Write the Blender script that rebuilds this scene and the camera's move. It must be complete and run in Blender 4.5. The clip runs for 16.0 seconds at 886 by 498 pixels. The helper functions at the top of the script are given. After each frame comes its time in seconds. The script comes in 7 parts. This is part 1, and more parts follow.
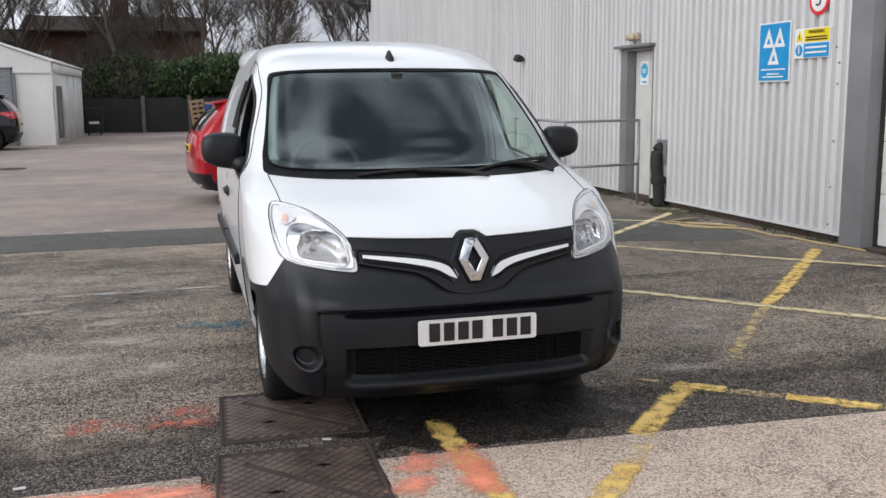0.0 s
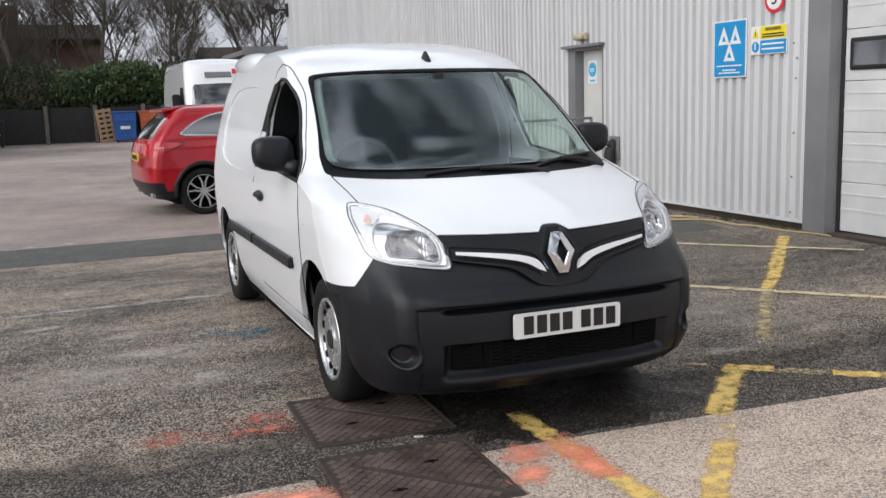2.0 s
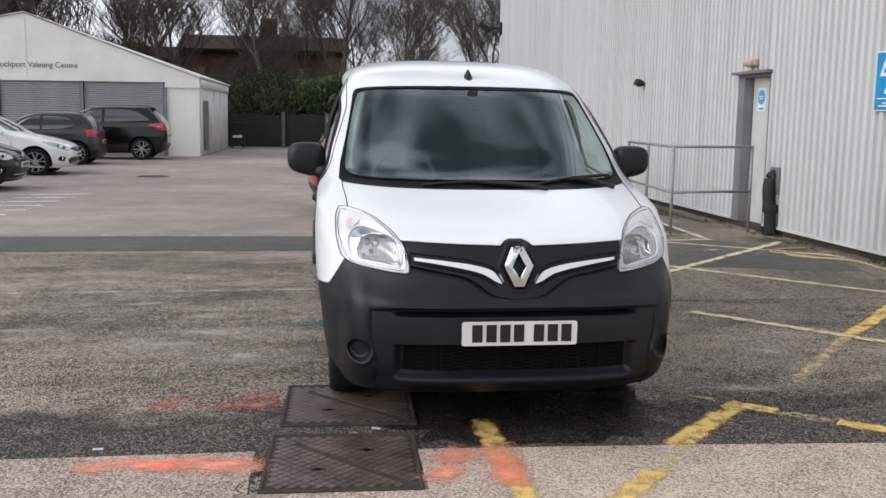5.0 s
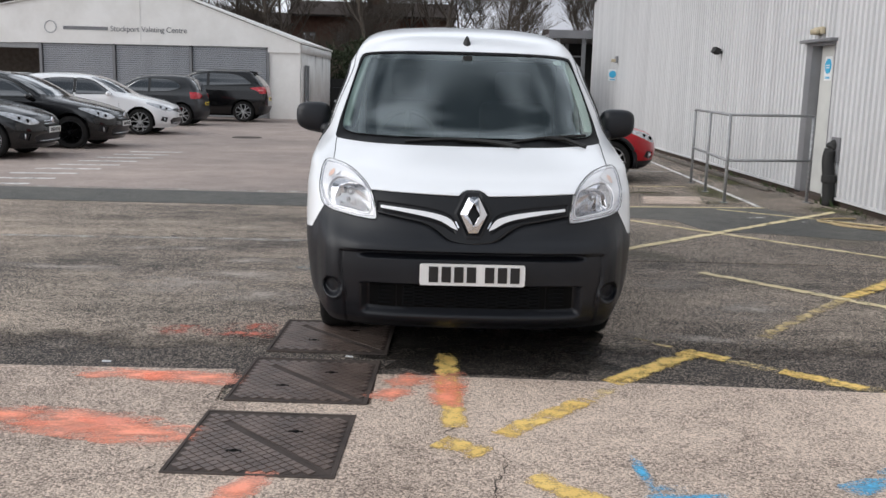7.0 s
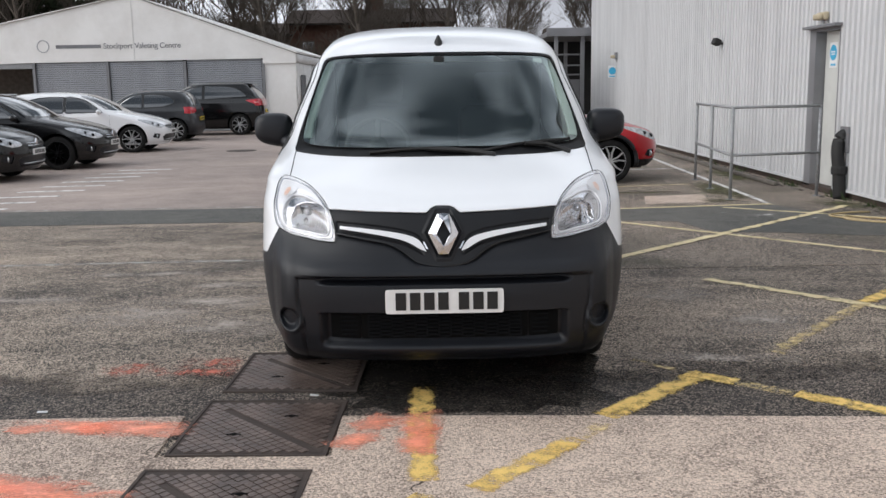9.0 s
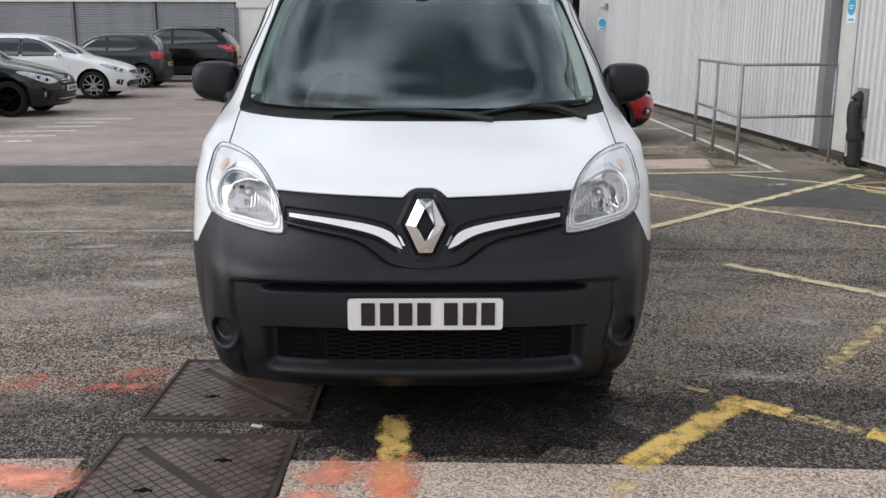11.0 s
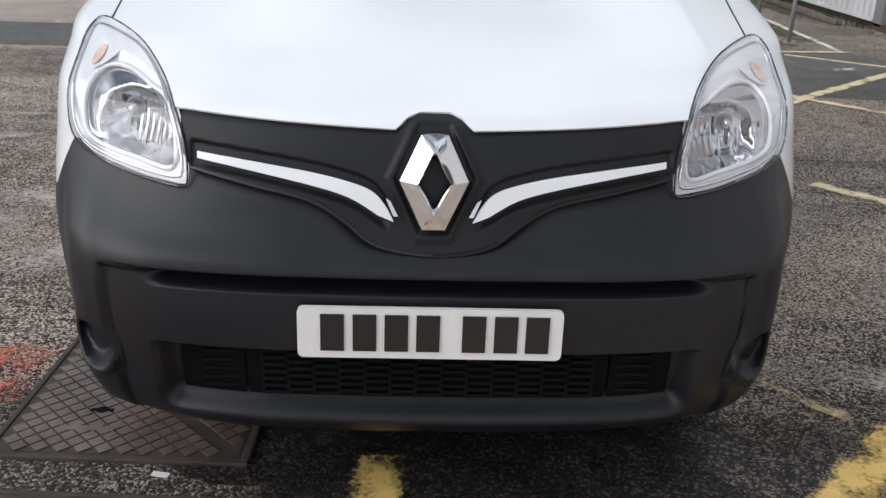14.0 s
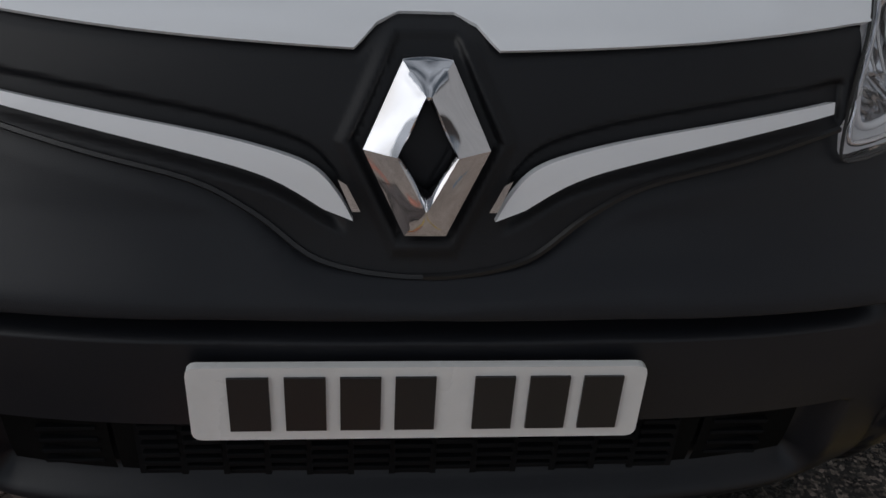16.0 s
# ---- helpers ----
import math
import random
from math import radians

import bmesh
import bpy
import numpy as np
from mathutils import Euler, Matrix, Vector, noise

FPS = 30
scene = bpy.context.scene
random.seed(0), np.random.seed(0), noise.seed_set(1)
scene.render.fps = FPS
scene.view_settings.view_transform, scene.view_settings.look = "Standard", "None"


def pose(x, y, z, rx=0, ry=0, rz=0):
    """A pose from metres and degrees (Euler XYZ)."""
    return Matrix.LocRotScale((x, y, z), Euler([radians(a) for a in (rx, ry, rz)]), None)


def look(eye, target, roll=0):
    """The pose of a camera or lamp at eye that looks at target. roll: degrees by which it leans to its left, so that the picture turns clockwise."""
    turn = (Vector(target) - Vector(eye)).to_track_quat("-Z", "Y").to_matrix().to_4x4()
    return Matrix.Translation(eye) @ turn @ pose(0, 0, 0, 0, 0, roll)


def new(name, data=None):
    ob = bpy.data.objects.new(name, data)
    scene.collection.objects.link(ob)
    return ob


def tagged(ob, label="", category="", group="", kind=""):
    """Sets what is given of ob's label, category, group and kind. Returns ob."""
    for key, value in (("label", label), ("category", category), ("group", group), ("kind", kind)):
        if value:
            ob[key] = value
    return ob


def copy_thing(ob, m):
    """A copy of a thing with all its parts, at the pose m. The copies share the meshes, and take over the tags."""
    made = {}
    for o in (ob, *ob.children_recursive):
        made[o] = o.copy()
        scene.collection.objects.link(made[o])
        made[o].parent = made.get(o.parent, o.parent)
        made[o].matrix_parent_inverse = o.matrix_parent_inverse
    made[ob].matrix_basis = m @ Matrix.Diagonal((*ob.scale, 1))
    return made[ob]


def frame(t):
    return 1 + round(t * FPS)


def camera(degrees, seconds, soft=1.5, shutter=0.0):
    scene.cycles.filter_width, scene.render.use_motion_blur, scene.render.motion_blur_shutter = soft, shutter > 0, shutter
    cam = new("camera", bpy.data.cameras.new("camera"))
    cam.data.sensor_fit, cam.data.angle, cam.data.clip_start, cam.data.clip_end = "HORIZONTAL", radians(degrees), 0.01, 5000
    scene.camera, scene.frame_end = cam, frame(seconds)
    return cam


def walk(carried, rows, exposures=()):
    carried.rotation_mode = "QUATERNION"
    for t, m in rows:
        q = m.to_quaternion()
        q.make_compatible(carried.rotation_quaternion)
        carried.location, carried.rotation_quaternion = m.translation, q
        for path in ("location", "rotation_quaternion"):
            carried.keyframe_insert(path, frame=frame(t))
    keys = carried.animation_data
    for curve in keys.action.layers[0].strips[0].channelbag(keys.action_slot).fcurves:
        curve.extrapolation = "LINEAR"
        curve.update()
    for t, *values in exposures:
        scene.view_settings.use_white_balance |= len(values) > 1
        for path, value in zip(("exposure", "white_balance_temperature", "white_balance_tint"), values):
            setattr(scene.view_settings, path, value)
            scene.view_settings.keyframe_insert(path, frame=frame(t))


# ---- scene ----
cam = camera(50.5, 16.0)
PATH = [
    (0, (-1.194, -3.653, 1.471), (-0.653, -1.755, 1.15), -0.6),
    (0.5, (-1.417, -3.545, 1.448), (-0.815, -1.665, 1.124), -1.6),
    (1, (-1.635, -3.487, 1.46), (-0.994, -1.621, 1.129), -2.1),
    (1.5, (-1.882, -3.467, 1.467), (-1.181, -1.622, 1.139), -2.0),
    (2, (-1.965, -3.455, 1.465), (-1.227, -1.623, 1.147), -1.8),
    (2.5, (-1.866, -3.477, 1.462), (-1.146, -1.638, 1.15), -2.0),
    (3, (-1.639, -3.507, 1.457), (-0.996, -1.64, 1.142), -2.5),
    (3.5, (-1.506, -3.628, 1.453), (-0.941, -1.734, 1.15), -2.3),
    (4, (-1.367, -3.769, 1.464), (-0.897, -1.845, 1.184), -1.3),
    (4.2, (-1.264, -3.801, 1.455), (-0.845, -1.864, 1.185), -0.9),
    (6.3, (-0.414, -4.337, 1.435), (-0.3, -2.367, 1.113), 2.0),
    (6.5, (-0.342, -4.382, 1.437), (-0.255, -2.412, 1.106), 1.8),
    (7, (-0.233, -4.524, 1.428), (-0.196, -2.555, 1.081), 1.5),
    (7.5, (-0.115, -4.493, 1.435), (-0.122, -2.525, 1.077), 0.6),
    (8, (-0.014, -4.403, 1.436), (-0.035, -2.431, 1.102), 0.2),
    (8.5, (0.014, -4.256, 1.429), (0.002, -2.281, 1.112), -0.2),
    (9, (-0.034, -4.018, 1.426), (-0.019, -2.047, 1.087), -0.9),
    (9.2, (-0.047, -3.933, 1.431), (-0.02, -1.965, 1.08), -1.1),
    (11.5, (-0.029, -2.772, 1.396), (0.03, -0.827, 0.934), 0.7),
    (12, (-0.023, -2.547, 1.385), (0.029, -0.608, 0.896), 1.1),
    (12.5, (-0.082, -2.311, 1.377), (-0.002, -0.385, 0.845), 1.6),
    (13, (-0.078, -2.087, 1.362), (0.016, -0.177, 0.776), 1.6),
    (13.5, (-0.04, -1.891, 1.353), (0.034, 0.001, 0.708), 1.6),
    (14, (-0.048, -1.651, 1.321), (0.027, 0.213, 0.6), 2.0),
    (14.5, (-0.076, -1.403, 1.330), (0.039, 0.414, 0.502), 2.2),
    (15, (-0.074, -1.175, 1.304), (0.066, 0.596, 0.385), 2.6),
    (15.5, (-0.049, -0.993, 1.274), (0.084, 0.734, 0.275), 2.9),
    (16, (-0.067, -0.803, 1.233), (0.106, 0.870, 0.152), 3.5),
]
EXPOSURES = [(0, -0.16, 6500, 10), (12.0, -0.16, 6500, 10), (13.0, -0.12, 6450, 10), (14.5, -0.14, 6380, 10), (15.0, -0.45, 6200, 10), (15.5, -1.0, 6250, 10), (16.0, -1.48, 6400, 10)]
walk(cam, [(t, look(eye, target, roll)) for t, eye, target, roll in PATH], EXPOSURES)

# ---- world and sun: bright overcast sky with broken cloud ----
world = bpy.data.worlds.new("overcast_sky")
scene.world = world
world.use_nodes = True
wn, wl = world.node_tree.nodes, world.node_tree.links
wn.clear()
sky = wn.new("ShaderNodeTexSky")
sky.sky_type, sky.sun_disc = "NISHITA", False
sky.sun_elevation, sky.sun_rotation = radians(30), radians(255)
sky.dust_density, sky.air_density = 3.0, 1.2
wcoord = wn.new("ShaderNodeTexCoord")
wmap = wn.new("ShaderNodeMapping")
wmap.inputs["Scale"].default_value = (1.0, 1.0, 2.2)
wmap.inputs["Location"].default_value = (8.03, 8.14, 0.21)
wl.new(wcoord.outputs["Generated"], wmap.inputs["Vector"])
cloud = wn.new("ShaderNodeTexNoise")
cloud.inputs["Scale"].default_value, cloud.inputs["Detail"].default_value, cloud.inputs["Roughness"].default_value = 2.7, 2.5, 0.45
wl.new(wmap.outputs["Vector"], cloud.inputs["Vector"])
shade = wn.new("ShaderNodeValToRGB")
shade.color_ramp.elements[0].position, shade.color_ramp.elements[0].color = 0.39, (1.7, 2.0, 2.3, 1)
shade.color_ramp.elements[1].position, shade.color_ramp.elements[1].color = 0.61, (15.1, 15.9, 17.2, 1)
wl.new(cloud.outputs["Fac"], shade.inputs["Fac"])
wmix = wn.new("ShaderNodeMixRGB")
wmix.inputs["Fac"].default_value = 0.82
wl.new(sky.outputs["Color"], wmix.inputs["Color1"])
wl.new(shade.outputs["Color"], wmix.inputs["Color2"])
# paler haze towards the horizon
wsep, whaze, wpale = wn.new("ShaderNodeSeparateXYZ"), wn.new("ShaderNodeMapRange"), wn.new("ShaderNodeMixRGB")
whaze.inputs["From Min"].default_value, whaze.inputs["From Max"].default_value = 0.04, 0.24
whaze.inputs["To Min"].default_value, whaze.inputs["To Max"].default_value = 0.7, 0.0
wl.new(wcoord.outputs["Generated"], wsep.inputs["Vector"])
wl.new(wsep.outputs["Z"], whaze.inputs["Value"])
wl.new(whaze.outputs["Result"], wpale.inputs["Fac"])
wl.new(wmix.outputs["Color"], wpale.inputs["Color1"])
wpale.inputs["Color2"].default_value = (8.8, 9.0, 10.0, 1)
wbg = wn.new("ShaderNodeBackground")
wbg.inputs["Strength"].default_value = 0.106
wout = wn.new("ShaderNodeOutputWorld")
wl.new(wpale.outputs["Color"], wbg.inputs["Color"])
wl.new(wbg.outputs["Background"], wout.inputs["Surface"])

sun = new("sun", bpy.data.lights.new("sun", "SUN"))
sun.data.energy, sun.data.angle, sun.data.color = 2.1, radians(60), (1.0, 1.0, 1.0)
sun.matrix_world = look((-15.5, -4.2, 9.3), (0, 0, 0))


# ---- materials ----
def mat(name, a, b=None, scale=6.0, rough=0.5, metal=0.0, bump=0.0, bscale=80.0, spec=0.5, coat=0.0, rvar=0.12, fine=0.25, dist=0.004):
    """Two colours mixed by broad and fine noise, uneven gloss and fine relief."""
    m = bpy.data.materials.new(name)
    m.use_nodes = True
    n, l = m.node_tree.nodes, m.node_tree.links
    p = n["Principled BSDF"]
    b = b or tuple(c * 0.82 for c in a)
    co = n.new("ShaderNodeTexCoord")
    n1, n2 = n.new("ShaderNodeTexNoise"), n.new("ShaderNodeTexNoise")
    for node, sc, det in ((n1, scale, 6.0), (n2, bscale, 4.0)):
        node.inputs["Scale"].default_value, node.inputs["Detail"].default_value = sc, det
        l.new(co.outputs["Object"], node.inputs["Vector"])
    add = n.new("ShaderNodeMath")
    add.operation, add.inputs[1].default_value = "MULTIPLY_ADD", fine
    l.new(n2.outputs["Fac"], add.inputs[0])
    l.new(n1.outputs["Fac"], add.inputs[2])
    rng = n.new("ShaderNodeMapRange")
    rng.inputs["From Min"].default_value, rng.inputs["From Max"].default_value = 0.35 + fine * 0.5, 0.65 + fine * 0.5
    l.new(add.outputs[0], rng.inputs["Value"])
    mix = n.new("ShaderNodeMixRGB")
    mix.inputs["Color1"].default_value, mix.inputs["Color2"].default_value = (*a, 1), (*b, 1)
    l.new(rng.outputs["Result"], mix.inputs["Fac"])
    l.new(mix.outputs["Color"], p.inputs["Base Color"])
    rr = n.new("ShaderNodeMapRange")
    rr.inputs["To Min"].default_value, rr.inputs["To Max"].default_value = max(rough - rvar, 0.02), min(rough + rvar, 1.0)
    l.new(n1.outputs["Fac"], rr.inputs["Value"])
    l.new(rr.outputs["Result"], p.inputs["Roughness"])
    p.inputs["Metallic"].default_value = metal
    p.inputs["Specular IOR Level"].default_value = spec
    p.inputs["Coat Weight"].default_value, p.inputs["Coat Roughness"].default_value = coat, 0.04
    if bump:
        bu = n.new("ShaderNodeBump")
        bu.inputs["Strength"].default_value, bu.inputs["Distance"].default_value = bump, dist
        l.new(n2.outputs["Fac"], bu.inputs["Height"])
        l.new(bu.outputs["Normal"], p.inputs["Normal"])
    return m


def glass(name, tint, ior=1.5, gloss=(1, 1, 1)):
    """A thin pane: clear tinted, with gloss that follows Fresnel."""
    m = bpy.data.materials.new(name)
    m.use_nodes = True
    n, l = m.node_tree.nodes, m.node_tree.links
    n.clear()
    out, mix, tr, gl, lw, pw, ma = (n.new(k) for k in ("ShaderNodeOutputMaterial", "ShaderNodeMixShader", "ShaderNodeBsdfTransparent", "ShaderNodeBsdfGlossy", "ShaderNodeLayerWeight", "ShaderNodeMath", "ShaderNodeMath"))
    tr.inputs["Color"].default_value = (*tint, 1)
    gl.inputs["Color"].default_value, gl.inputs["Roughness"].default_value = (*gloss, 1), 0.01
    lw.inputs["Blend"].default_value = 0.5
    r0 = ((ior - 1) / (ior + 1)) ** 2
    pw.operation, pw.inputs[1].default_value = "POWER", 5.0
    ma.operation, ma.inputs[1].default_value, ma.inputs[2].default_value = "MULTIPLY_ADD", 1 - r0, r0
    l.new(lw.outputs["Facing"], pw.inputs[0])
    l.new(pw.outputs[0], ma.inputs[0])
    l.new(ma.outputs[0], mix.inputs["Fac"])
    l.new(tr.outputs["BSDF"], mix.inputs[1])
    l.new(gl.outputs["BSDF"], mix.inputs[2])
    l.new(mix.outputs["Shader"], out.inputs["Surface"])
    return m


def asphalt(name, dark, light, patch_scale, stone, wear, moss=0.0, streak=(1, 1, 1), relief=0.8, speck=2.0, level=0.4, chip=0.32, blotch=0.5, skew=1.0):
    """Chippings in bitumen: stone-sized cells, worn pale patches, damp stains."""
    m = bpy.data.materials.new(name)
    m.use_nodes = True
    n, l = m.node_tree.nodes, m.node_tree.links
    p = n["Principled BSDF"]
    co = n.new("ShaderNodeTexCoord")
    vor = n.new("ShaderNodeTexVoronoi")
    vor.inputs["Scale"].default_value = stone
    l.new(co.outputs["Object"], vor.inputs["Vector"])
    mp = n.new("ShaderNodeMapping")
    mp.inputs["Scale"].default_value = streak
    l.new(co.outputs["Object"], mp.inputs["Vector"])
    big, mid, fin = (n.new("ShaderNodeTexNoise") for _ in range(3))
    for node, sc, det, src in ((big, patch_scale, 5.0, mp), (mid, patch_scale * 6, 5.0, mp), (fin, stone * 0.6, 6.0, co)):
        node.inputs["Scale"].default_value, node.inputs["Detail"].default_value = sc, det
        l.new(src.outputs[0 if src is mp else "Object"], node.inputs["Vector"])
    fin.inputs["Roughness"].default_value = 0.78
    mid.inputs["Roughness"].default_value, mid.inputs["Detail"].default_value = 0.72, 7.0
    sep = n.new("ShaderNodeSeparateColor")
    l.new(vor.outputs["Color"], sep.inputs["Color"])
    last = None
    for sock, gain in ((big.outputs["Fac"], wear * blotch), (mid.outputs["Fac"], wear * 1.0), (fin.outputs["Fac"], speck), (sep.outputs["Red"], speck * chip)):
        ma = n.new("ShaderNodeMath")
        ma.operation, ma.inputs[1].default_value = "MULTIPLY_ADD", gain
        ma.inputs[2].default_value = level - wear * (0.5 + blotch * 0.5) - speck * (0.5 + chip * 0.5)
        l.new(sock, ma.inputs[0])
        if last:
            l.new(last.outputs[0], ma.inputs[2])
        last = ma
    r2 = n.new("ShaderNodeMapRange")
    l.new(last.outputs[0], r2.inputs["Value"])
    pw = n.new("ShaderNodeMath")
    pw.operation, pw.inputs[1].default_value = "POWER", skew
    l.new(r2.outputs["Result"], pw.inputs[0])
    mix = n.new("ShaderNodeMixRGB")
    mix.inputs["Color1"].default_value, mix.inputs["Color2"].default_value = (*dark, 1), (*light, 1)
    l.new(pw.outputs[0], mix.inputs["Fac"])
    top = mix
    if moss:
        mo = n.new("ShaderNodeTexNoise")
        mo.inputs["Scale"].default_value, mo.inputs["Detail"].default_value = 0.9, 5.0
        l.new(co.outputs["Object"], mo.inputs["Vector"])
        mr = n.new("ShaderNodeMapRange")
        mr.inputs["From Min"].default_value, mr.inputs["From Max"].default_value, mr.inputs["To Max"].default_value = 0.52, 0.7, moss
        l.new(mo.outputs["Fac"], mr.inputs["Value"])
        top = n.new("ShaderNodeMixRGB")
        top.inputs["Color2"].default_value = (0.06, 0.057, 0.028, 1)
        l.new(mr.outputs["Result"], top.inputs["Fac"])
        l.new(mix.outputs["Color"], top.inputs["Color1"])
    l.new(top.outputs["Color"], p.inputs["Base Color"])
    rr = n.new("ShaderNodeMapRange")
    rr.inputs["To Min"].default_value, rr.inputs["To Max"].default_value = 0.45, 0.95
    l.new(big.outputs["Fac"], rr.inputs["Value"])
    l.new(rr.outputs["Result"], p.inputs["Roughness"])
    bu = n.new("ShaderNodeBump")
    bu.inputs["Strength"].default_value, bu.inputs["Distance"].default_value = relief, 0.012
    hm = n.new("ShaderNodeMath")
    hm.operation = "SUBTRACT"
    l.new(fin.outputs["Fac"], hm.inputs[0])
    l.new(vor.outputs["Distance"], hm.inputs[1])
    l.new(hm.outputs[0], bu.inputs["Height"])
    l.new(bu.outputs["Normal"], p.inputs["Normal"])
    return m


def worn_paint(name, a, b, cover=0.5, scale=14.0, soft=0.12, rough=0.75, grain=70.0, mist=0.0, stretch=(1, 1, 1), fleck=0.6):
    """Road paint or spray chalk that has partly gone: holes let the ground through.
    With mist it thins out towards the rim of a sprayed patch."""
    m = mat(name, a, b, 5.0, rough, bump=0.5, bscale=grain)
    n, l = m.node_tree.nodes, m.node_tree.links
    p, out = n["Principled BSDF"], n["Material Output"]
    co = n.new("ShaderNodeTexCoord")
    n1, n2 = n.new("ShaderNodeTexNoise"), n.new("ShaderNodeTexNoise")
    for node, sc in ((n1, scale), (n2, grain)):
        node.inputs["Scale"].default_value, node.inputs["Detail"].default_value = sc, 5.0
        mp = n.new("ShaderNodeMapping")
        mp.inputs["Scale"].default_value = stretch
        l.new(co.outputs["Object"], mp.inputs["Vector"])
        l.new(mp.outputs["Vector"], node.inputs["Vector"])
    add = n.new("ShaderNodeMath")
    add.operation, add.inputs[1].default_value = "MULTIPLY_ADD", fleck
    l.new(n2.outputs["Fac"], add.inputs[0])
    l.new(n1.outputs["Fac"], add.inputs[2])
    rng = n.new("ShaderNodeMapRange")
    mid = 0.5 + fleck * 0.5 + (0.5 - cover) * 0.5
    rng.inputs["From Min"].default_value, rng.inputs["From Max"].default_value = mid - soft, mid + soft
    last = add
    if mist:
        uv, sx, last = n.new("ShaderNodeUVMap"), n.new("ShaderNodeSeparateXYZ"), n.new("ShaderNodeMath")
        uv.uv_map = "spread"
        l.new(uv.outputs["UV"], sx.inputs["Vector"])
        last.operation, last.inputs[1].default_value = "MULTIPLY_ADD", mist
        l.new(sx.outputs["X"], last.inputs[0])
        l.new(add.outputs[0], last.inputs[2])
    l.new(last.outputs[0], rng.inputs["Value"])
    tr, ms = n.new("ShaderNodeBsdfTransparent"), n.new("ShaderNodeMixShader")
    l.new(rng.outputs["Result"], ms.inputs["Fac"])
    l.new(tr.outputs["BSDF"], ms.inputs[1])
    l.new(p.outputs["BSDF"], ms.inputs[2])
    l.new(ms.outputs["Shader"], out.inputs["Surface"])
    return m


M_ASPHALT = asphalt("asphalt", (0.018, 0.0138, 0.011), (0.7, 0.568, 0.456), 0.42, 165, 2.3, streak=(0.62, 1.45, 1), speck=2.5, level=0.47, chip=0.9, blotch=1.5, skew=2.25)
M_DARKSTRIP = asphalt("dark_fresh_asphalt", (0.0105, 0.0082, 0.0067), (0.4, 0.325, 0.27), 0.8, 150, 0.9, speck=1.8, level=0.25, chip=0.9, blotch=1.0, skew=2.0)


def fade_out(m, start, depth):
    """The layer thins out along y with a ragged edge."""
    n, l = m.node_tree.nodes, m.node_tree.links
    p, out = n["Principled BSDF"], n["Material Output"]
    co, sep, no = n.new("ShaderNodeTexCoord"), n.new("ShaderNodeSeparateXYZ"), n.new("ShaderNodeTexNoise")
    no.inputs["Scale"].default_value, no.inputs["Detail"].default_value, no.inputs["Roughness"].default_value = 1.6, 9.0, 0.7
    l.new(co.outputs["Object"], sep.inputs["Vector"])
    l.new(co.outputs["Object"], no.inputs["Vector"])
    ma = n.new("ShaderNodeMath")
    ma.operation, ma.inputs[1].default_value = "MULTIPLY_ADD", -1.6
    l.new(no.outputs["Fac"], ma.inputs[0])
    l.new(sep.outputs["Y"], ma.inputs[2])
    rg = n.new("ShaderNodeMapRange")
    rg.inputs["From Min"].default_value, rg.inputs["From Max"].default_value = start - 0.8 - depth, start - 0.8 + depth
    l.new(ma.outputs[0], rg.inputs["Value"])
    tr, ms = n.new("ShaderNodeBsdfTransparent"), n.new("ShaderNodeMixShader")
    l.new(rg.outputs["Result"], ms.inputs["Fac"])
    l.new(p.outputs["BSDF"], ms.inputs[1])
    l.new(tr.outputs["BSDF"], ms.inputs[2])
    l.new(ms.outputs["Shader"], out.inputs["Surface"])


fade_out(M_DARKSTRIP, 0.52, 0.22)
M_BAY = asphalt("bay_asphalt", (0.021, 0.0168, 0.0135), (0.6, 0.488, 0.398), 0.6, 150, 1.5, moss=0.7, speck=2.4, level=0.47, chip=0.9, blotch=1.3, skew=2.2)
M_YARD = asphalt("yard_asphalt", (0.125, 0.1, 0.087), (0.48, 0.39, 0.345), 0.26, 60, 1.0, streak=(0.9, 1.0, 1), relief=0.3, speck=0.8, level=0.58, blotch=1.3)
M_TRENCH = asphalt("trench_asphalt", (0.035, 0.036, 0.033), (0.2, 0.192, 0.17), 0.7, 110, 0.9, relief=0.5, speck=1.4, level=0.42, blotch=1.4)
M_CONCRETE = asphalt("concrete", (0.155, 0.113, 0.089), (0.76, 0.61, 0.5), 0.7, 140, 1.0, relief=0.4, speck=1.4, level=0.53, chip=0.75, blotch=1.5)
# near-black film that puts the shade beneath the van into colour
M_NOSESHADE = worn_paint("nose_shade_film", (0.012, 0.011, 0.01), (0.02, 0.018, 0.016), 0.56, 3.5, 0.4, 0.5, 60.0)
M_YELLOW = worn_paint("worn_yellow_paint", (0.9, 0.63, 0.2), (0.76, 0.51, 0.15), 0.72, 15.0, 0.17, grain=90.0, mist=0.3)
M_YELLOW_FAINT = worn_paint("faint_yellow_paint", (0.8, 0.62, 0.32), (0.68, 0.52, 0.26), 0.4, 13.0, 0.2, grain=90.0, mist=0.24)
M_PALE = worn_paint("pale_cream_paint", (0.8, 0.68, 0.42), (0.68, 0.56, 0.33), 0.86, 9.0, 0.14, mist=0.2)
M_WHITELINE = worn_paint("worn_white_paint", (0.8, 0.78, 0.75), (0.66, 0.64, 0.61), 0.8, 9.0, mist=0.2)
M_ORANGE = worn_paint("orange_spray_paint", (1.0, 0.34, 0.21), (1.0, 0.42, 0.3), 0.98, 9.0, 0.26, grain=110.0, mist=0.48, stretch=(0.7, 1.5, 1))
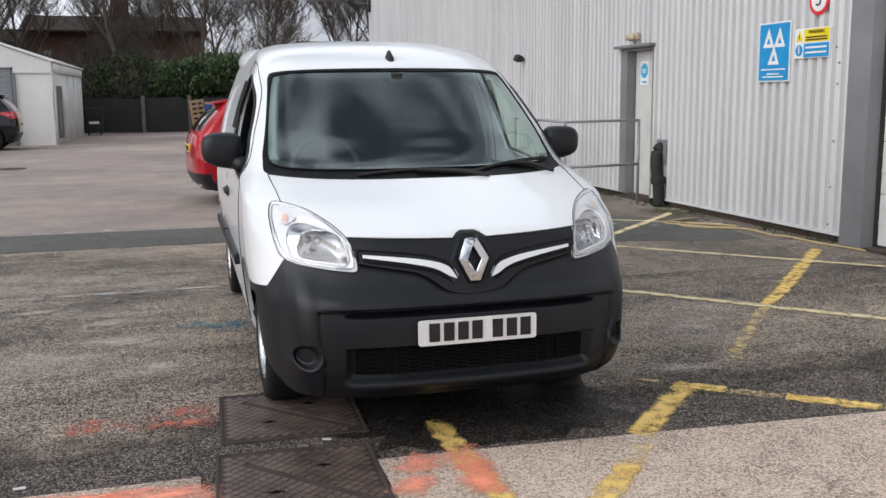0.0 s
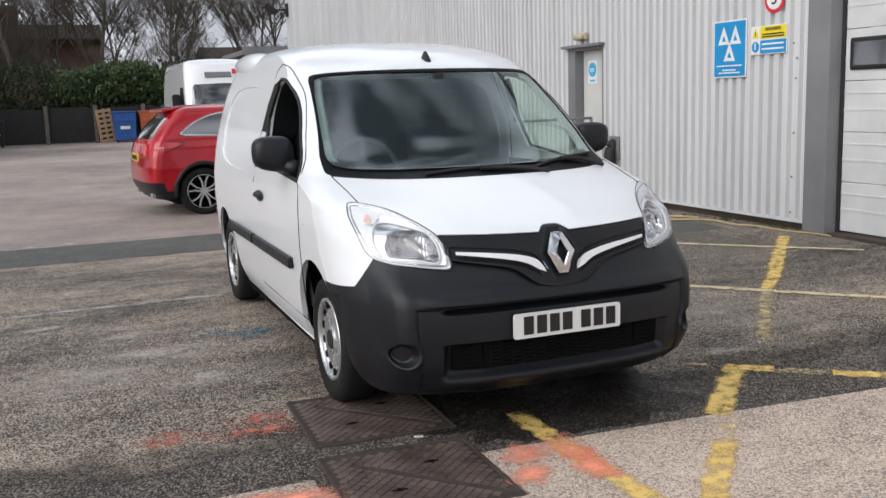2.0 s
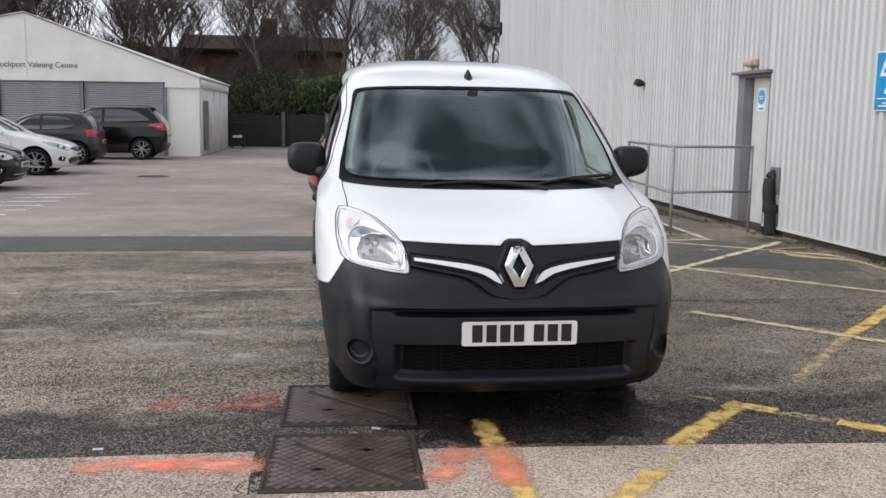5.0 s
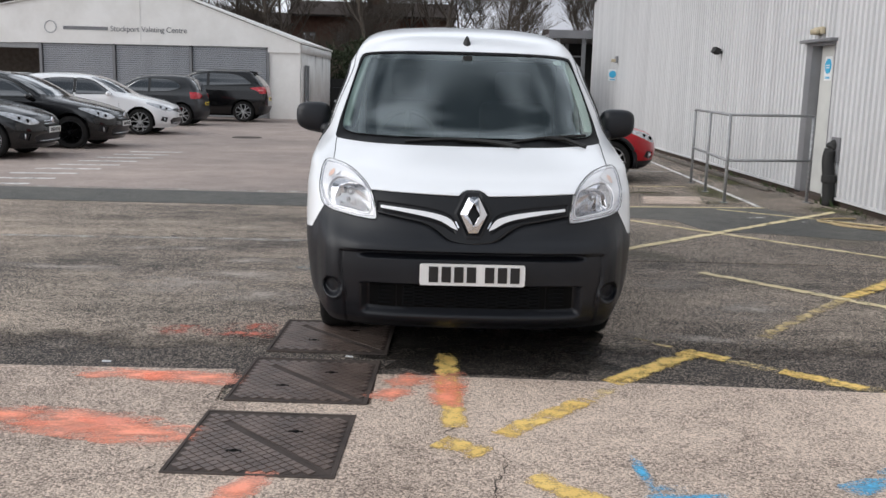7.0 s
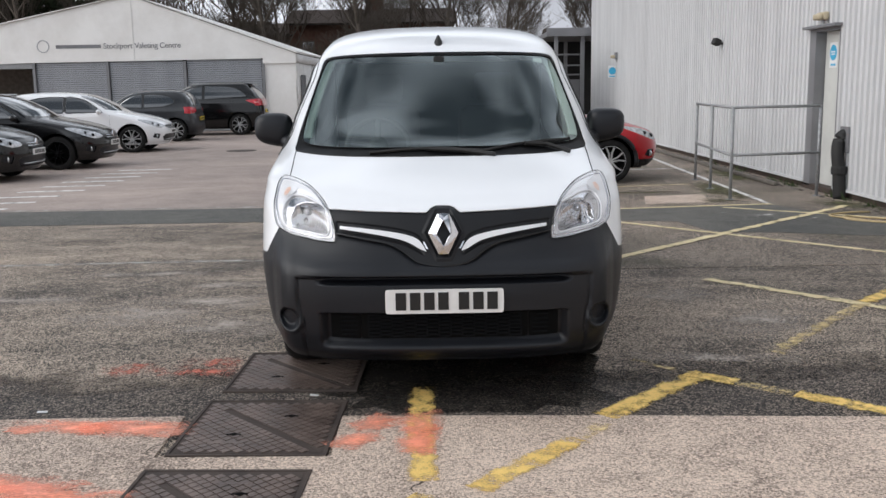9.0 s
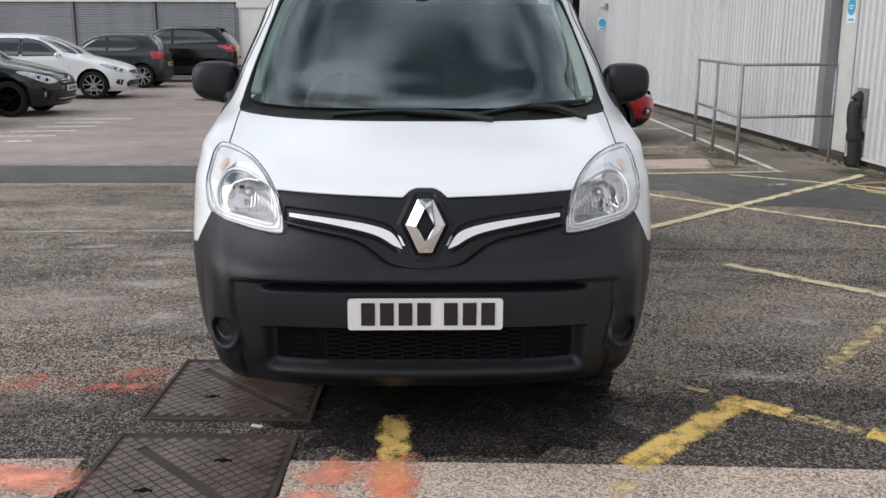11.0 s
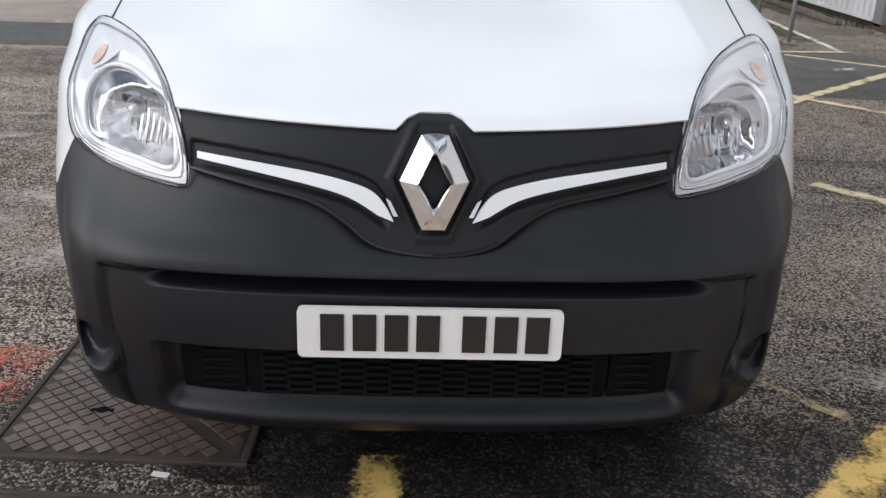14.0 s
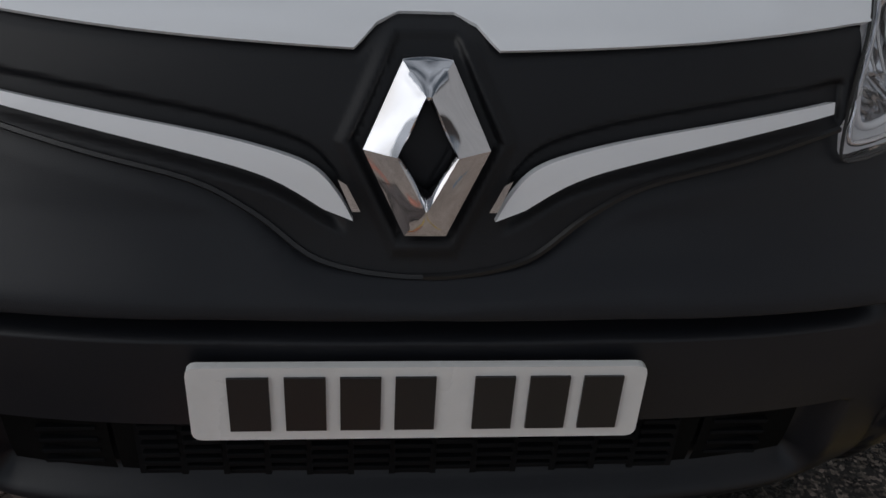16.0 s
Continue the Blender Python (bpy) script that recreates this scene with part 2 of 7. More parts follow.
M_ORANGE_FAINT = worn_paint("faded_orange_spray_paint", (0.66, 0.19, 0.13), (0.52, 0.16, 0.11), 0.62, 12.0, 0.2, grain=85.0, mist=0.36, fleck=1.3)
M_BLUE = worn_paint("blue_spray_paint", (0.09, 0.5, 0.82), (0.08, 0.42, 0.7), 0.75, 7.0, 0.2, mist=0.25)
M_BLUE_FAINT = worn_paint("faded_blue_spray_paint", (0.08, 0.25, 0.34), (0.06, 0.2, 0.28), 0.5, 9.0, 0.18, grain=85.0, mist=0.3, fleck=1.3)
M_SCUFF = worn_paint("pale_scuffed_stone", (0.46, 0.4, 0.352), (0.34, 0.295, 0.258), 0.74, 5.0, 0.2, 0.9, 75.0, 0.4, (0.8, 1.25, 1), 1.7)
M_IRON = mat("cast_iron", (0.096, 0.07, 0.06), (0.19, 0.143, 0.123), 7, 0.42, 0.2, 0.6, 90)
M_GAP = mat("dirty_iron_frame", (0.04, 0.029, 0.025), (0.068, 0.051, 0.043), 9, 0.8, 0, 0.4, 80)
M_MOSS = worn_paint("green_moss_film", (0.1, 0.1, 0.03), (0.07, 0.075, 0.025), 0.78, 3.0, 0.25, 0.95, 30.0, 0.3)
M_CRACK = mat("dirt_filled_crack", (0.03, 0.025, 0.02), (0.05, 0.042, 0.034), 20, 0.95)
M_WHITE = mat("white_van_paint", (0.84, 0.853, 0.875), (0.82, 0.833, 0.855), 1.5, 0.24, 0, 0, 40, 0.45, 0.6, 0.03, 0.05)
M_BLACKPL = mat("dark_grey_bumper_plastic", (0.0072, 0.0082, 0.0112), (0.0092, 0.0102, 0.0135), 4, 0.4, 0, 0.3, 700, 0.38, 0, 0.05, 0.1, 0.0008)
M_GRILLE = mat("black_grille_plastic", (0.0095, 0.01, 0.0118), (0.012, 0.0125, 0.0145), 5, 0.45, 0, 0.3, 700, 0.3, 0, 0.05, 0.1, 0.0008)
M_MESH = mat("black_mesh_plastic", (0.0055, 0.006, 0.007), (0.007, 0.0075, 0.0085), 5, 0.7, spec=0.08)
M_RUBBER = mat("black_rubber", (0.012, 0.012, 0.012), (0.02, 0.019, 0.018), 9, 0.7, 0, 0.3, 120)
M_TYRE = mat("tyre_rubber", (0.01, 0.01, 0.0105), (0.02, 0.019, 0.018), 9, 0.8, 0, 0.4, 90, 0.2)
M_DARK = mat("dark_cavity", (0.005, 0.005, 0.005), (0.008, 0.008, 0.008), 5, 0.9, spec=0.05)
M_CHROME = mat("chrome", (0.72, 0.72, 0.74), (0.64, 0.64, 0.66), 4, 0.07, 1.0, rvar=0.02)
M_SILVER = mat("silver_wheel_paint", (0.52, 0.53, 0.54), (0.42, 0.42, 0.43), 9, 0.34, 0.5)
M_STEELRIM = mat("silver_steel_rim", (0.58, 0.585, 0.59), (0.44, 0.445, 0.45), 9, 0.27, 0.7)
M_LAMPCHROME = mat("lamp_reflector", (0.7, 0.7, 0.71), (0.55, 0.55, 0.56), 12, 0.05, 1.0, rvar=0.03)
M_CARLAMP = mat("car_lamp", (0.7, 0.71, 0.73), (0.4, 0.41, 0.42), 20, 0.18, 0.5, 0.4, 20)
M_LAMPGREY = mat("lamp_bezel_grey", (0.42, 0.42, 0.43), (0.32, 0.32, 0.33), 14, 0.3, 0.3)
M_LAMPRIM = mat("lamp_bright_rim", (0.93, 0.93, 0.94), (0.86, 0.86, 0.87), 14, 0.16, 0.1)
M_FRIT = mat("black_screen_print", (0.004, 0.004, 0.0045), None, 9, 0.45, 0, 0, 50, 0.1)
M_ORANGEGL = mat("amber_lens", (0.84, 0.55, 0.42), (0.86, 0.74, 0.68), 40, 0.15)
M_SCREEN = glass("windscreen_glass", (0.8, 0.92, 0.87), 2.2, (0.88, 0.98, 1.0))
M_SIDEGL = glass("side_glass", (0.76, 0.86, 0.8), 1.4)
M_LENS = glass("clear_lens", (0.95, 0.95, 0.96), 1.6)
M_CARGL = mat("dark_car_glass", (0.012, 0.014, 0.016), (0.02, 0.022, 0.025), 3, 0.05, 0, 0, 10, 0.9, 1.0, 0.02)
M_PLATE = mat("plate_white", (0.8, 0.8, 0.79), (0.74, 0.74, 0.73), 12, 0.3, 0, 0, 60)
_p = M_CARGL.node_tree.nodes["Principled BSDF"]
_p.inputs["Coat IOR"].default_value = 2.1
M_PLATEYEL = mat("plate_yellow", (0.8, 0.6, 0.05), (0.74, 0.54, 0.05), 12, 0.3)
M_INK = mat("black_ink", (0.012, 0.012, 0.013), None, 9, 0.4)
M_TRIMGREY = mat("interior_grey", (0.03, 0.032, 0.034), (0.045, 0.047, 0.05), 6, 0.7, 0, 0.3, 300)
M_SEAT = mat("seat_cloth", (0.018, 0.019, 0.021), (0.03, 0.031, 0.034), 12, 0.9, 0, 0.5, 250)
M_PILLAR = mat("pale_pillar_trim", (0.34, 0.36, 0.345), (0.28, 0.3, 0.285), 5, 0.7)
# bulkhead and headlining grey, darkened so the cab's shade is in the colour
M_BULK = mat("dimmed_bulkhead_grey", (0.035, 0.037, 0.039), (0.026, 0.028, 0.03), 3, 0.6)
M_RED = mat("red_metallic_paint", (0.46, 0.005, 0.014), (0.36, 0.003, 0.01), 2, 0.3, 0.1, 0, 40, 0.2, 0.8, 0.04)
M_BLACKPAINT = mat("black_car_paint", (0.004, 0.004, 0.0045), (0.006, 0.006, 0.0065), 2, 0.14, 0, 0, 40, 0.45, 0.3, 0.04)
M_GREYPAINT = mat("dark_grey_car_paint", (0.022, 0.024, 0.027), (0.032, 0.033, 0.036), 2, 0.4, 0.2, 0, 40, 0.2, 0.8, 0.05)
M_CARWHITE = mat("white_car_paint", (0.86, 0.86, 0.87), (0.82, 0.82, 0.83), 2, 0.22, 0, 0, 40, 0.5, 1.0, 0.04)
M_TAIL = mat("red_tail_lens", (0.6, 0.014, 0.03), (0.42, 0.008, 0.018), 9, 0.12, 0, 0, 40, 0.5, 0.6)
M_PINKGLINT = mat("pale_red_highlight", (0.75, 0.3, 0.3), (0.65, 0.2, 0.2), 9, 0.15)
M_CLAD = mat("grey_white_cladding", (0.66, 0.66, 0.665), (0.57, 0.57, 0.575), 0.7, 0.36, 0.0, 0.05, 60, 0.5, 0, 0.08, 0.15)
_n, _l = M_CLAD.node_tree.nodes, M_CLAD.node_tree.links
_map = _n.new("ShaderNodeMapping")
_map.inputs["Scale"].default_value = (5.0, 5.0, 0.25)
_l.new(_n["Texture Coordinate"].outputs["Object"], _map.inputs["Vector"])
_l.new(_map.outputs["Vector"], _n["Noise Texture"].inputs["Vector"])
M_FLASH = mat("grey_steel_flashing", (0.2, 0.2, 0.21), (0.25, 0.25, 0.26), 1.5, 0.45, 0.2)
M_PLINTH = mat("dirty_brown_plinth", (0.045, 0.032, 0.026), (0.075, 0.053, 0.042), 5, 0.85, 0, 0.4, 60)
M_DOORPANEL = mat("roller_door_white", (0.68, 0.68, 0.68), (0.58, 0.58, 0.58), 2.5, 0.45, 0, 0.06, 60)
M_DOORCREAM = mat("pale_grey_door_paint", (0.6, 0.6, 0.57), (0.52, 0.52, 0.5), 2.5, 0.5)
M_GALV = mat("galvanised_steel", (0.34, 0.345, 0.35), (0.26, 0.265, 0.27), 22, 0.5, 0.4, 0.1, 90)
M_SIGNBLUE = mat("sign_blue", (0.012, 0.29, 0.62), (0.012, 0.26, 0.56), 4, 0.4)
M_SIGNLIGHT = mat("sign_light_blue", (0.05, 0.42, 0.68), (0.05, 0.38, 0.62), 4, 0.4)
M_SIGNYEL = mat("sign_yellow", (0.85, 0.68, 0.02), (0.8, 0.62, 0.02), 4, 0.4)
M_SIGNWHITE = mat("sign_white", (0.82, 0.82, 0.82), (0.76, 0.76, 0.76), 4, 0.4)
M_SIGNRED = mat("sign_red", (0.7, 0.03, 0.04), (0.62, 0.02, 0.03), 4, 0.4)
M_BEIGE = mat("aged_beige_plastic", (0.5, 0.43, 0.3), (0.42, 0.35, 0.24), 9, 0.5)
M_HOSE = mat("dirty_yellow_hose", (0.5, 0.38, 0.2), (0.4, 0.3, 0.16), 12, 0.6)
M_TENT = mat("white_pvc_sheet", (0.86, 0.845, 0.82), (0.77, 0.75, 0.72), 0.8, 0.5, 0, 0.1, 6, 0.4)
M_TENTSIDE = mat("stained_pvc_sheet", (0.86, 0.845, 0.82), (0.7, 0.67, 0.63), 0.9, 0.5, 0, 0.1, 6, 0.4)
_n, _l = M_TENTSIDE.node_tree.nodes, M_TENTSIDE.node_tree.links
_b = next(q for q in _n if q.type == "BSDF_PRINCIPLED")
_c = _b.inputs["Base Color"].links[0].from_socket
_co, _mp, _no, _ra, _mx = (_n.new("ShaderNode" + q) for q in ("TexCoord", "Mapping", "TexNoise", "ValToRGB", "MixRGB"))
_mp.inputs["Scale"].default_value = (2.6, 2.6, 0.3)
_no.inputs["Scale"].default_value, _no.inputs["Detail"].default_value = 1.0, 6.0
_ra.color_ramp.elements[0].position, _ra.color_ramp.elements[1].position = 0.56, 0.68
_ra.color_ramp.elements[1].color = (0.75, 0.75, 0.75, 1)
_mx.inputs[2].default_value = (0.07, 0.062, 0.05, 1)
_l.new(_co.outputs["Object"], _mp.inputs["Vector"])
_l.new(_mp.outputs["Vector"], _no.inputs["Vector"])
_l.new(_no.outputs["Fac"], _ra.inputs["Fac"])
_l.new(_ra.outputs["Color"], _mx.inputs[0])
_l.new(_c, _mx.inputs[1])
_l.new(_mx.outputs[0], _b.inputs["Base Color"])
M_SHUTTER = mat("grey_shutter_steel", (0.34, 0.35, 0.375), (0.29, 0.3, 0.32), 2, 0.6, 0.05)
M_BRICK = mat("far_brick", (0.115, 0.06, 0.046), (0.17, 0.092, 0.07), 3, 0.9, 0, 0.4, 30, 0.1)
M_SLATE = mat("dark_roof_slate", (0.05, 0.04, 0.036), (0.075, 0.06, 0.054), 3, 0.9, 0, 0.4, 30, 0.1)
M_BARK = mat("winter_bark", (0.09, 0.075, 0.062), (0.145, 0.12, 0.1), 6, 0.9, 0, 0.5, 40, 0.2)
M_SCRUB = mat("brown_scrub_twigs", (0.1, 0.08, 0.064), (0.155, 0.125, 0.1), 4, 0.95, spec=0.1)
M_IVY = mat("dark_evergreen_leaf", (0.018, 0.028, 0.012), (0.036, 0.046, 0.02), 4, 0.6, spec=0.25)
M_LEAF = mat("hedge_leaf", (0.022, 0.05, 0.013), (0.07, 0.11, 0.03), 1.2, 0.42, fine=0.6)
M_FENCE = mat("black_fence_board", (0.012, 0.012, 0.013), (0.025, 0.024, 0.023), 5, 0.8, 0, 0.3, 40)
M_POST = mat("weathered_concrete_post", (0.15, 0.132, 0.115), (0.1, 0.088, 0.075), 6, 0.9, 0, 0.3, 40)
M_PALLET = mat("pallet_timber", (0.45, 0.3, 0.17), (0.33, 0.21, 0.12), 6, 0.8, 0, 0.3, 60)
M_BINBLUE = mat("blue_bin_plastic", (0.02, 0.1, 0.36), (0.02, 0.08, 0.28), 4, 0.5)
M_BINORANGE = mat("orange_bin_plastic", (0.6, 0.14, 0.05), (0.5, 0.11, 0.04), 4, 0.5)
M_SOIL = mat("dark_soil", (0.045, 0.035, 0.026), (0.07, 0.055, 0.04), 2, 0.95, 0, 0.6, 20)
M_TEXTGREY = mat("grey_print", (0.2, 0.2, 0.21), None, 4, 0.5)


# ---- building helpers ----
def thing(name, label, category, group="", at=None):
    ob = new(name)
    if at is not None:
        ob.matrix_basis = at
    return tagged(ob, label, category, group)


def part(name, bm, material, parent=None, label="", smooth=False, kind="", category=""):
    me = bpy.data.meshes.new(name)
    bm.to_mesh(me)
    bm.free()
    if material:
        me.materials.append(material)
    if smooth:
        me.polygons.foreach_set("use_smooth", [True] * len(me.polygons))
    ob = new(name, me)
    if parent is not None:
        ob.parent = parent
    return tagged(ob, label, category, "", kind)


def shared(name, ob, parent, m=None):
    o = new(name, ob.data)
    o.parent = parent
    if m is not None:
        o.matrix_basis = m
    return o


def solid(ob, depth, offset=-1.0):
    mod = ob.modifiers.new("thickness", "SOLIDIFY")
    mod.thickness, mod.offset = depth, offset
    return ob


def box(bm, x0, x1, y0, y1, z0, z1, bevel=0.0, m=None):
    r = bmesh.ops.create_cube(bm, size=1)
    vs = r["verts"]
    for v in vs:
        v.co = Vector((x0 + (v.co.x + 0.5) * (x1 - x0), y0 + (v.co.y + 0.5) * (y1 - y0), z0 + (v.co.z + 0.5) * (z1 - z0)))
    if bevel:
        es = list({e for v in vs for e in v.link_edges})
        r2 = bmesh.ops.bevel(bm, geom=es, offset=bevel, segments=2, affect="EDGES", profile=0.5)
        vs = list({v for f in r2["faces"] for v in f.verts} | {v for v in vs if v.is_valid})
    if m is not None:
        for v in vs:
            v.co = m @ v.co
    return bm


def boxed(*a, **k):
    return box(bmesh.new(), *a, **k)


def lathe(bm, profile, m=None, seg=32, cap=True):
    """Turns (radius, height) pairs round the z axis."""
    rings = []
    for r, h in profile:
        rings.append([bm.verts.new((r * math.cos(2 * math.pi * i / seg), r * math.sin(2 * math.pi * i / seg), h)) for i in range(seg)])
    for a, b in zip(rings, rings[1:]):
        for i in range(seg):
            j = (i + 1) % seg
            bm.faces.new((a[i], a[j], b[j], b[i]))
    if cap:
        bm.faces.new(list(reversed(rings[0])))
        bm.faces.new(rings[-1])
    if m is not None:
        for ring in rings:
            for v in ring:
                v.co = m @ v.co
    return bm


def tube(bm, pts, r, seg=8, r2=None, cap=True):
    pts = [Vector(p) for p in pts]
    n = len(pts)
    rings = []
    for i, p in enumerate(pts):
        d = (pts[min(i + 1, n - 1)] - pts[max(i - 1, 0)]).normalized()
        up = Vector((0, 0, 1)) if abs(d.z) < 0.9 else Vector((1, 0, 0))
        a = d.cross(up).normalized()
        b = d.cross(a)
        rad = r if r2 is None else r + (r2 - r) * i / (n - 1)
        rings.append([bm.verts.new(p + rad * (math.cos(2 * math.pi * k / seg) * a + math.sin(2 * math.pi * k / seg) * b)) for k in range(seg)])
    for a, b in zip(rings, rings[1:]):
        for k in range(seg):
            j = (k + 1) % seg
            bm.faces.new((a[k], a[j], b[j], b[k]))
    if cap:
        bm.faces.new(list(reversed(rings[0])))
        bm.faces.new(rings[-1])
    return bm


def spline(pts, n=8, closed=False):
    """Points on a smooth curve through pts (any dimension)."""
    k = len(pts)
    out = []
    last = k if closed else k - 1
    for i in range(last):
        p = [pts[(i + d) % k] if closed else pts[min(max(i + d, 0), k - 1)] for d in (-1, 0, 1, 2)]
        for j in range(n):
            t = j / n
            out.append(tuple(0.5 * (2 * b + (c - a) * t + (2 * a - 5 * b + 4 * c - d) * t * t + (3 * b - a - 3 * c + d) * t ** 3) for a, b, c, d in zip(*p)))
    if not closed:
        out.append(tuple(pts[-1]))
    return out


def prism(bm, poly, z0, z1, m=None):
    """An upright slab over a flat outline."""
    lo = [bm.verts.new((x, y, z0)) for x, y in poly]
    hi = [bm.verts.new((x, y, z1)) for x, y in poly]
    bm.faces.new(list(reversed(lo)))
    bm.faces.new(hi)
    for i in range(len(poly)):
        j = (i + 1) % len(poly)
        bm.faces.new((lo[i], lo[j], hi[j], hi[i]))
    if m is not None:
        for v in lo + hi:
            v.co = m @ v.co
    bmesh.ops.recalc_face_normals(bm, faces=bm.faces[:])
    return bm


def lettering(text, size, material, parent, m, name="lettering", spacing=1.0):
    cu = bpy.data.curves.new(name, "FONT")
    cu.body, cu.size, cu.align_x, cu.align_y, cu.extrude, cu.space_character = text, size, "CENTER", "CENTER", 0.002, spacing
    tmp = new(name, cu)
    me = bpy.data.meshes.new_from_object(tmp)
    bpy.data.objects.remove(tmp)
    me.materials.append(material)
    ob = new(name, me)
    ob.parent, ob.matrix_basis = parent, m
    return ob


# ---- vehicle shells: every level is a plan outline with rounded nose and tail ----
def pchip(xs, ys):
    n = len(xs)
    h = [xs[i + 1] - xs[i] for i in range(n - 1)]
    d = [(ys[i + 1] - ys[i]) / h[i] for i in range(n - 1)]
    m = [0.0] * n
    for i in range(1, n - 1):
        if d[i - 1] * d[i] > 0:
            a, b = 2 * h[i] + h[i - 1], h[i] + 2 * h[i - 1]
            m[i] = (a + b) / (a / d[i - 1] + b / d[i])
    m[0], m[-1] = d[0], d[-1]

    def f(x):
        x = min(max(x, xs[0]), xs[-1])
        i = 0
        while i < n - 2 and x > xs[i + 1]:
            i += 1
        t = (x - xs[i]) / h[i]
        return ((2 * t ** 3 - 3 * t ** 2 + 1) * ys[i] + (t ** 3 - 2 * t ** 2 + t) * h[i] * m[i]
                + (-2 * t ** 3 + 3 * t ** 2) * ys[i + 1] + (t ** 3 - t ** 2) * h[i] * m[i + 1])
    return f


class Shell:
    """rows: height, nose, half width, nose depth, tail."""

    def __init__(self, rows, n=2.5, tail=0.3, narrow=0.0):
        z = [r[0] for r in rows]
        self.z0, self.z1, self.n, self.tail, self.narrow = z[0], z[-1], n, tail, narrow
        self.y0, self.X, self.D, self.yr = [pchip(z, [r[k] for r in rows]) for k in (1, 2, 3, 4)]

    def k(self, y):
        """Narrowing of the plan towards the tail."""
        return 1 - self.narrow * min(max((y - 1.5) / 2.7, 0), 1.2)

    def front(self, x, z):
        c = min(abs(x) / self.X(z), 0.9999)
        return self.y0(z) + self.D(z) * (1 - (1 - c ** self.n) ** (1 / self.n))

    def side(self, y, z):
        q = (y - self.y0(z)) / self.D(z)
        r = (self.yr(z) - y) / self.tail
        k = 1.0
        if r < 1:
            k = (1 - (1 - max(r, 0)) ** 3) ** (1 / 3)
        if q >= 1:
            return self.X(z) * k * self.k(y)
        return self.X(z) * (1 - (1 - max(q, 0)) ** self.n) ** (1 / self.n) * k * self.k(y)

    def rear(self, x, z):
        c = min(abs(x) / self.X(z), 0.9999)
        return self.yr(z) - self.tail * (1 - (1 - c ** 3) ** (1 / 3))

    def half(self, zs, nf, ns, nr):
        """The half with x >= 0 as a grid; face layer 'region': 1 nose, 2 flank, 3 tail."""
        bm = bmesh.new()
        reg, tag = bm.faces.layers.int.new("region"), bm.faces.layers.int.new("tag")
        rows = []
        for z in zs:
            X, y0, D, yr = self.X(z), self.y0(z), self.D(z), self.yr(z)
            row = []
            for i in range(nf + 1):
                a = math.pi / 2 * i / nf
                row.append((X * math.sin(a) ** (2 / self.n), y0 + D * (1 - max(math.cos(a), 0) ** (2 / self.n)), z))
            ya, yb = y0 + D, yr - self.tail
            for i in range(1, ns + 1):
                row.append((X, ya + (yb - ya) * i / ns, z))
            for i in range(1, nr + 1):
                a = math.pi / 2 * i / nr
                row.append((X * max(math.cos(a), 0) ** (2 / 3), yb + self.tail * math.sin(a) ** (2 / 3), z))
            rows.append([bm.verts.new((p[0] * self.k(p[1]), p[1], p[2])) for p in row])
        for a, b in zip(rows, rows[1:]):
            for j in range(len(a) - 1):
                f = bm.faces.new((a[j], a[j + 1], b[j + 1], b[j]))
                f[reg] = 1 if j < nf else 2 if j < nf + ns else 3
        f = bm.faces.new(rows[-1])
        f[reg] = 2
        return bm

    def cut(self, bm, poly, view, mark):
        """Cuts an outline seen from the front, side or rear into the half and marks the faces inside it."""
        reg, tag = bm.faces.layers.int["region"], bm.faces.layers.int["tag"]
        ax = 1 if view == "side" else 0
        allowed = {"front": (1,), "side": (1, 2, 3), "rear": (3,)}[view]
        old = set(bm.verts)
        k = len(poly)
        p0, p1, q0, q1 = min(p[0] for p in poly), max(p[0] for p in poly), min(p[1] for p in poly), max(p[1] for p in poly)
        cand = set()
        for f in bm.faces:
            if f[reg] in allowed:
                us, vs = [v.co[ax] for v in f.verts], [v.co.z for v in f.verts]
                if max(us) >= p0 - .01 and min(us) <= p1 + .01 and max(vs) >= q0 - .01 and min(vs) <= q1 + .01:
                    cand.add(f)
        for i in range(k):
            (a0, a1), (b0, b1) = poly[i], poly[(i + 1) % k]
            if abs(a0 - b0) + abs(a1 - b1) < 1e-6:
                continue
            lo0, hi0, lo1, hi1 = min(a0, b0) - 1e-3, max(a0, b0) + 1e-3, min(a1, b1) - 1e-3, max(a1, b1) + 1e-3
            fs = []
            for f in cand:
                us, vs = [v.co[ax] for v in f.verts], [v.co.z for v in f.verts]
                if max(us) < lo0 or min(us) > hi0 or max(vs) < lo1 or min(vs) > hi1:
                    continue
                fs.append(f)
            if not fs:
                continue
            co, no = Vector((0, 0, a1)), Vector((0, 0, -(b0 - a0)))
            co[ax], no[ax] = a0, b1 - a1
            geom = list(set(fs) | {e for f in fs for e in f.edges} | {v for f in fs for v in f.verts})
            res = bmesh.ops.bisect_plane(bm, geom=geom, dist=1e-5, plane_co=co, plane_no=no)
            cand = {f for f in cand if f.is_valid} | {g for g in res["geom"] if isinstance(g, bmesh.types.BMFace)}
        for v in bm.verts:
            if v in old:
                continue
            if view == "front" and abs(v.co.x) < 0.985 * self.X(v.co.z):
                v.co.y = self.front(v.co.x, v.co.z)
            elif view == "side":
                v.co.x = self.side(v.co.y, v.co.z)
        for f in bm.faces:
            if f[reg] in allowed:
                c = f.calc_center_median()
                if inside((c[ax], c.z), poly):
                    f[tag] = mark

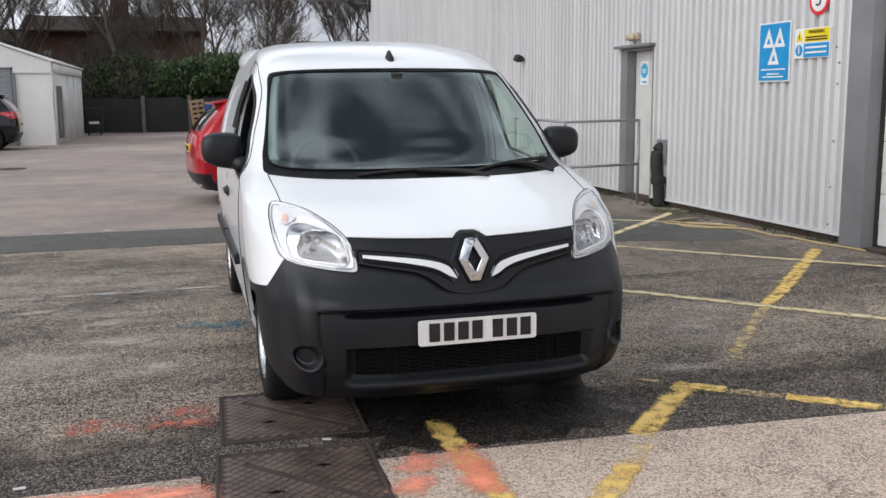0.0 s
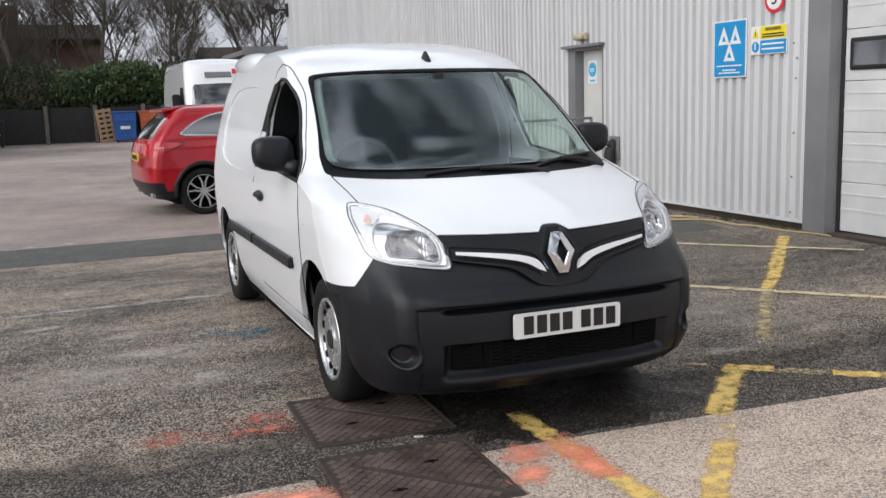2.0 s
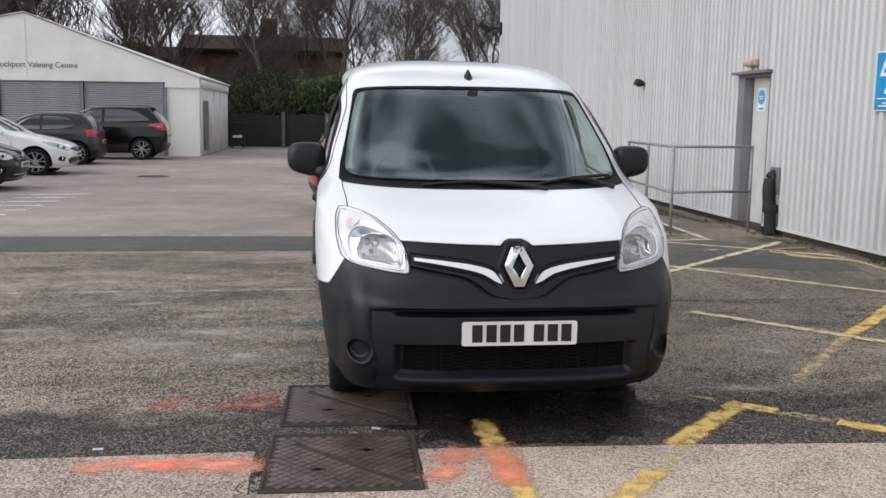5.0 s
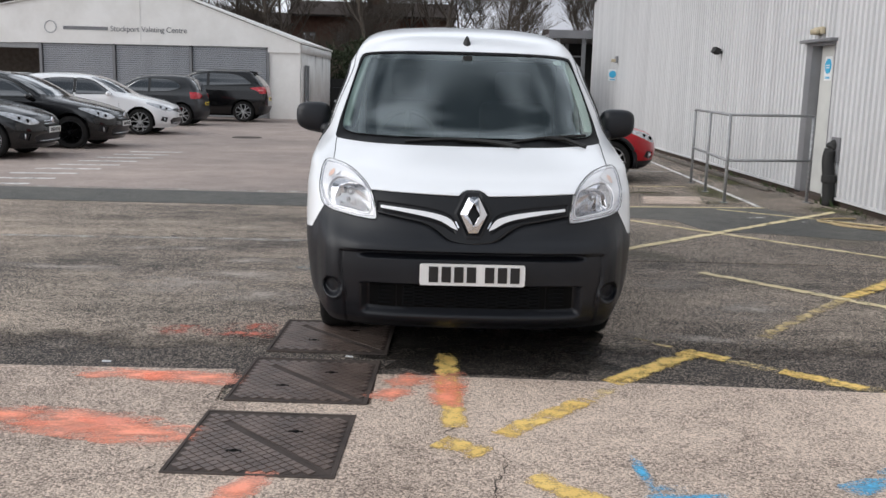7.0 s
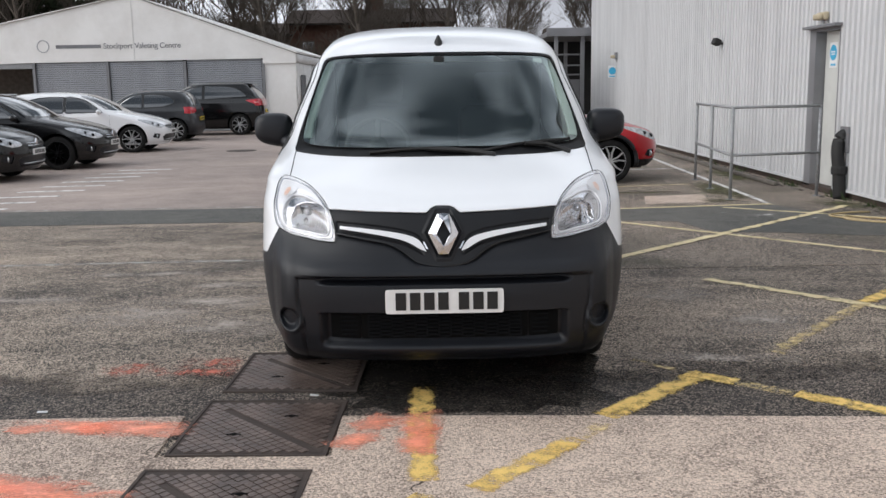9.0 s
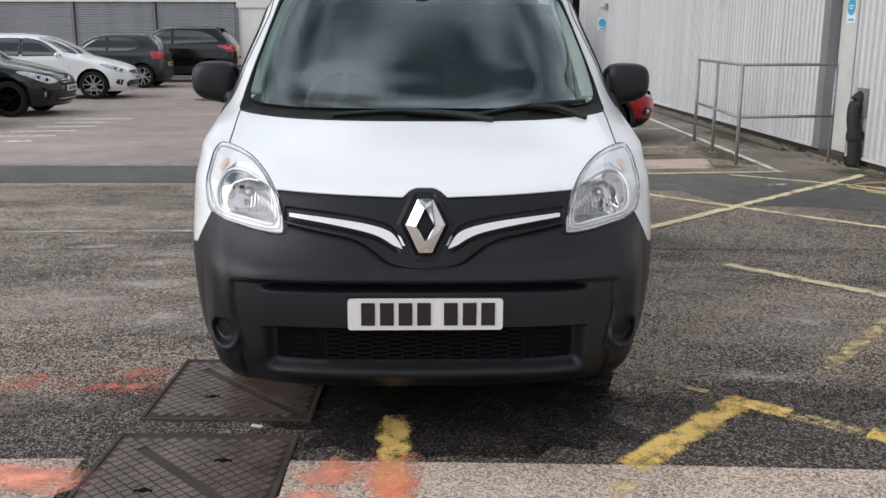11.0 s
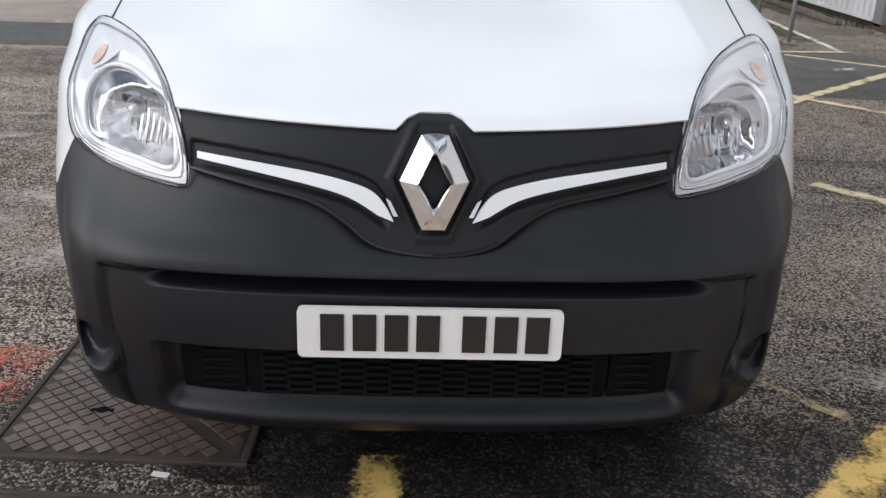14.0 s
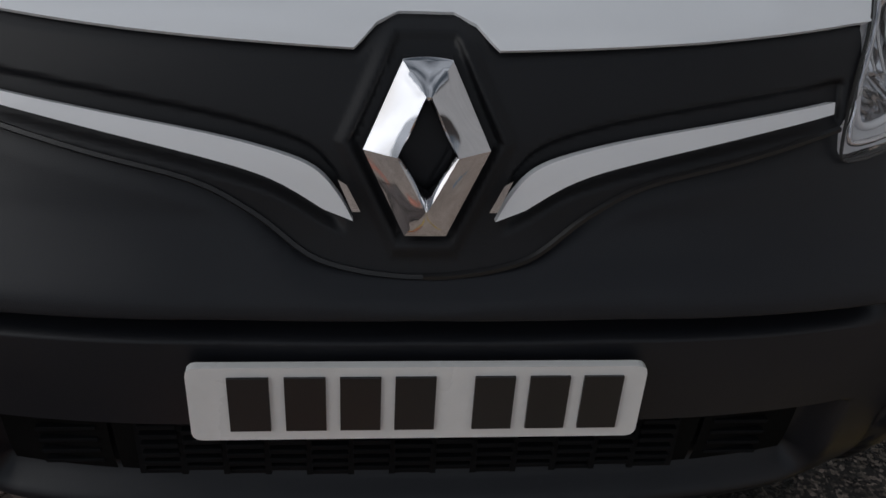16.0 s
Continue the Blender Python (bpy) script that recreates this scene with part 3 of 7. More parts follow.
    def normal(self, p, relief=None):
        """Outward direction of the surface at a point on it."""
        x, y, z = abs(p[0]), p[1], p[2]
        e = 1e-3
        X = self.X(z)
        if y < self.y0(z) + self.D(z) * .97 and x < .9995 * X:
            def F(a, b):
                return self.front(a, b) + (relief(a, b) if relief else 0)
            x = min(x, .993 * X)
            n = Vector(((F(x + e, z) - F(max(x - e, 0), z)) / (2 * e), -1, (F(x, min(z + e, self.z1)) - F(x, max(z - e, self.z0))) / (2 * e)))
            if p[0] == 0 or x < 2e-3:
                n.x = 0
        elif y > self.yr(z) - self.tail * .97 and x < .9995 * X * self.k(y):
            x = min(x, .993 * X)
            n = Vector((-(self.rear(x + e, z) - self.rear(max(x - e, 0), z)) / (2 * e), 1, -(self.rear(x, min(z + e, self.z1)) - self.rear(x, max(z - e, self.z0))) / (2 * e)))
        else:
            n = Vector((1, 0, -(self.X(min(z + e, self.z1)) - self.X(max(z - e, self.z0))) / (2 * e)))
        if p[0] < 0:
            n.x = -n.x
        return n.normalized()

    def skin(self, name, bm, material, parent, label="", relief=None, rim=0.0, lift=0.0):
        """A panel lying on the shell, shaded by the shell's own curvature, with turned-in edges."""
        vs = [v.co.copy() for v in bm.verts]
        bm.verts.index_update()
        ns = [self.normal(v, relief) for v in vs]
        fs = [[v.index for v in f.verts] for f in bm.faces]
        if relief:
            vs = [Vector((v.x, v.y + relief(v.x, v.z), v.z)) for v in vs]
        if lift:
            vs = [v + lift * n for v, n in zip(vs, ns)]
        if rim:
            for ed in [e for e in bm.edges if e.is_boundary]:
                a, b = ed.verts[0].index, ed.verts[1].index
                q = [vs[a], vs[b], vs[b] - rim * ns[b], vs[a] - rim * ns[a]]
                c = (q[1] - q[0]).cross(q[3] - q[0])
                c = c.normalized() if c.length > 1e-12 else Vector((0, 0, 1))
                i = len(vs)
                vs += q
                ns += [c] * 4
                fs.append([i, i + 1, i + 2, i + 3])
        bm.free()
        for f in fs:
            c = (vs[f[1]] - vs[f[0]]).cross(vs[f[2]] - vs[f[0]])
            if len(f) > 3:
                c = Vector((0, 0, 0))
                for i in range(1, len(f) - 1):
                    c += (vs[f[i]] - vs[f[0]]).cross(vs[f[i + 1]] - vs[f[0]])
            if c.dot(ns[f[0]]) < 0:
                f.reverse()
        me = bpy.data.meshes.new(name)
        me.from_pydata(vs, [], fs)
        me.materials.append(material)
        me.polygons.foreach_set("use_smooth", [True] * len(me.polygons))
        me.normals_split_custom_set_from_vertices(ns)
        ob = new(name, me)
        ob.parent = parent
        return tagged(ob, label)

    def take(self, bm, mark, sides=(1, -1)):
        """The faces of one mark as a new mesh, on one side or mirrored on both."""
        tag = bm.faces.layers.int["tag"]
        out = bmesh.new()
        for s in sides:
            made = {}
            for f in bm.faces:
                if f[tag] != mark:
                    continue
                vs = []
                for v in f.verts:
                    if v not in made:
                        made[v] = out.verts.new((s * v.co.x, v.co.y, v.co.z))
                    vs.append(made[v])
                out.faces.new(vs if s > 0 else list(reversed(vs)))
        if len(sides) > 1:
            bmesh.ops.remove_doubles(out, verts=[v for v in out.verts if abs(v.co.x) < 1e-4], dist=2e-4)
        return out


def inside(p, poly):
    x, y = p
    hit = False
    j = len(poly) - 1
    for i in range(len(poly)):
        (xi, yi), (xj, yj) = poly[i], poly[j]
        if (yi > y) != (yj > y) and x < (xj - xi) * (y - yi) / (yj - yi) + xi:
            hit = not hit
        j = i
    return hit


def ring(cy, cz, r, n=20, a0=0.0, a1=360.0):
    return [(cy + r * math.cos(radians(a0 + (a1 - a0) * i / n)), cz + r * math.sin(radians(a0 + (a1 - a0) * i / n))) for i in range(n)]


def sheet(poly, f, step=0.02, lift=0.0):
    """A flat outline (u, v), cut into a grid and laid on the surface f(u, v)."""
    bm = bmesh.new()
    bm.faces.new([bm.verts.new((u, v, 0)) for u, v in poly])
    for ax in (0, 1):
        lo, hi = min(p[ax] for p in poly), max(p[ax] for p in poly)
        k = int(lo / step)
        while k * step < hi:
            if k * step > lo:
                no = Vector((0, 0, 0))
                no[ax] = 1
                co = Vector((0, 0, 0))
                co[ax] = k * step
                bmesh.ops.bisect_plane(bm, geom=bm.faces[:] + bm.edges[:] + bm.verts[:], dist=1e-6, plane_co=co, plane_no=no)
            k += 1
    for v in bm.verts:
        v.co = Vector(f(v.co.x, v.co.y))
    return bm


def wheel(parent, at, r, w, style, spokes=5, hub=0.2, out=1):
    """Tyre and rim; the axle lies along x, the outer face looks to +x or -x."""
    wh = new("wheel")
    wh.parent = parent
    wh.matrix_basis = Matrix.Translation(at) @ pose(0, 0, 0, 0, 90 * out, 0)
    h = w / 2
    rr = r * hub
    bm = bmesh.new()
    prof = [(rr, -h * 0.9), (r * 0.8, -h), (r * 0.95, -h * 0.92), (r, -h * 0.6), (r, h * 0.6), (r * 0.95, h * 0.92), (r * 0.8, h), (rr + 0.006, h * 0.9), (rr, h * 0.8)]
    lathe(bm, prof, seg=44, cap=False)
    part("tyre", bm, M_TYRE, wh, smooth=True)
    bm = bmesh.new()
    if style == "steel":
        lathe(bm, [(rr, h * 0.3), (rr, h * 0.92), (rr - 0.012, h * 0.95), (rr - 0.02, h * 0.75), (rr * 0.9, h * 0.62), (rr * 0.8, h * 0.6), (rr * 0.62, h * 0.76), (rr * 0.4, h * 0.62), (rr * 0.3, h * 0.72), (rr * 0.28, h * 0.8), (0.01, h * 0.8)], seg=44)
        rim = part("rim", bm, M_STEELRIM, wh, smooth=True)
        hole = None
        for k in range(14):
            a = 2 * math.pi * k / 14
            m = pose(rr * 0.83 * math.cos(a), rr * 0.83 * math.sin(a), h * 0.55)
            if hole is None:
                hole = part("vent_hole", lathe(bmesh.new(), [(0.02, 0), (0.019, 0.014)], None, 10), M_DARK, rim)
                hole.matrix_basis = m
            else:
                shared("vent_hole", hole, rim, m)
        bm = bmesh.new()
        lathe(bm, [(rr * 0.24, h * 0.8), (rr * 0.22, h * 0.88), (0.01, h * 0.88)], seg=20)
        part("hub_cap", bm, M_RUBBER, rim)
    else:
        lathe(bm, [(rr, -h * 0.3), (rr, h * 0.9), (rr - 0.015, h * 0.93), (rr - 0.022, h * 0.5), (rr - 0.03, -h * 0.2), (0.01, -h * 0.25)], seg=40)
        rim = part("rim", bm, M_DARK, wh, smooth=True)
        bm = bmesh.new()
        for k in range(spokes):
            a = 360 * k / spokes
            for d in (-1, 1):
                prism(bm, [(rr * 0.15, d * 0.004), (rr * 0.15, d * 0.024), (rr * 0.55, d * 0.034), (rr * 0.98, d * 0.082), (rr * 0.99, d * 0.058), (rr * 0.55, d * 0.014)], h * 0.5, h * 0.84, pose(0, 0, 0, 0, 0, a))
        lathe(bm, [(rr * 0.2, h * 0.5), (rr * 0.2, h * 0.86), (0.01, h * 0.88)], seg=16)
        part("spoke_face", bm, M_BLACKPAINT if style == "black" else M_SILVER, wh)
        part("rim_lip", lathe(bmesh.new(), [(rr * 0.93, h * 0.7), (rr * 0.94, h * 0.9), (rr * 0.99, h * 0.94), (rr * 1.0, h * 0.85)], seg=40, cap=False), M_GREYPAINT if style == "black" else M_SILVER, wh, smooth=True)
    return wh


# ---- the white panel van ----
VAN = Shell([
    (0.20, .12, .78, .55, 4.2), (0.26, .055, .82, .58, 4.22), (.36, .02, .855, .6, 4.24), (.5, .012, .875, .62, 4.25),
    (.6, .02, .885, .63, 4.25), (.7, .05, .893, .66, 4.25), (.8, .075, .898, .71, 4.25), (.88, .12, .898, .70, 4.24),
    (.95, .265, .895, .61, 4.24), (1.0, .39, .8905, .51, 4.23), (1.07, .59, .882, .58, 4.22), (1.12, .745, .874, .62, 4.22),
    (1.14, .79, .8705, .62, 4.22), (1.3, 1.01, .835, .56, 4.2), (1.5, 1.29, .774, .5, 4.17), (1.62, 1.47, .725, .46, 4.14),
    (1.68, 1.58, .7, .5, 4.12), (1.74, 1.76, .67, .6, 4.1), (1.79, 2.03, .61, .7, 4.06), (1.825, 2.4, .45, .7, 3.98), (1.84, 2.8, .02, .3, 3.6)], narrow=.035)

# outlines, half with x >= 0, seen from the front (x, z)
HEADLAMP = spline([(.765, 1.012), (.655, .99), (.575, .945), (.52, .895), (.492, .835), (.483, .775), (.494, .753), (.555, .755), (.64, .766),
                   (.72, .778), (.775, .803), (.797, .862), (.803, .93), (.797, .985)], 4, True)
HOOD_EDGE = [(0, .907), (.03, .907), (.052, .9), (.076, .881), (.3, .887), (.492, .893)]
SCREEN = spline([(0, 1.09), (.25, 1.09), (.5, 1.093), (.66, 1.1), (.755, 1.108), (.775, 1.125)], 3) + spline([(.765, 1.2), (.725, 1.36), (.69, 1.52), (.676, 1.585), (.64, 1.612), (.5, 1.622), (.25, 1.627), (0, 1.628)], 3)
GLASS = spline([(0, 1.128), (.3, 1.127), (.55, 1.13), (.7, 1.142), (.742, 1.178), (.735, 1.26), (.7, 1.43), (.664, 1.558), (.632, 1.594), (.5, 1.606), (.25, 1.608), (0, 1.608)], 4)
CREASE = spline([(.478, .79), (.353, .768), (.245, .748), (.18, .716), (.125, .675), (.08, .66), (.03, .653), (0, .652)], 4)
HOOD = HOOD_EDGE + [(.51, .87), (.57, .925), (.655, .972), (.735, 1.0), (.748, 1.05), (.757, 1.085), (.76, 1.108)] + [p for p in reversed(SCREEN) if p[1] < 1.1085]
# seen from the side (y, z)
WINDOW = spline([(1.15, 1.075), (1.27, 1.215), (1.46, 1.4), (1.64, 1.51), (1.88, 1.585), (2.06, 1.6)], 3) + [(2.12, 1.575), (2.1, 1.4), (2.05, 1.27), (1.98, 1.145), (1.6, 1.1)]
DOOR = spline([(1.14, .36), (1.12, .6), (1.1, .85), (1.13, 1.06), (1.25, 1.235), (1.44, 1.42), (1.62, 1.545), (1.9, 1.655), (2.16, 1.69)], 3) + [(2.24, 1.65), (2.22, 1.3), (2.3, 1.0), (2.3, .36)]
ARCH_F = [(.5, .1), (.5, .62)] + [(.9 - .385 * math.cos(radians(a)), .33 + .385 * math.sin(radians(a))) for a in range(48, 184, 8)] + [(1.28, .1)]
ARCH_R = [(3.6 - .385 * math.cos(radians(a)), .33 + .385 * math.sin(radians(a))) for a in range(-6, 190, 8)] + [(3.98, .1), (3.22, .1)]

van = thing("panel_van", "white compact panel van with dark grey plastic front bumper", "van")
zs = sorted({round(z, 4) for z in
             [.2 + .0125 * i for i in range(57)] + [.56 + .005 * i for i in range(13)] + [.655 + .00625 * i for i in range(38)] + [.28 + .00625 * i for i in range(28)] + [.9 + .008 * i for i in range(31)] + [1.15 + .03 * i for i in range(16)] + [1.6, 1.62, 1.64, 1.66, 1.68, 1.7, 1.72, 1.74, 1.755, 1.77, 1.785, 1.797, 1.807, 1.816, 1.824, 1.831, 1.836, 1.84]})
hb = VAN.half(zs, 112, 26, 10)
BODY, HOODP, SCREENP, LAMP, GRILLEP, BUMPER, DOORP, WINDOWP, VOID, PRESSED = 0, 1, 2, 3, 4, 5, 6, 7, 8, 9
# pressed outline of the blind rear panel, seen from the side
PANEL = spline([(2.5, 1.55), (3.3, 1.57), (3.6, 1.48), (3.66, 1.28), (3.5, 1.08), (2.6, 1.04), (2.42, 1.12), (2.4, 1.42)], 5, True)
# the bumper reaches from the lower edge up to the lamps and the grille, and back to the front wheel arch
VAN.cut(hb, [(-.01, .19), (.9, .19), (.9, .655), (.835, .672), (.80, .735), (.765, .795), (.49, .80), (.3, .82), (-.01, .82)], "front", BUMPER)
VAN.cut(hb, [(-.01, .9071)] + HOOD[1:-1] + [(-.01, 1.09)], "front", HOODP)
VAN.cut(hb, [(-.01, .9071)] + HOOD_EDGE[1:] + [(.53, .893), (.53, .775)] + CREASE[:-1] + [(-.01, .652)], "front", GRILLEP)
VAN.cut(hb, HEADLAMP, "front", LAMP)
VAN.cut(hb, [(-.01, 1.09)] + SCREEN[1:-1] + [(-.01, 1.628)], "front", SCREENP)
VAN.cut(hb, [(-.01, 1.128)] + GLASS[1:-1] + [(-.01, 1.608)], "front", SCREENP)
VAN.cut(hb, DOOR, "side", DOORP)
VAN.cut(hb, WINDOW, "side", WINDOWP)
VAN.cut(hb, ARCH_F, "side", VOID)
VAN.cut(hb, PANEL, "side", PRESSED)
VAN.cut(hb, ARCH_R, "side", VOID)
body = VAN.skin("body", VAN.take(hb, BODY), M_WHITE, van, "glossy white bodywork", None, .02)
hood = VAN.skin("hood", VAN.take(hb, HOODP), M_WHITE, van, "glossy white bonnet", None, .005)


def ease(a, b, v):
    t = min(max((v - a) / (b - a), 0), 1)
    return t * t * (3 - 2 * t)


CREASE_AT = pchip([p[0] for p in reversed(CREASE)], [p[1] for p in reversed(CREASE)])


FLATTER = pchip([0, .2, .3, .4, .537, .651, .703, .73, .76, .8, .83], [0, .004, .0135, .025, .047, .071, .084, .08, .053, .006, 0])


def flat(x, z):
    """How far the bumper's flat front and squarer corners stand before the plain nose."""
    return FLATTER(abs(x)) * ease(.80, .64, z) if abs(x) < .83 else 0


def bumper_relief(x, z):
    """Depth of the bumper's slot, inset middle, intake and lamp recesses below the plain nose."""
    d = -flat(x, z)
    x = abs(x)
    edge = .655 - .02 * ease(.5, .38, z)
    d += .018 * ease(.622, .71, z) * ease(.8, .6, x)
    d += .045 * ease(.613, .604, z) * (1 - ease(.591, .567, z)) * ease(.58, .5, x)
    d += .012 * ease(.604, .594, z) * ease(edge + .006, edge - .006, x)
    d += .006 * ease(.013, .002, abs(x - edge - .002)) * ease(.608, .592, z) * ease(.25, .29, z)
    d += -.012 * ease(.675, .63, z) * ease(.604, .615, z) * ease(.68, .55, x)
    hole = ease(.447, .436, z) * ease(.268, .325, z) * ease(.565, .515, x)
    d += (.05) * hole
    d += -.009 * ease(.21, .245, z) * ease(.305, .272, z) * ease(.64, .5, x)
    r = math.hypot(x - .705, z - .405)
    d += .05 * ease(.056, .032, r) - .009 * ease(.078, .058, r) * ease(.042, .052, r) * ease(.425, .385, z)
    if x < .478:
        d += .009 * ease(.034, -.004, CREASE_AT(x) - z)
    return d


HOOD_AT = pchip([p[0] for p in HOOD_EDGE], [p[1] for p in HOOD_EDGE])
STRIP_TOP = pchip([.076, .092, .118, .165, .238, .353, .462], [.716, .745, .772, .789, .803, .8155, .824])
STRIP_LOW = pchip([.076, .107, .162, .238, .353, .462], [.712, .728, .759, .779, .798, .8115])


def grille_relief(x, z):
    """A bezel round the badge, a rounded upper lip, a crisp trough behind each trim strip."""
    x = abs(x)
    w = .026 + (.876 - z) * .5 if z > .796 else .022 + (z - .706) * .49
    u = max(x - w, (z - .876) * .9, (.706 - z) * .9)
    bezel = -.005 * ease(.034, .018, u) + .01 * ease(.017, .007, u)
    trough = ease(STRIP_TOP(x) + .02, STRIP_TOP(x) + .008, z) * ease(STRIP_LOW(x) - .025, STRIP_LOW(x) - .012, z) * ease(.08, .1, x) * ease(.482, .474, x)
    lip = ease(.0, .016, HOOD_AT(x) - z)
    return .013 - .006 * lip + bezel + .01 * trough * ease(.0, .02, u)


VAN.skin("front_bumper", VAN.take(hb, BUMPER), M_BLACKPL, van, "matt dark grey plastic bumper", bumper_relief, .02)
HALF_GRILLE = HOOD_EDGE + [(HOOD_EDGE[-1][0] + .012, HOOD_EDGE[-1][1] - .004), (.499, .82)] + CREASE
bm = bmesh.new()
for sgn in (1, -1):
    piece = sheet(HALF_GRILLE, lambda x, z: (sgn * x, VAN.front(x, z), z), .0045)
    made = {}
    for f in piece.faces:
        for v in f.verts:
            if v not in made:
                made[v] = bm.verts.new(v.co)
        bm.faces.new([made[v] for v in f.verts])
    piece.free()
VAN.skin("grille_panel", bm, M_GRILLE, van, "matt black grille panel", grille_relief, .012)

# tight dark joints between the panels
def joint(name, pts, r=0.0032, material=None):
    for s in (1, -1):
        part(name, tube(bmesh.new(), [(s * x, y, z) for x, y, z in pts], r, 5), material or M_RUBBER, van)


def on_nose(poly, lift=0.0):
    return [(x, VAN.front(x, z) - lift, z) for x, z in poly]


def on_flank(poly, lift=0.0):
    return [(VAN.side(y, z) + lift, y, z) for y, z in poly]


joint("bonnet_joint", on_nose([(.742, 1.012)] + HOOD[10:13]), .0028)
joint("crease_joint", on_nose(CREASE, -.006), .004, M_INK)
joint("bonnet_gap", [(x, y + .013, z - .006) for x, y, z in on_nose(HOOD_EDGE)], .004, M_INK)
joint("lamp_joint", on_nose(HEADLAMP + HEADLAMP[:1], -.003), .0022)
joint("door_joint", on_flank(DOOR + DOOR[:1], .0005), .003)
joint("cowl_joint", on_nose(spline([(0, 1.09), (.25, 1.09), (.5, 1.093), (.66, 1.1), (.755, 1.108)], 4)), .004)

# windscreen: dark printed border round the clear pane
bm = VAN.take(hb, SCREENP)
for f in [f for f in bm.faces if inside((abs(f.calc_center_median().x), f.calc_center_median().z), GLASS)]:
    bm.faces.remove(f)
bmesh.ops.delete(bm, geom=[v for v in bm.verts if not v.link_faces], context="VERTS")
VAN.skin("windscreen_border", bm, M_FRIT, van, "black printed windscreen edge", None, .004, -.003)
full = [(x, z) for x, z in GLASS] + [(-x, z) for x, z in reversed(GLASS[1:-1])]
pane = VAN.skin("windscreen", sheet(full, lambda x, z: (x, VAN.front(x, z), z), .03), M_SCREEN, van, "clear curved windscreen reflecting cloud", None, 0, -.001)
pane.visible_shadow = False
bm = bmesh.new()
pts = on_nose(GLASS, 0.0)
for s in (1, -1):
    tube(bm, [(s * x, y, z) for x, y, z in pts], .004, 5)
part("windscreen_seal", bm, M_FRIT, van)
part("tax_sticker", sheet([(.545, 1.562), (.6, 1.558), (.596, 1.585), (.543, 1.589)], lambda x, z: (x, VAN.front(x, z) + .006, z)), M_PILLAR, van, "small pale sticker")
part("mirror_mount", boxed(-.03, .03, 1.4, 1.47, 1.55, 1.6, .008), M_RUBBER, van)

for sgn in (1, -1):
    bm = bmesh.new()
    edge_in = [p for p in GLASS if p[0] > .6 and p[1] > 1.16]
    cols = [[bm.verts.new((sgn * (x - off), VAN.front(x - off, z) + dep, z)) for x, z in edge_in] for off, dep in ((.004, .02), (.012, .045), (.035, .055), (.05, .08))]
    for ca, cb in zip(cols, cols[1:]):
        for k in range(len(ca) - 1):
            bm.faces.new((ca[k], ca[k + 1], cb[k + 1], cb[k]))
    solid(part("pillar_trim", bm, M_PILLAR, van, "pale inner pillar trim", True), .006)

# cowl and wipers
for x0, x1, z0, z1, xp in ((-.36, .2, 1.107, 1.112, .27), (.16, .68, 1.1, 1.15, .66)):
    wiper = new("wiper")
    wiper.parent = van

    def at(u, off):
        x, z = x0 + (x1 - x0) * u, z0 + (z1 - z0) * u + .014 * math.sin(math.pi * u)
        return (x, VAN.front(x, z) - off, z)
    bm = bmesh.new()
    tube(bm, [at(i / 10, .012) for i in range(11)], .0085, 6)
    part("blade", bm, M_RUBBER, wiper)
    bm = bmesh.new()
    mx, my, mz = at(.52, .028)
    tube(bm, [(mx, my, mz), ((mx + xp) / 2, VAN.front((mx + xp) / 2, mz - .008) - .034, mz - .008), (xp, VAN.front(xp, 1.092) - .02, 1.096)], .0125, 6)
    part("arm", bm, M_RUBBER, wiper)

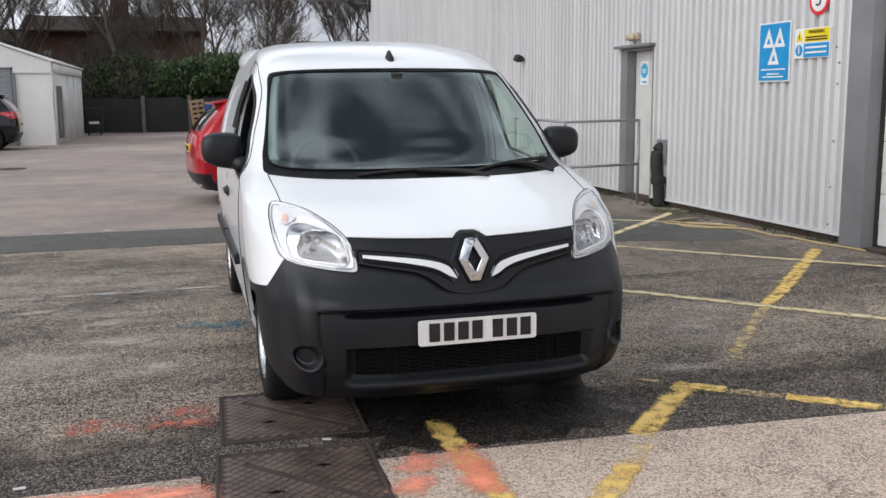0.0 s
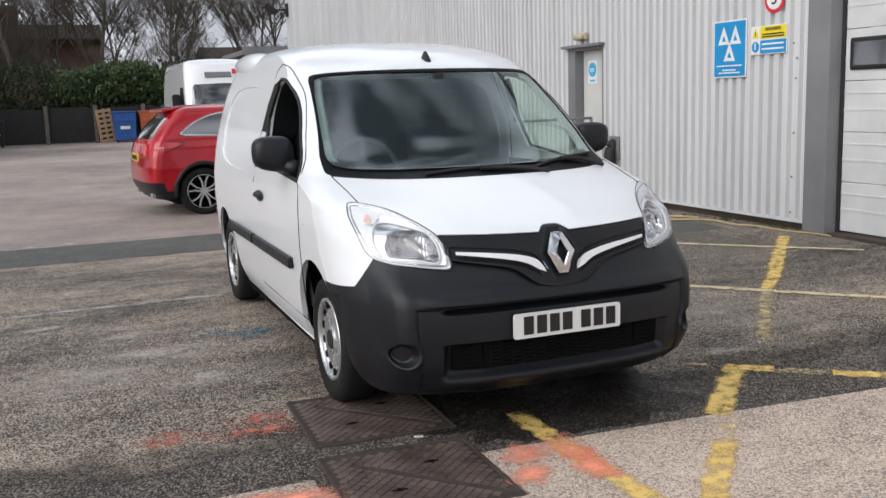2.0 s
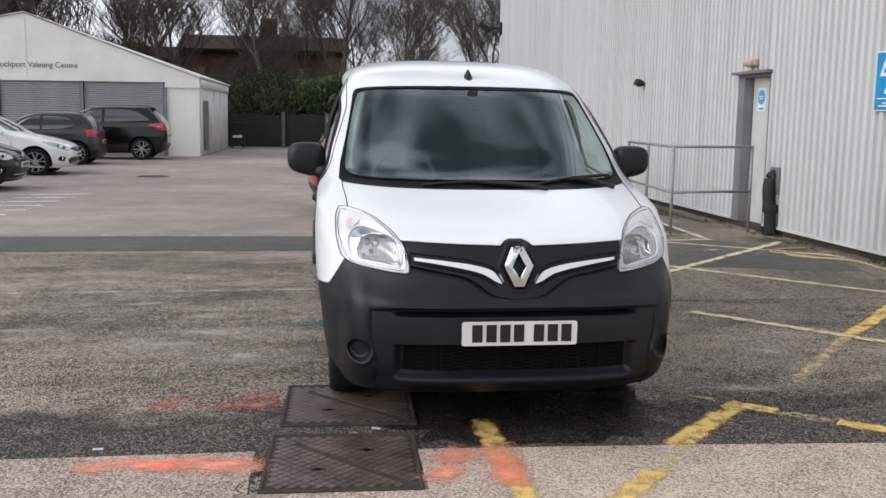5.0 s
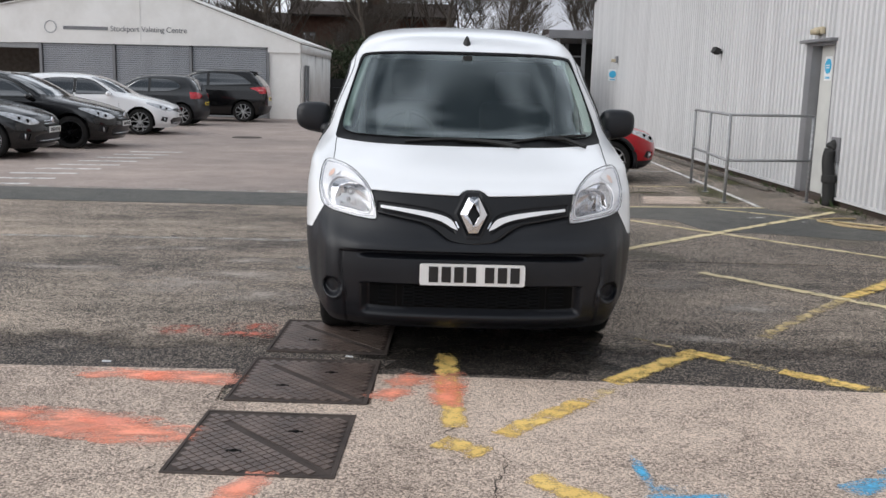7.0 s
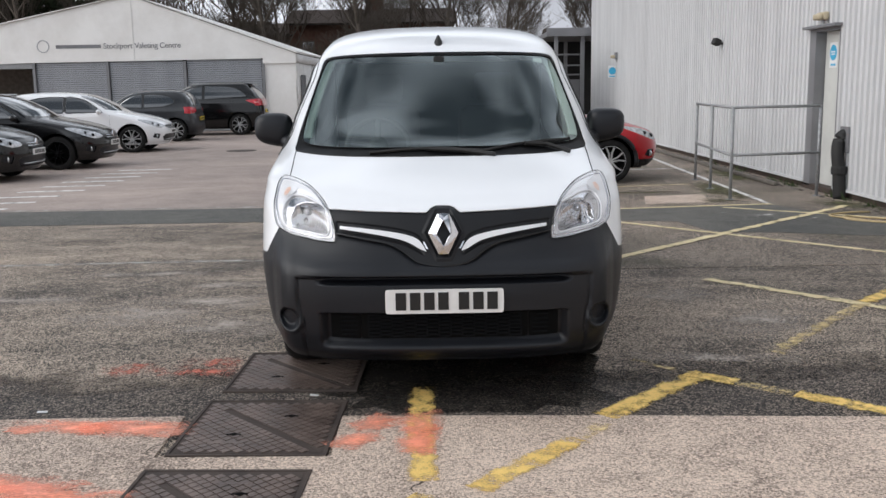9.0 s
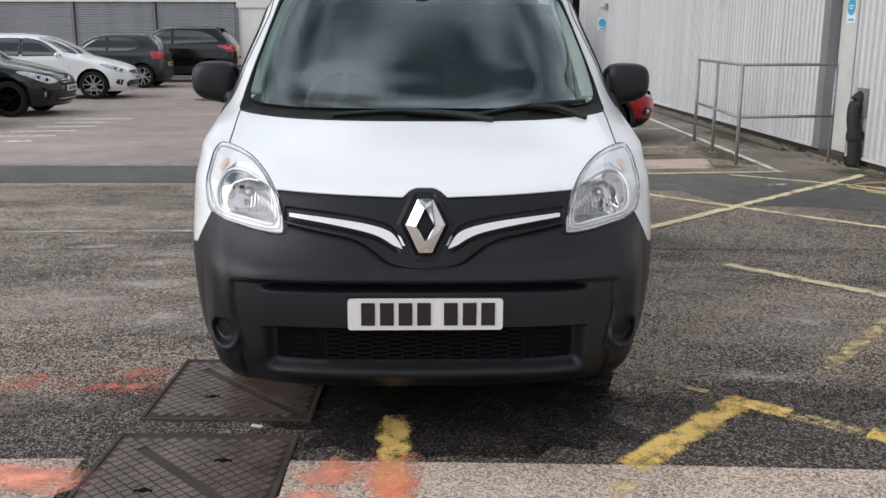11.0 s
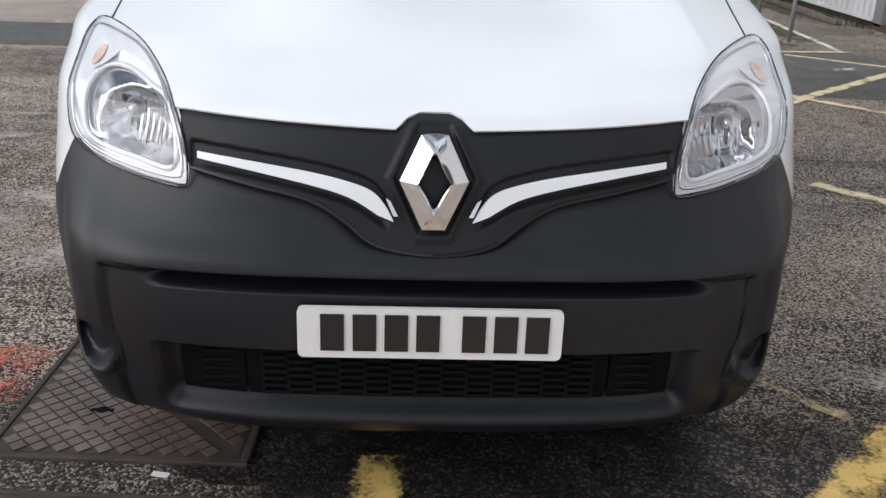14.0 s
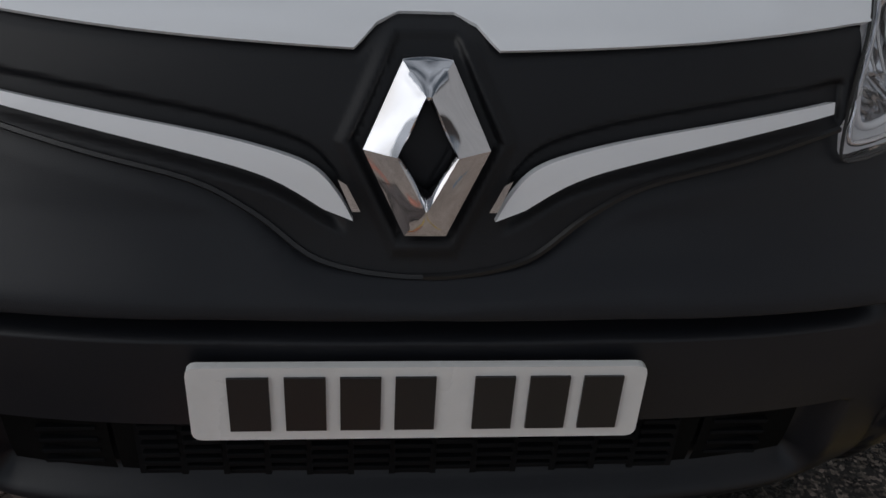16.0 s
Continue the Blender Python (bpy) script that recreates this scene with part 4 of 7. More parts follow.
# doors, side windows, handles and rubbing strips
for s in (1, -1):
    door = VAN.skin("door", VAN.take(hb, DOORP, (s,)), M_WHITE, van, "white front door with open dark window", None, .03)
    if s > 0:  # the other side's window is wound down
        gl = VAN.skin("side_window", VAN.take(hb, WINDOWP, (s,)), M_SIDEGL, door, "tinted door window", None, 0, -.012)
        gl.visible_shadow = False
    bm = bmesh.new()
    tube(bm, [(s * (x - .004), y, z) for x, y, z in on_flank(WINDOW + WINDOW[:1])], .011, 6)
    part("window_seal", bm, M_RUBBER, door)
    bm = bmesh.new()
    tube(bm, [(s * (VAN.side(2.1, z) + .004), 2.1 + (1.4 - z) * .1, z) for z in (1.3, 1.45, 1.57)], .02, 6)
    part("window_divider", bm, M_RUBBER, door)
    part("inner_trim", sheet([(1.2, .4), (2.25, .4), (2.22, 1.06), (1.3, 1.06)], lambda y, z: (s * (VAN.side(y, z) - .06), y, z), .1), M_TRIMGREY, door)
    bm = boxed(s * .9 - .018, s * .9 + .018, 1.99, 2.17, .915, .945, .012)
    part("door_handle", bm, M_RUBBER, door, "black door handle")
    bm = bmesh.new()
    lathe(bm, [(.045, -.003), (.045, .004)], pose(s * .899, 2.07, .93) @ pose(0, 0, 0, 0, 90, 0) @ Matrix.Diagonal((.7, 2.2, 1, 1)), 20)
    part("handle_recess", bm, M_TRIMGREY, door)
    part("rubbing_strip", boxed(s * .9 - .016, s * .9 + .016, 1.3, 2.28, .61, .672, .012), M_BLACKPL, door, "dark grey rubbing strip")
    part("rubbing_strip", boxed(s * .9 - .016, s * .9 + .016, 2.33, 3.16, .61, .672, .012), M_BLACKPL, van, "dark grey rubbing strip")
    bm = bmesh.new()
    box(bm, s * .893 - .006, s * .893 + .006, .985, 1.03, .87, .885, .004)
    part("side_repeater", bm, M_LENS, van)
    VAN.skin("pressed_panel", VAN.take(hb, PRESSED, (s,)), M_WHITE, van, "shallow pressed blind panel", None, 0, -.012)
    # sill and mud flap edge
    bm = bmesh.new()
    tube(bm, [(s * (VAN.side(y, .24) - .02), y, .235) for y in (1.3, 1.8, 2.4, 3.2)], .02, 8)
    part("sill", bm, M_WHITE, van, smooth=True)
    # mirrors: deep rounded housing on a stalk
    mirror = new("door_mirror")
    mirror.parent = van
    bm = bmesh.new()
    r = bmesh.ops.create_uvsphere(bm, u_segments=24, v_segments=14, radius=1)
    for v in r["verts"]:
        c = v.co
        q = [math.copysign(abs(k) ** .62, k) for k in c]
        taper = 1 - .12 * (q[0] * s)
        v.co = Vector((s * .945 + .108 * q[0], 1.4 + .085 * q[1] * (1 if q[1] < 0 else .45), 1.205 + .092 * q[2] * taper + .01 * s * q[0]))
    part("housing", bm, M_BLACKPL, mirror, "matt dark grey mirror housing", True)
    bm = bmesh.new()
    tube(bm, [(s * .83, 1.3, 1.125), (s * .86, 1.34, 1.135), (s * .89, 1.37, 1.15), (s * .93, 1.4, 1.17)], .045, 10, .04)
    part("stalk", bm, M_BLACKPL, mirror, smooth=True)
    part("mirror_glass", boxed(s * .945 - .09, s * .945 + .09, 1.437, 1.442, 1.14, 1.27, .002), M_CHROME, mirror)

# headlamps
INNER = spline([(.54, .893), (.59, .915), (.658, .935), (.714, .929), (.744, .893), (.748, .843), (.722, .8), (.602, .784), (.525, .776), (.515, .83)], 6, True)
BAND = spline([(.765, .998), (.655, .978), (.58, .936), (.532, .89), (.505, .835), (.497, .782), (.506, .767), (.555, .768), (.64, .778), (.715, .79), (.762, .812), (.783, .865), (.79, .93), (.785, .975)], 4, True)
for s in (1, -1):
    lampset = new("headlamp")
    lampset.parent = van
    lens = VAN.skin("lens", VAN.take(hb, LAMP, (s,)), M_LENS, lampset, "clear plastic headlamp lens")
    lens.visible_shadow = False
    bm = bmesh.new()
    tube(bm, [(s * x, VAN.front(x, z) + .013, z) for x, z in BAND + BAND[:1]], .004, 6)
    part("chrome_band", bm, M_CHROME, lampset, "bright chrome rim", True)
    # bowl: a steep wall round a deep dish, upright flutes on the inner half, broad facets on the outer
    cx, cz = .625, .868

    def reach(x, z):
        """Share of the way from the bowl's centre to its rim."""
        dx, dz = x - cx, z - cz
        if abs(dx) + abs(dz) < 1e-6:
            return 0
        far = 1e-6
        for (ax, az), (bx, bz) in zip(INNER, INNER[1:] + INNER[:1]):
            ex, ez = bx - ax, bz - az
            det = dx * ez - dz * ex
            if abs(det) < 1e-12:
                continue
            t = ((ax - cx) * ez - (az - cz) * ex) / det
            u = ((ax - cx) * dz - (az - cz) * dx) / det
            if t > 0 and -1e-6 <= u <= 1 + 1e-6:
                far = max(far, t)
        return 1 / far

    def bowl(x, z):
        q = min(reach(x, z), 1)
        skin_y = VAN.front(x, z) + .033
        deep = VAN.front(cx, cz) + .125
        y = deep - .075 * q * q
        fl = ease(.66, .6, x) * ease(.91, .88, z)
        y += .0035 * fl * math.sin(x * 2 * math.pi / .0125)
        y += .011 * (1 - fl) * noise.noise((x * 42, z * 34, s))
        y = max(y, skin_y + .012)
        return (s * x, skin_y + (y - skin_y) * ease(1.0, .93, q), z)
    bm = sheet(HEADLAMP, lambda x, z: (s * x, VAN.front(x, z) + .013 + .021 * ease(1.4, 1.04, reach(x, z)), z), .005)
    bmesh.ops.delete(bm, geom=[f for f in bm.faces if inside((abs(f.calc_center_median().x), f.calc_center_median().z), INNER)], context="FACES")
    part("housing", bm, M_LAMPRIM, lampset, "pale milky lamp surround", True)
    bm = sheet(INNER, bowl, .004)
    part("reflector", bm, M_LAMPCHROME, lampset, "fluted chrome reflector bowl", True)
    bm = bmesh.new()
    lathe(bm, [(.019, 0), (.021, .004), (.019, .008), (.014, .004)], pose(s * cx, VAN.front(cx, cz) + .082, cz) @ pose(0, 0, 0, 90, 0, 0), 20)
    part("bulb_collar", bm, M_LAMPGREY, lampset, smooth=True)
    bm = bmesh.new()
    lathe(bm, [(.009, 0), (.0095, .03), (.006, .038), (.002, .04)], pose(s * cx, VAN.front(cx, cz) + .082, cz) @ pose(0, 0, 0, 90, 0, 0), 18)
    part("bulb_shield", bm, M_CHROME, lampset, smooth=True)
    def oval(ux, uz, ra, rb_, turn):
        c, k = math.cos(radians(turn)), math.sin(radians(turn))
        return [(ux + ra * math.cos(a) * c - rb_ * math.sin(a) * k, uz + ra * math.cos(a) * k + rb_ * math.sin(a) * c) for a in (math.tau * q / 24 for q in range(24))]
    bm = sheet(oval(.718, .962, .05, .021, -38), lambda x, z: (s * x, VAN.front(x, z) + .012 + .003 * noise.noise((x * 90, z * 60, 2)), z), .005)
    part("indicator_bowl", bm, M_LAMPRIM, lampset, "silvered indicator bowl", True)
    bm = sheet(oval(.74, .95, .021, .011, -52), lambda x, z: (s * x, VAN.front(x, z) + .008 - .004 * max(0, 1 - ((x - .736) ** 2 + (z - .948) ** 2) / .0006), z), .005)
    part("indicator", bm, M_ORANGEGL, lampset, "amber indicator bulb", True)
    bm = bmesh.new()
    tube(bm, [(s * x, VAN.front(x, z) + .032, z) for x, z in INNER + INNER[:1]], .0055, 6)
    part("reflector_rim", bm, M_LAMPRIM, lampset, "", True)

# white trim strips beside the badge
STRIP = spline([(.462, .824), (.353, .8155), (.238, .803), (.165, .789), (.118, .772), (.092, .745), (.076, .716)], 5) + spline([(.107, .728), (.162, .759), (.238, .779), (.353, .798), (.462, .8115)], 5)
for s in (1, -1):
    VAN.skin("trim_strip", sheet(STRIP, lambda x, z: (s * x, VAN.front(x, z), z), .012), M_WHITE, van, "white curved trim strip", lambda x, z: -.004, .014)
    part("trim_clip", sheet([(.083, .757), (.092, .762), (.077, .728), (.068, .728)], lambda x, z: (s * x, VAN.front(x, z) - .008, z), .02), M_CHROME, van)

# lozenge badge, faceted, with an open middle
bm = bmesh.new()
OUTER = [(-.026, .876), (.026, .876), (.066, .796), (.022, .706), (-.022, .706), (-.066, .796)]
RIDGE = [(-.003, .85), (.003, .85), (.0315, .794), (.001, .739), (-.001, .739), (-.0315, .794)]
HOLE = [(-.002, .842), (.002, .842), (.026, .794), (.001, .748), (-.001, .748), (-.026, .794)]
def badge_ring(pts, lift):
    return [Vector((x, VAN.front(x, z) - lift, z)) for x, z in pts]
loops = [badge_ring(OUTER, -.004), badge_ring(OUTER, .014), badge_ring(RIDGE, .028), badge_ring(HOLE, .018), badge_ring(HOLE, -.004)]
for a, b in zip(loops, loops[1:]):
    for i in range(6):
        p, q, r, t = a[i], a[(i + 1) % 6], b[(i + 1) % 6], b[i]
        out = (q - p).cross(t - p).normalized()
        out *= .0015 if out.y < 0 else -.0015
        grid = [[bm.verts.new(p.lerp(q, u / 6).lerp(t.lerp(r, u / 6), v / 6) + out * (16 * u * (6 - u) * v * (6 - v) / 1296)) for u in range(7)] for v in range(7)]
        for g, h in zip(grid, grid[1:]):
            for u in range(6):
                bm.faces.new((g[u], g[u + 1], h[u + 1], h[u]))
bmesh.ops.remove_doubles(bm, verts=bm.verts[:], dist=.00005)
bmesh.ops.recalc_face_normals(bm, faces=bm.faces[:])
for e in bm.edges:
    e.smooth = e.calc_face_angle(0) < .28
part("badge", bm, M_CHROME, van, "chrome lozenge badge", True)
# number plate: blocked out with plain bars
def rounded_plate(w=.26, z0=.4475, z1=.555, c=.011):
    """Flat plate with rounded corners, standing upright and facing -y."""
    b = bmesh.new()
    pts = []
    for px, pz, a0 in ((w - c, z1 - c, 0), (-w + c, z1 - c, 90), (-w + c, z0 + c, 180), (w - c, z0 + c, 270)):
        pts += [(px + c * math.cos(math.radians(a0 + q)), pz + c * math.sin(math.radians(a0 + q))) for q in (0, 30, 60, 90)]
    f = [b.verts.new((px, .003, pz)) for px, pz in pts]
    k = [b.verts.new((px, .014, pz)) for px, pz in pts]
    b.faces.new(f)
    b.faces.new(k[::-1])
    for q in range(len(pts)):
        b.faces.new((f[q], f[q - 1], k[q - 1], k[q]))
    bmesh.ops.recalc_face_normals(b, faces=b.faces[:])
    return b


plate = part("number_plate", rounded_plate(), M_PLATE, van, "white number plate with black characters")
plate.rotation_euler = (0, 0, 0)
for x0 in (-.215, -.152, -.09, -.028, .062, .125, .187):
    part("plate_bar", boxed(x0, x0 + .046, -.0005, .003, .464, .542), M_INK, plate)
part("plate_mount", boxed(-.2, .2, .014, .05, .46, .5, .004), M_BLACKPL, van)

# lower intake: slotted grille in staggered rows
bm = bmesh.new()
intake_grille = new("lower_grille")
intake_grille.parent = van
def in_intake(x, z, back):
    return VAN.front(x, z) - flat(x, z) + back


for c in range(-7, 8):
    x = .0525 * c
    for r in range(8):
        z = .325 + .0172 * r - (.0086 if c % 2 else 0)
        if .318 < z < .432 and abs(x) < .36:
            box(bm, x - .0235, x + .0235, in_intake(x, z, .038), in_intake(x, z, .049), z, z + .0078, .0015)
    if c < 7:
        x += .02625
        box(bm, x - .004, x + .004, in_intake(x, .38, .0445), in_intake(x, .38, .049), .327, .43)
part("grille_mesh", bm, M_MESH, intake_grille, "black staggered slotted grille", kind="stuff")
bm = sheet([(-.372, .318), (.372, .318), (.372, .437), (-.372, .437)], lambda x, z: (x, in_intake(x, z, .0495), z), .03)
part("grille_backing", bm, M_DARK, intake_grille)
for sgn in (1, -1):
    # near-black sheet in the pocket, its shade put into the colour
    pocket = part("pocket_dark_sheet", sheet([(.378, .318), (.51, .322), (.51, .435), (.378, .437)], lambda x, z: (sgn * x, in_intake(x, z, .0485), z), .02), M_DARK, intake_grille)
    for z in (.335, .356, .377, .398, .419):
        part("slat", boxed(sgn * .428 - .036, sgn * .428 + .036, in_intake(.43, z, .041), in_intake(.43, z, .05), z, z + .006, .001), M_MESH, pocket)

# wheels
for s in (1, -1):
    for y in (.9, 3.6):
        wheel(van, (s * .74, y + .02, .312), .312, .18, "steel", hub=.655, out=s)

# wheel wells, floor and engine bay block the daylight
bm = bmesh.new()
box(bm, -.5, .5, .4, 4.1, .165, .34, .02)
box(bm, -.6, .6, .34, .75, .34, .72)
box(bm, -.5, .5, .27, .52, .2, .22)
box(bm, -.8, .8, 1.3, 3.2, .2, .22)
box(bm, -.74, .74, 4.0, 4.14, .2, .22)
part("underbody", bm, M_DARK, van)
for s in (1, -1):
    for y in (.9, 3.6):
        bm = bmesh.new()
        rg = [[bm.verts.new((s * x, y - .38 * math.cos(radians(a)), .33 + .38 * math.sin(radians(a)))) for a in range(0, 181, 10)] for x in (.8, .5)]
        for i in range(len(rg[0]) - 1):
            bm.faces.new((rg[0][i], rg[0][i + 1], rg[1][i + 1], rg[1][i]))
        bm.faces.new(rg[1])
        part("wheel_well", bm, M_DARK, van)

# cab interior
dash = part("dashboard", sheet([(-.78, .95), (.78, .95), (.74, 1.3), (-.74, 1.3)], lambda x, y: (x, y + .1 + .25 * (x / .8) ** 2, 1.09 - .35 * max(y - 1.2, 0)), .08), M_TRIMGREY, van, "dark grey dashboard", True)
solid(dash, .05)
part("dash_front", boxed(-.78, .78, 1.42, 1.5, .6, 1.06, .03), M_TRIMGREY, van)
bm = bmesh.new()
c = Vector((-.37, 1.62, 1.08))
rim = [c + Matrix.Rotation(radians(-28), 3, "X") @ Vector((.185 * math.cos(a), 0, .185 * math.sin(a))) for a in [2 * math.pi * i / 28 for i in range(29)]]
tube(bm, rim, .016, 8)
for a in (90, 210, 330):
    tube(bm, [c, c + Matrix.Rotation(radians(-28), 3, "X") @ Vector((.18 * math.cos(radians(a)), 0, .18 * math.sin(radians(a))))], .02, 6)
lathe(bm, [(.06, -.02), (.065, .01), (.02, .02)], Matrix.Translation(c) @ pose(0, 0, 0, 62, 0, 0), 16)
part("steering_wheel", bm, M_TRIMGREY, van, "dark steering wheel", True)
for x in (-.37, .37):
    seat = new("seat")
    seat.parent = van
    part("cushion", boxed(x - .25, x + .25, 1.75, 2.2, .55, .78, .05), M_SEAT, seat, smooth=True)
    part("backrest", box(bmesh.new(), x - .24, x + .24, -.06, .08, 0, .62, .05, Matrix.Translation((0, 2.2, .7)) @ pose(0, 0, 0, -12)), M_SEAT, seat, smooth=True)
    part("headrest", boxed(x - .13, x + .13, 2.3, 2.4, 1.33, 1.52, .035), M_SEAT, seat, smooth=True)
part("bulkhead", boxed(-.7, .7, 2.52, 2.55, .34, 1.6), M_BULK, van, "load-space bulkhead, darkened in colour for the dim cab")
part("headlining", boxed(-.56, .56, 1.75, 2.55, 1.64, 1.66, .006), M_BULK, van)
# roof aerial, and a rounded lamp bulge at the rear roof edge
bm = bmesh.new()
lathe(bm, [(.034, -.015), (.033, .004), (.018, .042), (.007, .066), (.001, .069)], Matrix.Translation((0, 1.6, 1.66)) @ Matrix.Diagonal((1, 1.7, 1, 1)), 16)
part("aerial", bm, M_RUBBER, van, "black roof aerial")
# rounded shoulders of the taller rear roof edge
for s in (1, -1):
    bm = bmesh.new()
    bmesh.ops.create_uvsphere(bm, u_segments=22, v_segments=14, radius=1, matrix=Matrix.Translation((s * .565, 3.5, 1.725)) @ pose(0, 0, 0, 2) @ Matrix.Diagonal((.125, .68, .1, 1)))
    part("roof_shoulder", bm, M_WHITE, van, "", True)


# ---- ground ----
def slab(name, poly, z0, z1, material, label="", kind="structure"):
    return part(name, prism(bmesh.new(), poly, z0, z1), material, None, label, kind=kind)


bm = bmesh.new()
bmesh.ops.create_grid(bm, x_segments=60, y_segments=60, size=400)
part("ground", bm, M_ASPHALT, None, "coarse worn dark asphalt yard", kind="structure")
slab("yard_surface", [(-60, 7.42), (1.4, 7.42), (1.4, 60), (-60, 60)], -.05, .004, M_YARD, "smooth brownish grey yard surface")
slab("bay_surface", [(1.404, 3.2), (5.3, 3.2), (5.3, 60), (1.404, 60)], -.05, .004, M_BAY, "dark mossy asphalt beside the building")
slab("trench_patch", [(-60, 6.15), (1.4, 6.2), (1.4, 7.416), (-60, 7.416)], -.05, .006, M_TRENCH, "dark patched trench strip")
slab("trench_patch_east", [(1.405, 5.95), (2.1, 5.8), (2.5, 5.7), (2.62, 5.15), (2.75, 4.93), (3.3, 4.86), (3.95, 4.6), (4.5, 4.55), (4.6, 5.4), (4.3, 5.85), (3.95, 6.9), (1.405, 6.85)], -.05, .0062, M_TRENCH, "dark smooth patched asphalt by the wall")
slab("pale_patch", [(2.5, 7.2), (3.3, 7.28), (3.45, 8.12), (2.66, 8.0)], -.05, .0058, M_CONCRETE, "pale concrete patch in a bay")
slab("dark_strip", [(-9, -.3), (4.94, -.3), (4.94, 1.6), (-9, 1.6)], -.05, .0022, M_DARKSTRIP, "band of darker fine asphalt along the concrete edge")
slab("apron_west", [(-30, -40), (-1.2, -40), (-1.16, -.03), (-30, -.01)], -.1, .008, M_CONCRETE, "pale weathered concrete apron")
slab("apron_east", [(-.49, -40), (40, -40), (40, -2.0), (2.0, -.2), (.7, -.115), (-.46, -.06)], -.1, .008, M_CONCRETE, "pale weathered concrete apron")
slab("apron_strip", [(-1.2, -40), (-.49, -40), (-.4604, -.52), (-1.1605, -.50)], -.1, .008, M_CONCRETE, "pale concrete between the covers")


def blot(rng, cx, cy, hx, hy, turn=0.0, n=26):
    """A ragged patch of spray or paint."""
    out = []
    for i in range(n):
        a = 2 * math.pi * i / n
        k = 1 + rng.uniform(-.16, .16)
        u, v = hx * k * math.copysign(abs(math.cos(a)) ** .6, math.cos(a)), hy * k * math.copysign(abs(math.sin(a)) ** .6, math.sin(a))
        c, s = math.cos(radians(turn)), math.sin(radians(turn))
        out.append((cx + u * c - v * s, cy + u * s + v * c))
    return out


import itertools

laid = itertools.count()


def line(name, a, b, w, material, label, z=.011, category="road marking", rag=.018):
    """A painted line that thins out towards its ragged edges."""
    z += .0004 * (next(laid) % 7)
    rag *= .5
    rng = random.Random(str(a) + str(b))
    d = Vector((b[0] - a[0], b[1] - a[1]))
    k = max(int(d.length / .08), 2)
    t, nrm = d.normalized(), Vector((-d.y, d.x)).normalized()
    bm = bmesh.new()
    spread = bm.loops.layers.uv.new("spread")
    rows = []
    for i in range(k + 1):
        p = Vector(a) + d * i / k
        end = -.35 if i in (0, k) else 0
        row = []
        for side, u in ((.56 * w + rng.uniform(-rag, rag), -1), (.3 * w, end), (-.3 * w, end), (-.56 * w - rng.uniform(-rag, rag), -1)):
            q = p + nrm * side
            row.append((bm.verts.new((q.x, q.y, z)), u))
        rows.append(row)
    for r0, r1 in zip(rows, rows[1:]):
        for j in range(3):
            ring = (r0[j + 1], r1[j + 1], r1[j], r0[j])
            f = bm.faces.new([v for v, u in ring])
            for lp, (v, u) in zip(f.loops, ring):
                lp[spread].uv = (u, 0)
    ob = part(name, bm, material, None, label, category=category)
    return ob


Y, P, W = "worn yellow painted line on the ground", "pale cream painted bay line", "worn white painted line"
line("yellow_line", (-.11, .33), (-.11, -.06), .115, M_YELLOW, Y, .0065)
line("yellow_line", (-.11, -.06), (-.1, -.78), .115, M_YELLOW, Y)
line("yellow_line", (-.16, -.93), (.02, -1.06), .14, M_YELLOW, Y)
line("yellow_line", (.09, -.86), (.53, -.39), .11, M_YELLOW, Y)
line("yellow_line", (.53, -.39), (.67, -.22), .09, M_YELLOW_FAINT, Y)
line("yellow_line", (.68, -.12), (1.28, .45), .13, M_YELLOW, Y, .0065)
line("yellow_line", (1.2, .47), (1.4, .31), .115, M_YELLOW, Y, .0065)
line("yellow_line", (1.4, .31), (1.62, .13), .1, M_YELLOW_FAINT, Y, .0065)
line("yellow_line", (1.62, .13), (1.95, -.14), .115, M_YELLOW, Y, .0065)
line("yellow_line", (1.95, -.14), (3.2, -1.15), .115, M_YELLOW_FAINT, Y)
line("yellow_line", (.98, .72), (1.25, .44), .06, M_YELLOW_FAINT, Y, .0065)
line("yellow_line", (.17, -1.27), (.42, -1.52), .12, M_YELLOW, Y)
line("yellow_line", (1.75, .8), (2.75, 1.92), .1, M_YELLOW_FAINT, Y, .006)
line("yellow_line", (2.75, 1.92), (3.05, 2.2), .12, M_YELLOW, Y, .006)
line("yellow_line", (3.05, 2.2), (4.62, 3.82), .13, M_YELLOW, Y, .009)
line("cream_line", (1.95, 2.75), (3.0, 1.55), .09, M_PALE, P, .0065)
line("cream_line", (3.0, 1.55), (4.4, .1), .09, M_PALE, P, .0065)
line("cream_line", (1.88, 5.72), (3.7, 3.75), .075, M_PALE, P, .009)
line("cream_line", (3.7, 3.75), (4.6, 2.8), .075, M_PALE, P, .009)
line("yellow_line", (1.42, 3.6), (4.72, 6.72), .09, M_PALE, Y, .01)
line("cream_line", (2.0, 6.75), (3.95, 6.98), .07, M_PALE, P, .009)
line("cream_line", (3.3, 6.75), (4.75, 5.65), .07, M_PALE, P, .0095)
line("white_line", (4.2, 14.5), (3.92, 6.95), .075, M_WHITELINE, W, .01)
line("cream_line", (1.6, 9.0), (3.6, 9.35), .07, M_PALE, P, .009)
line("white_line", (1.6, 11.6), (4.15, 11.9), .07, M_WHITELINE, W, .009)
line("white_line", (-6.0, 3.72), (-.9, 3.85), .06, worn_paint("faint_white_paint", (.55, .53, .5), (.45, .43, .4), .5, 5.0), W, .004, rag=.02)
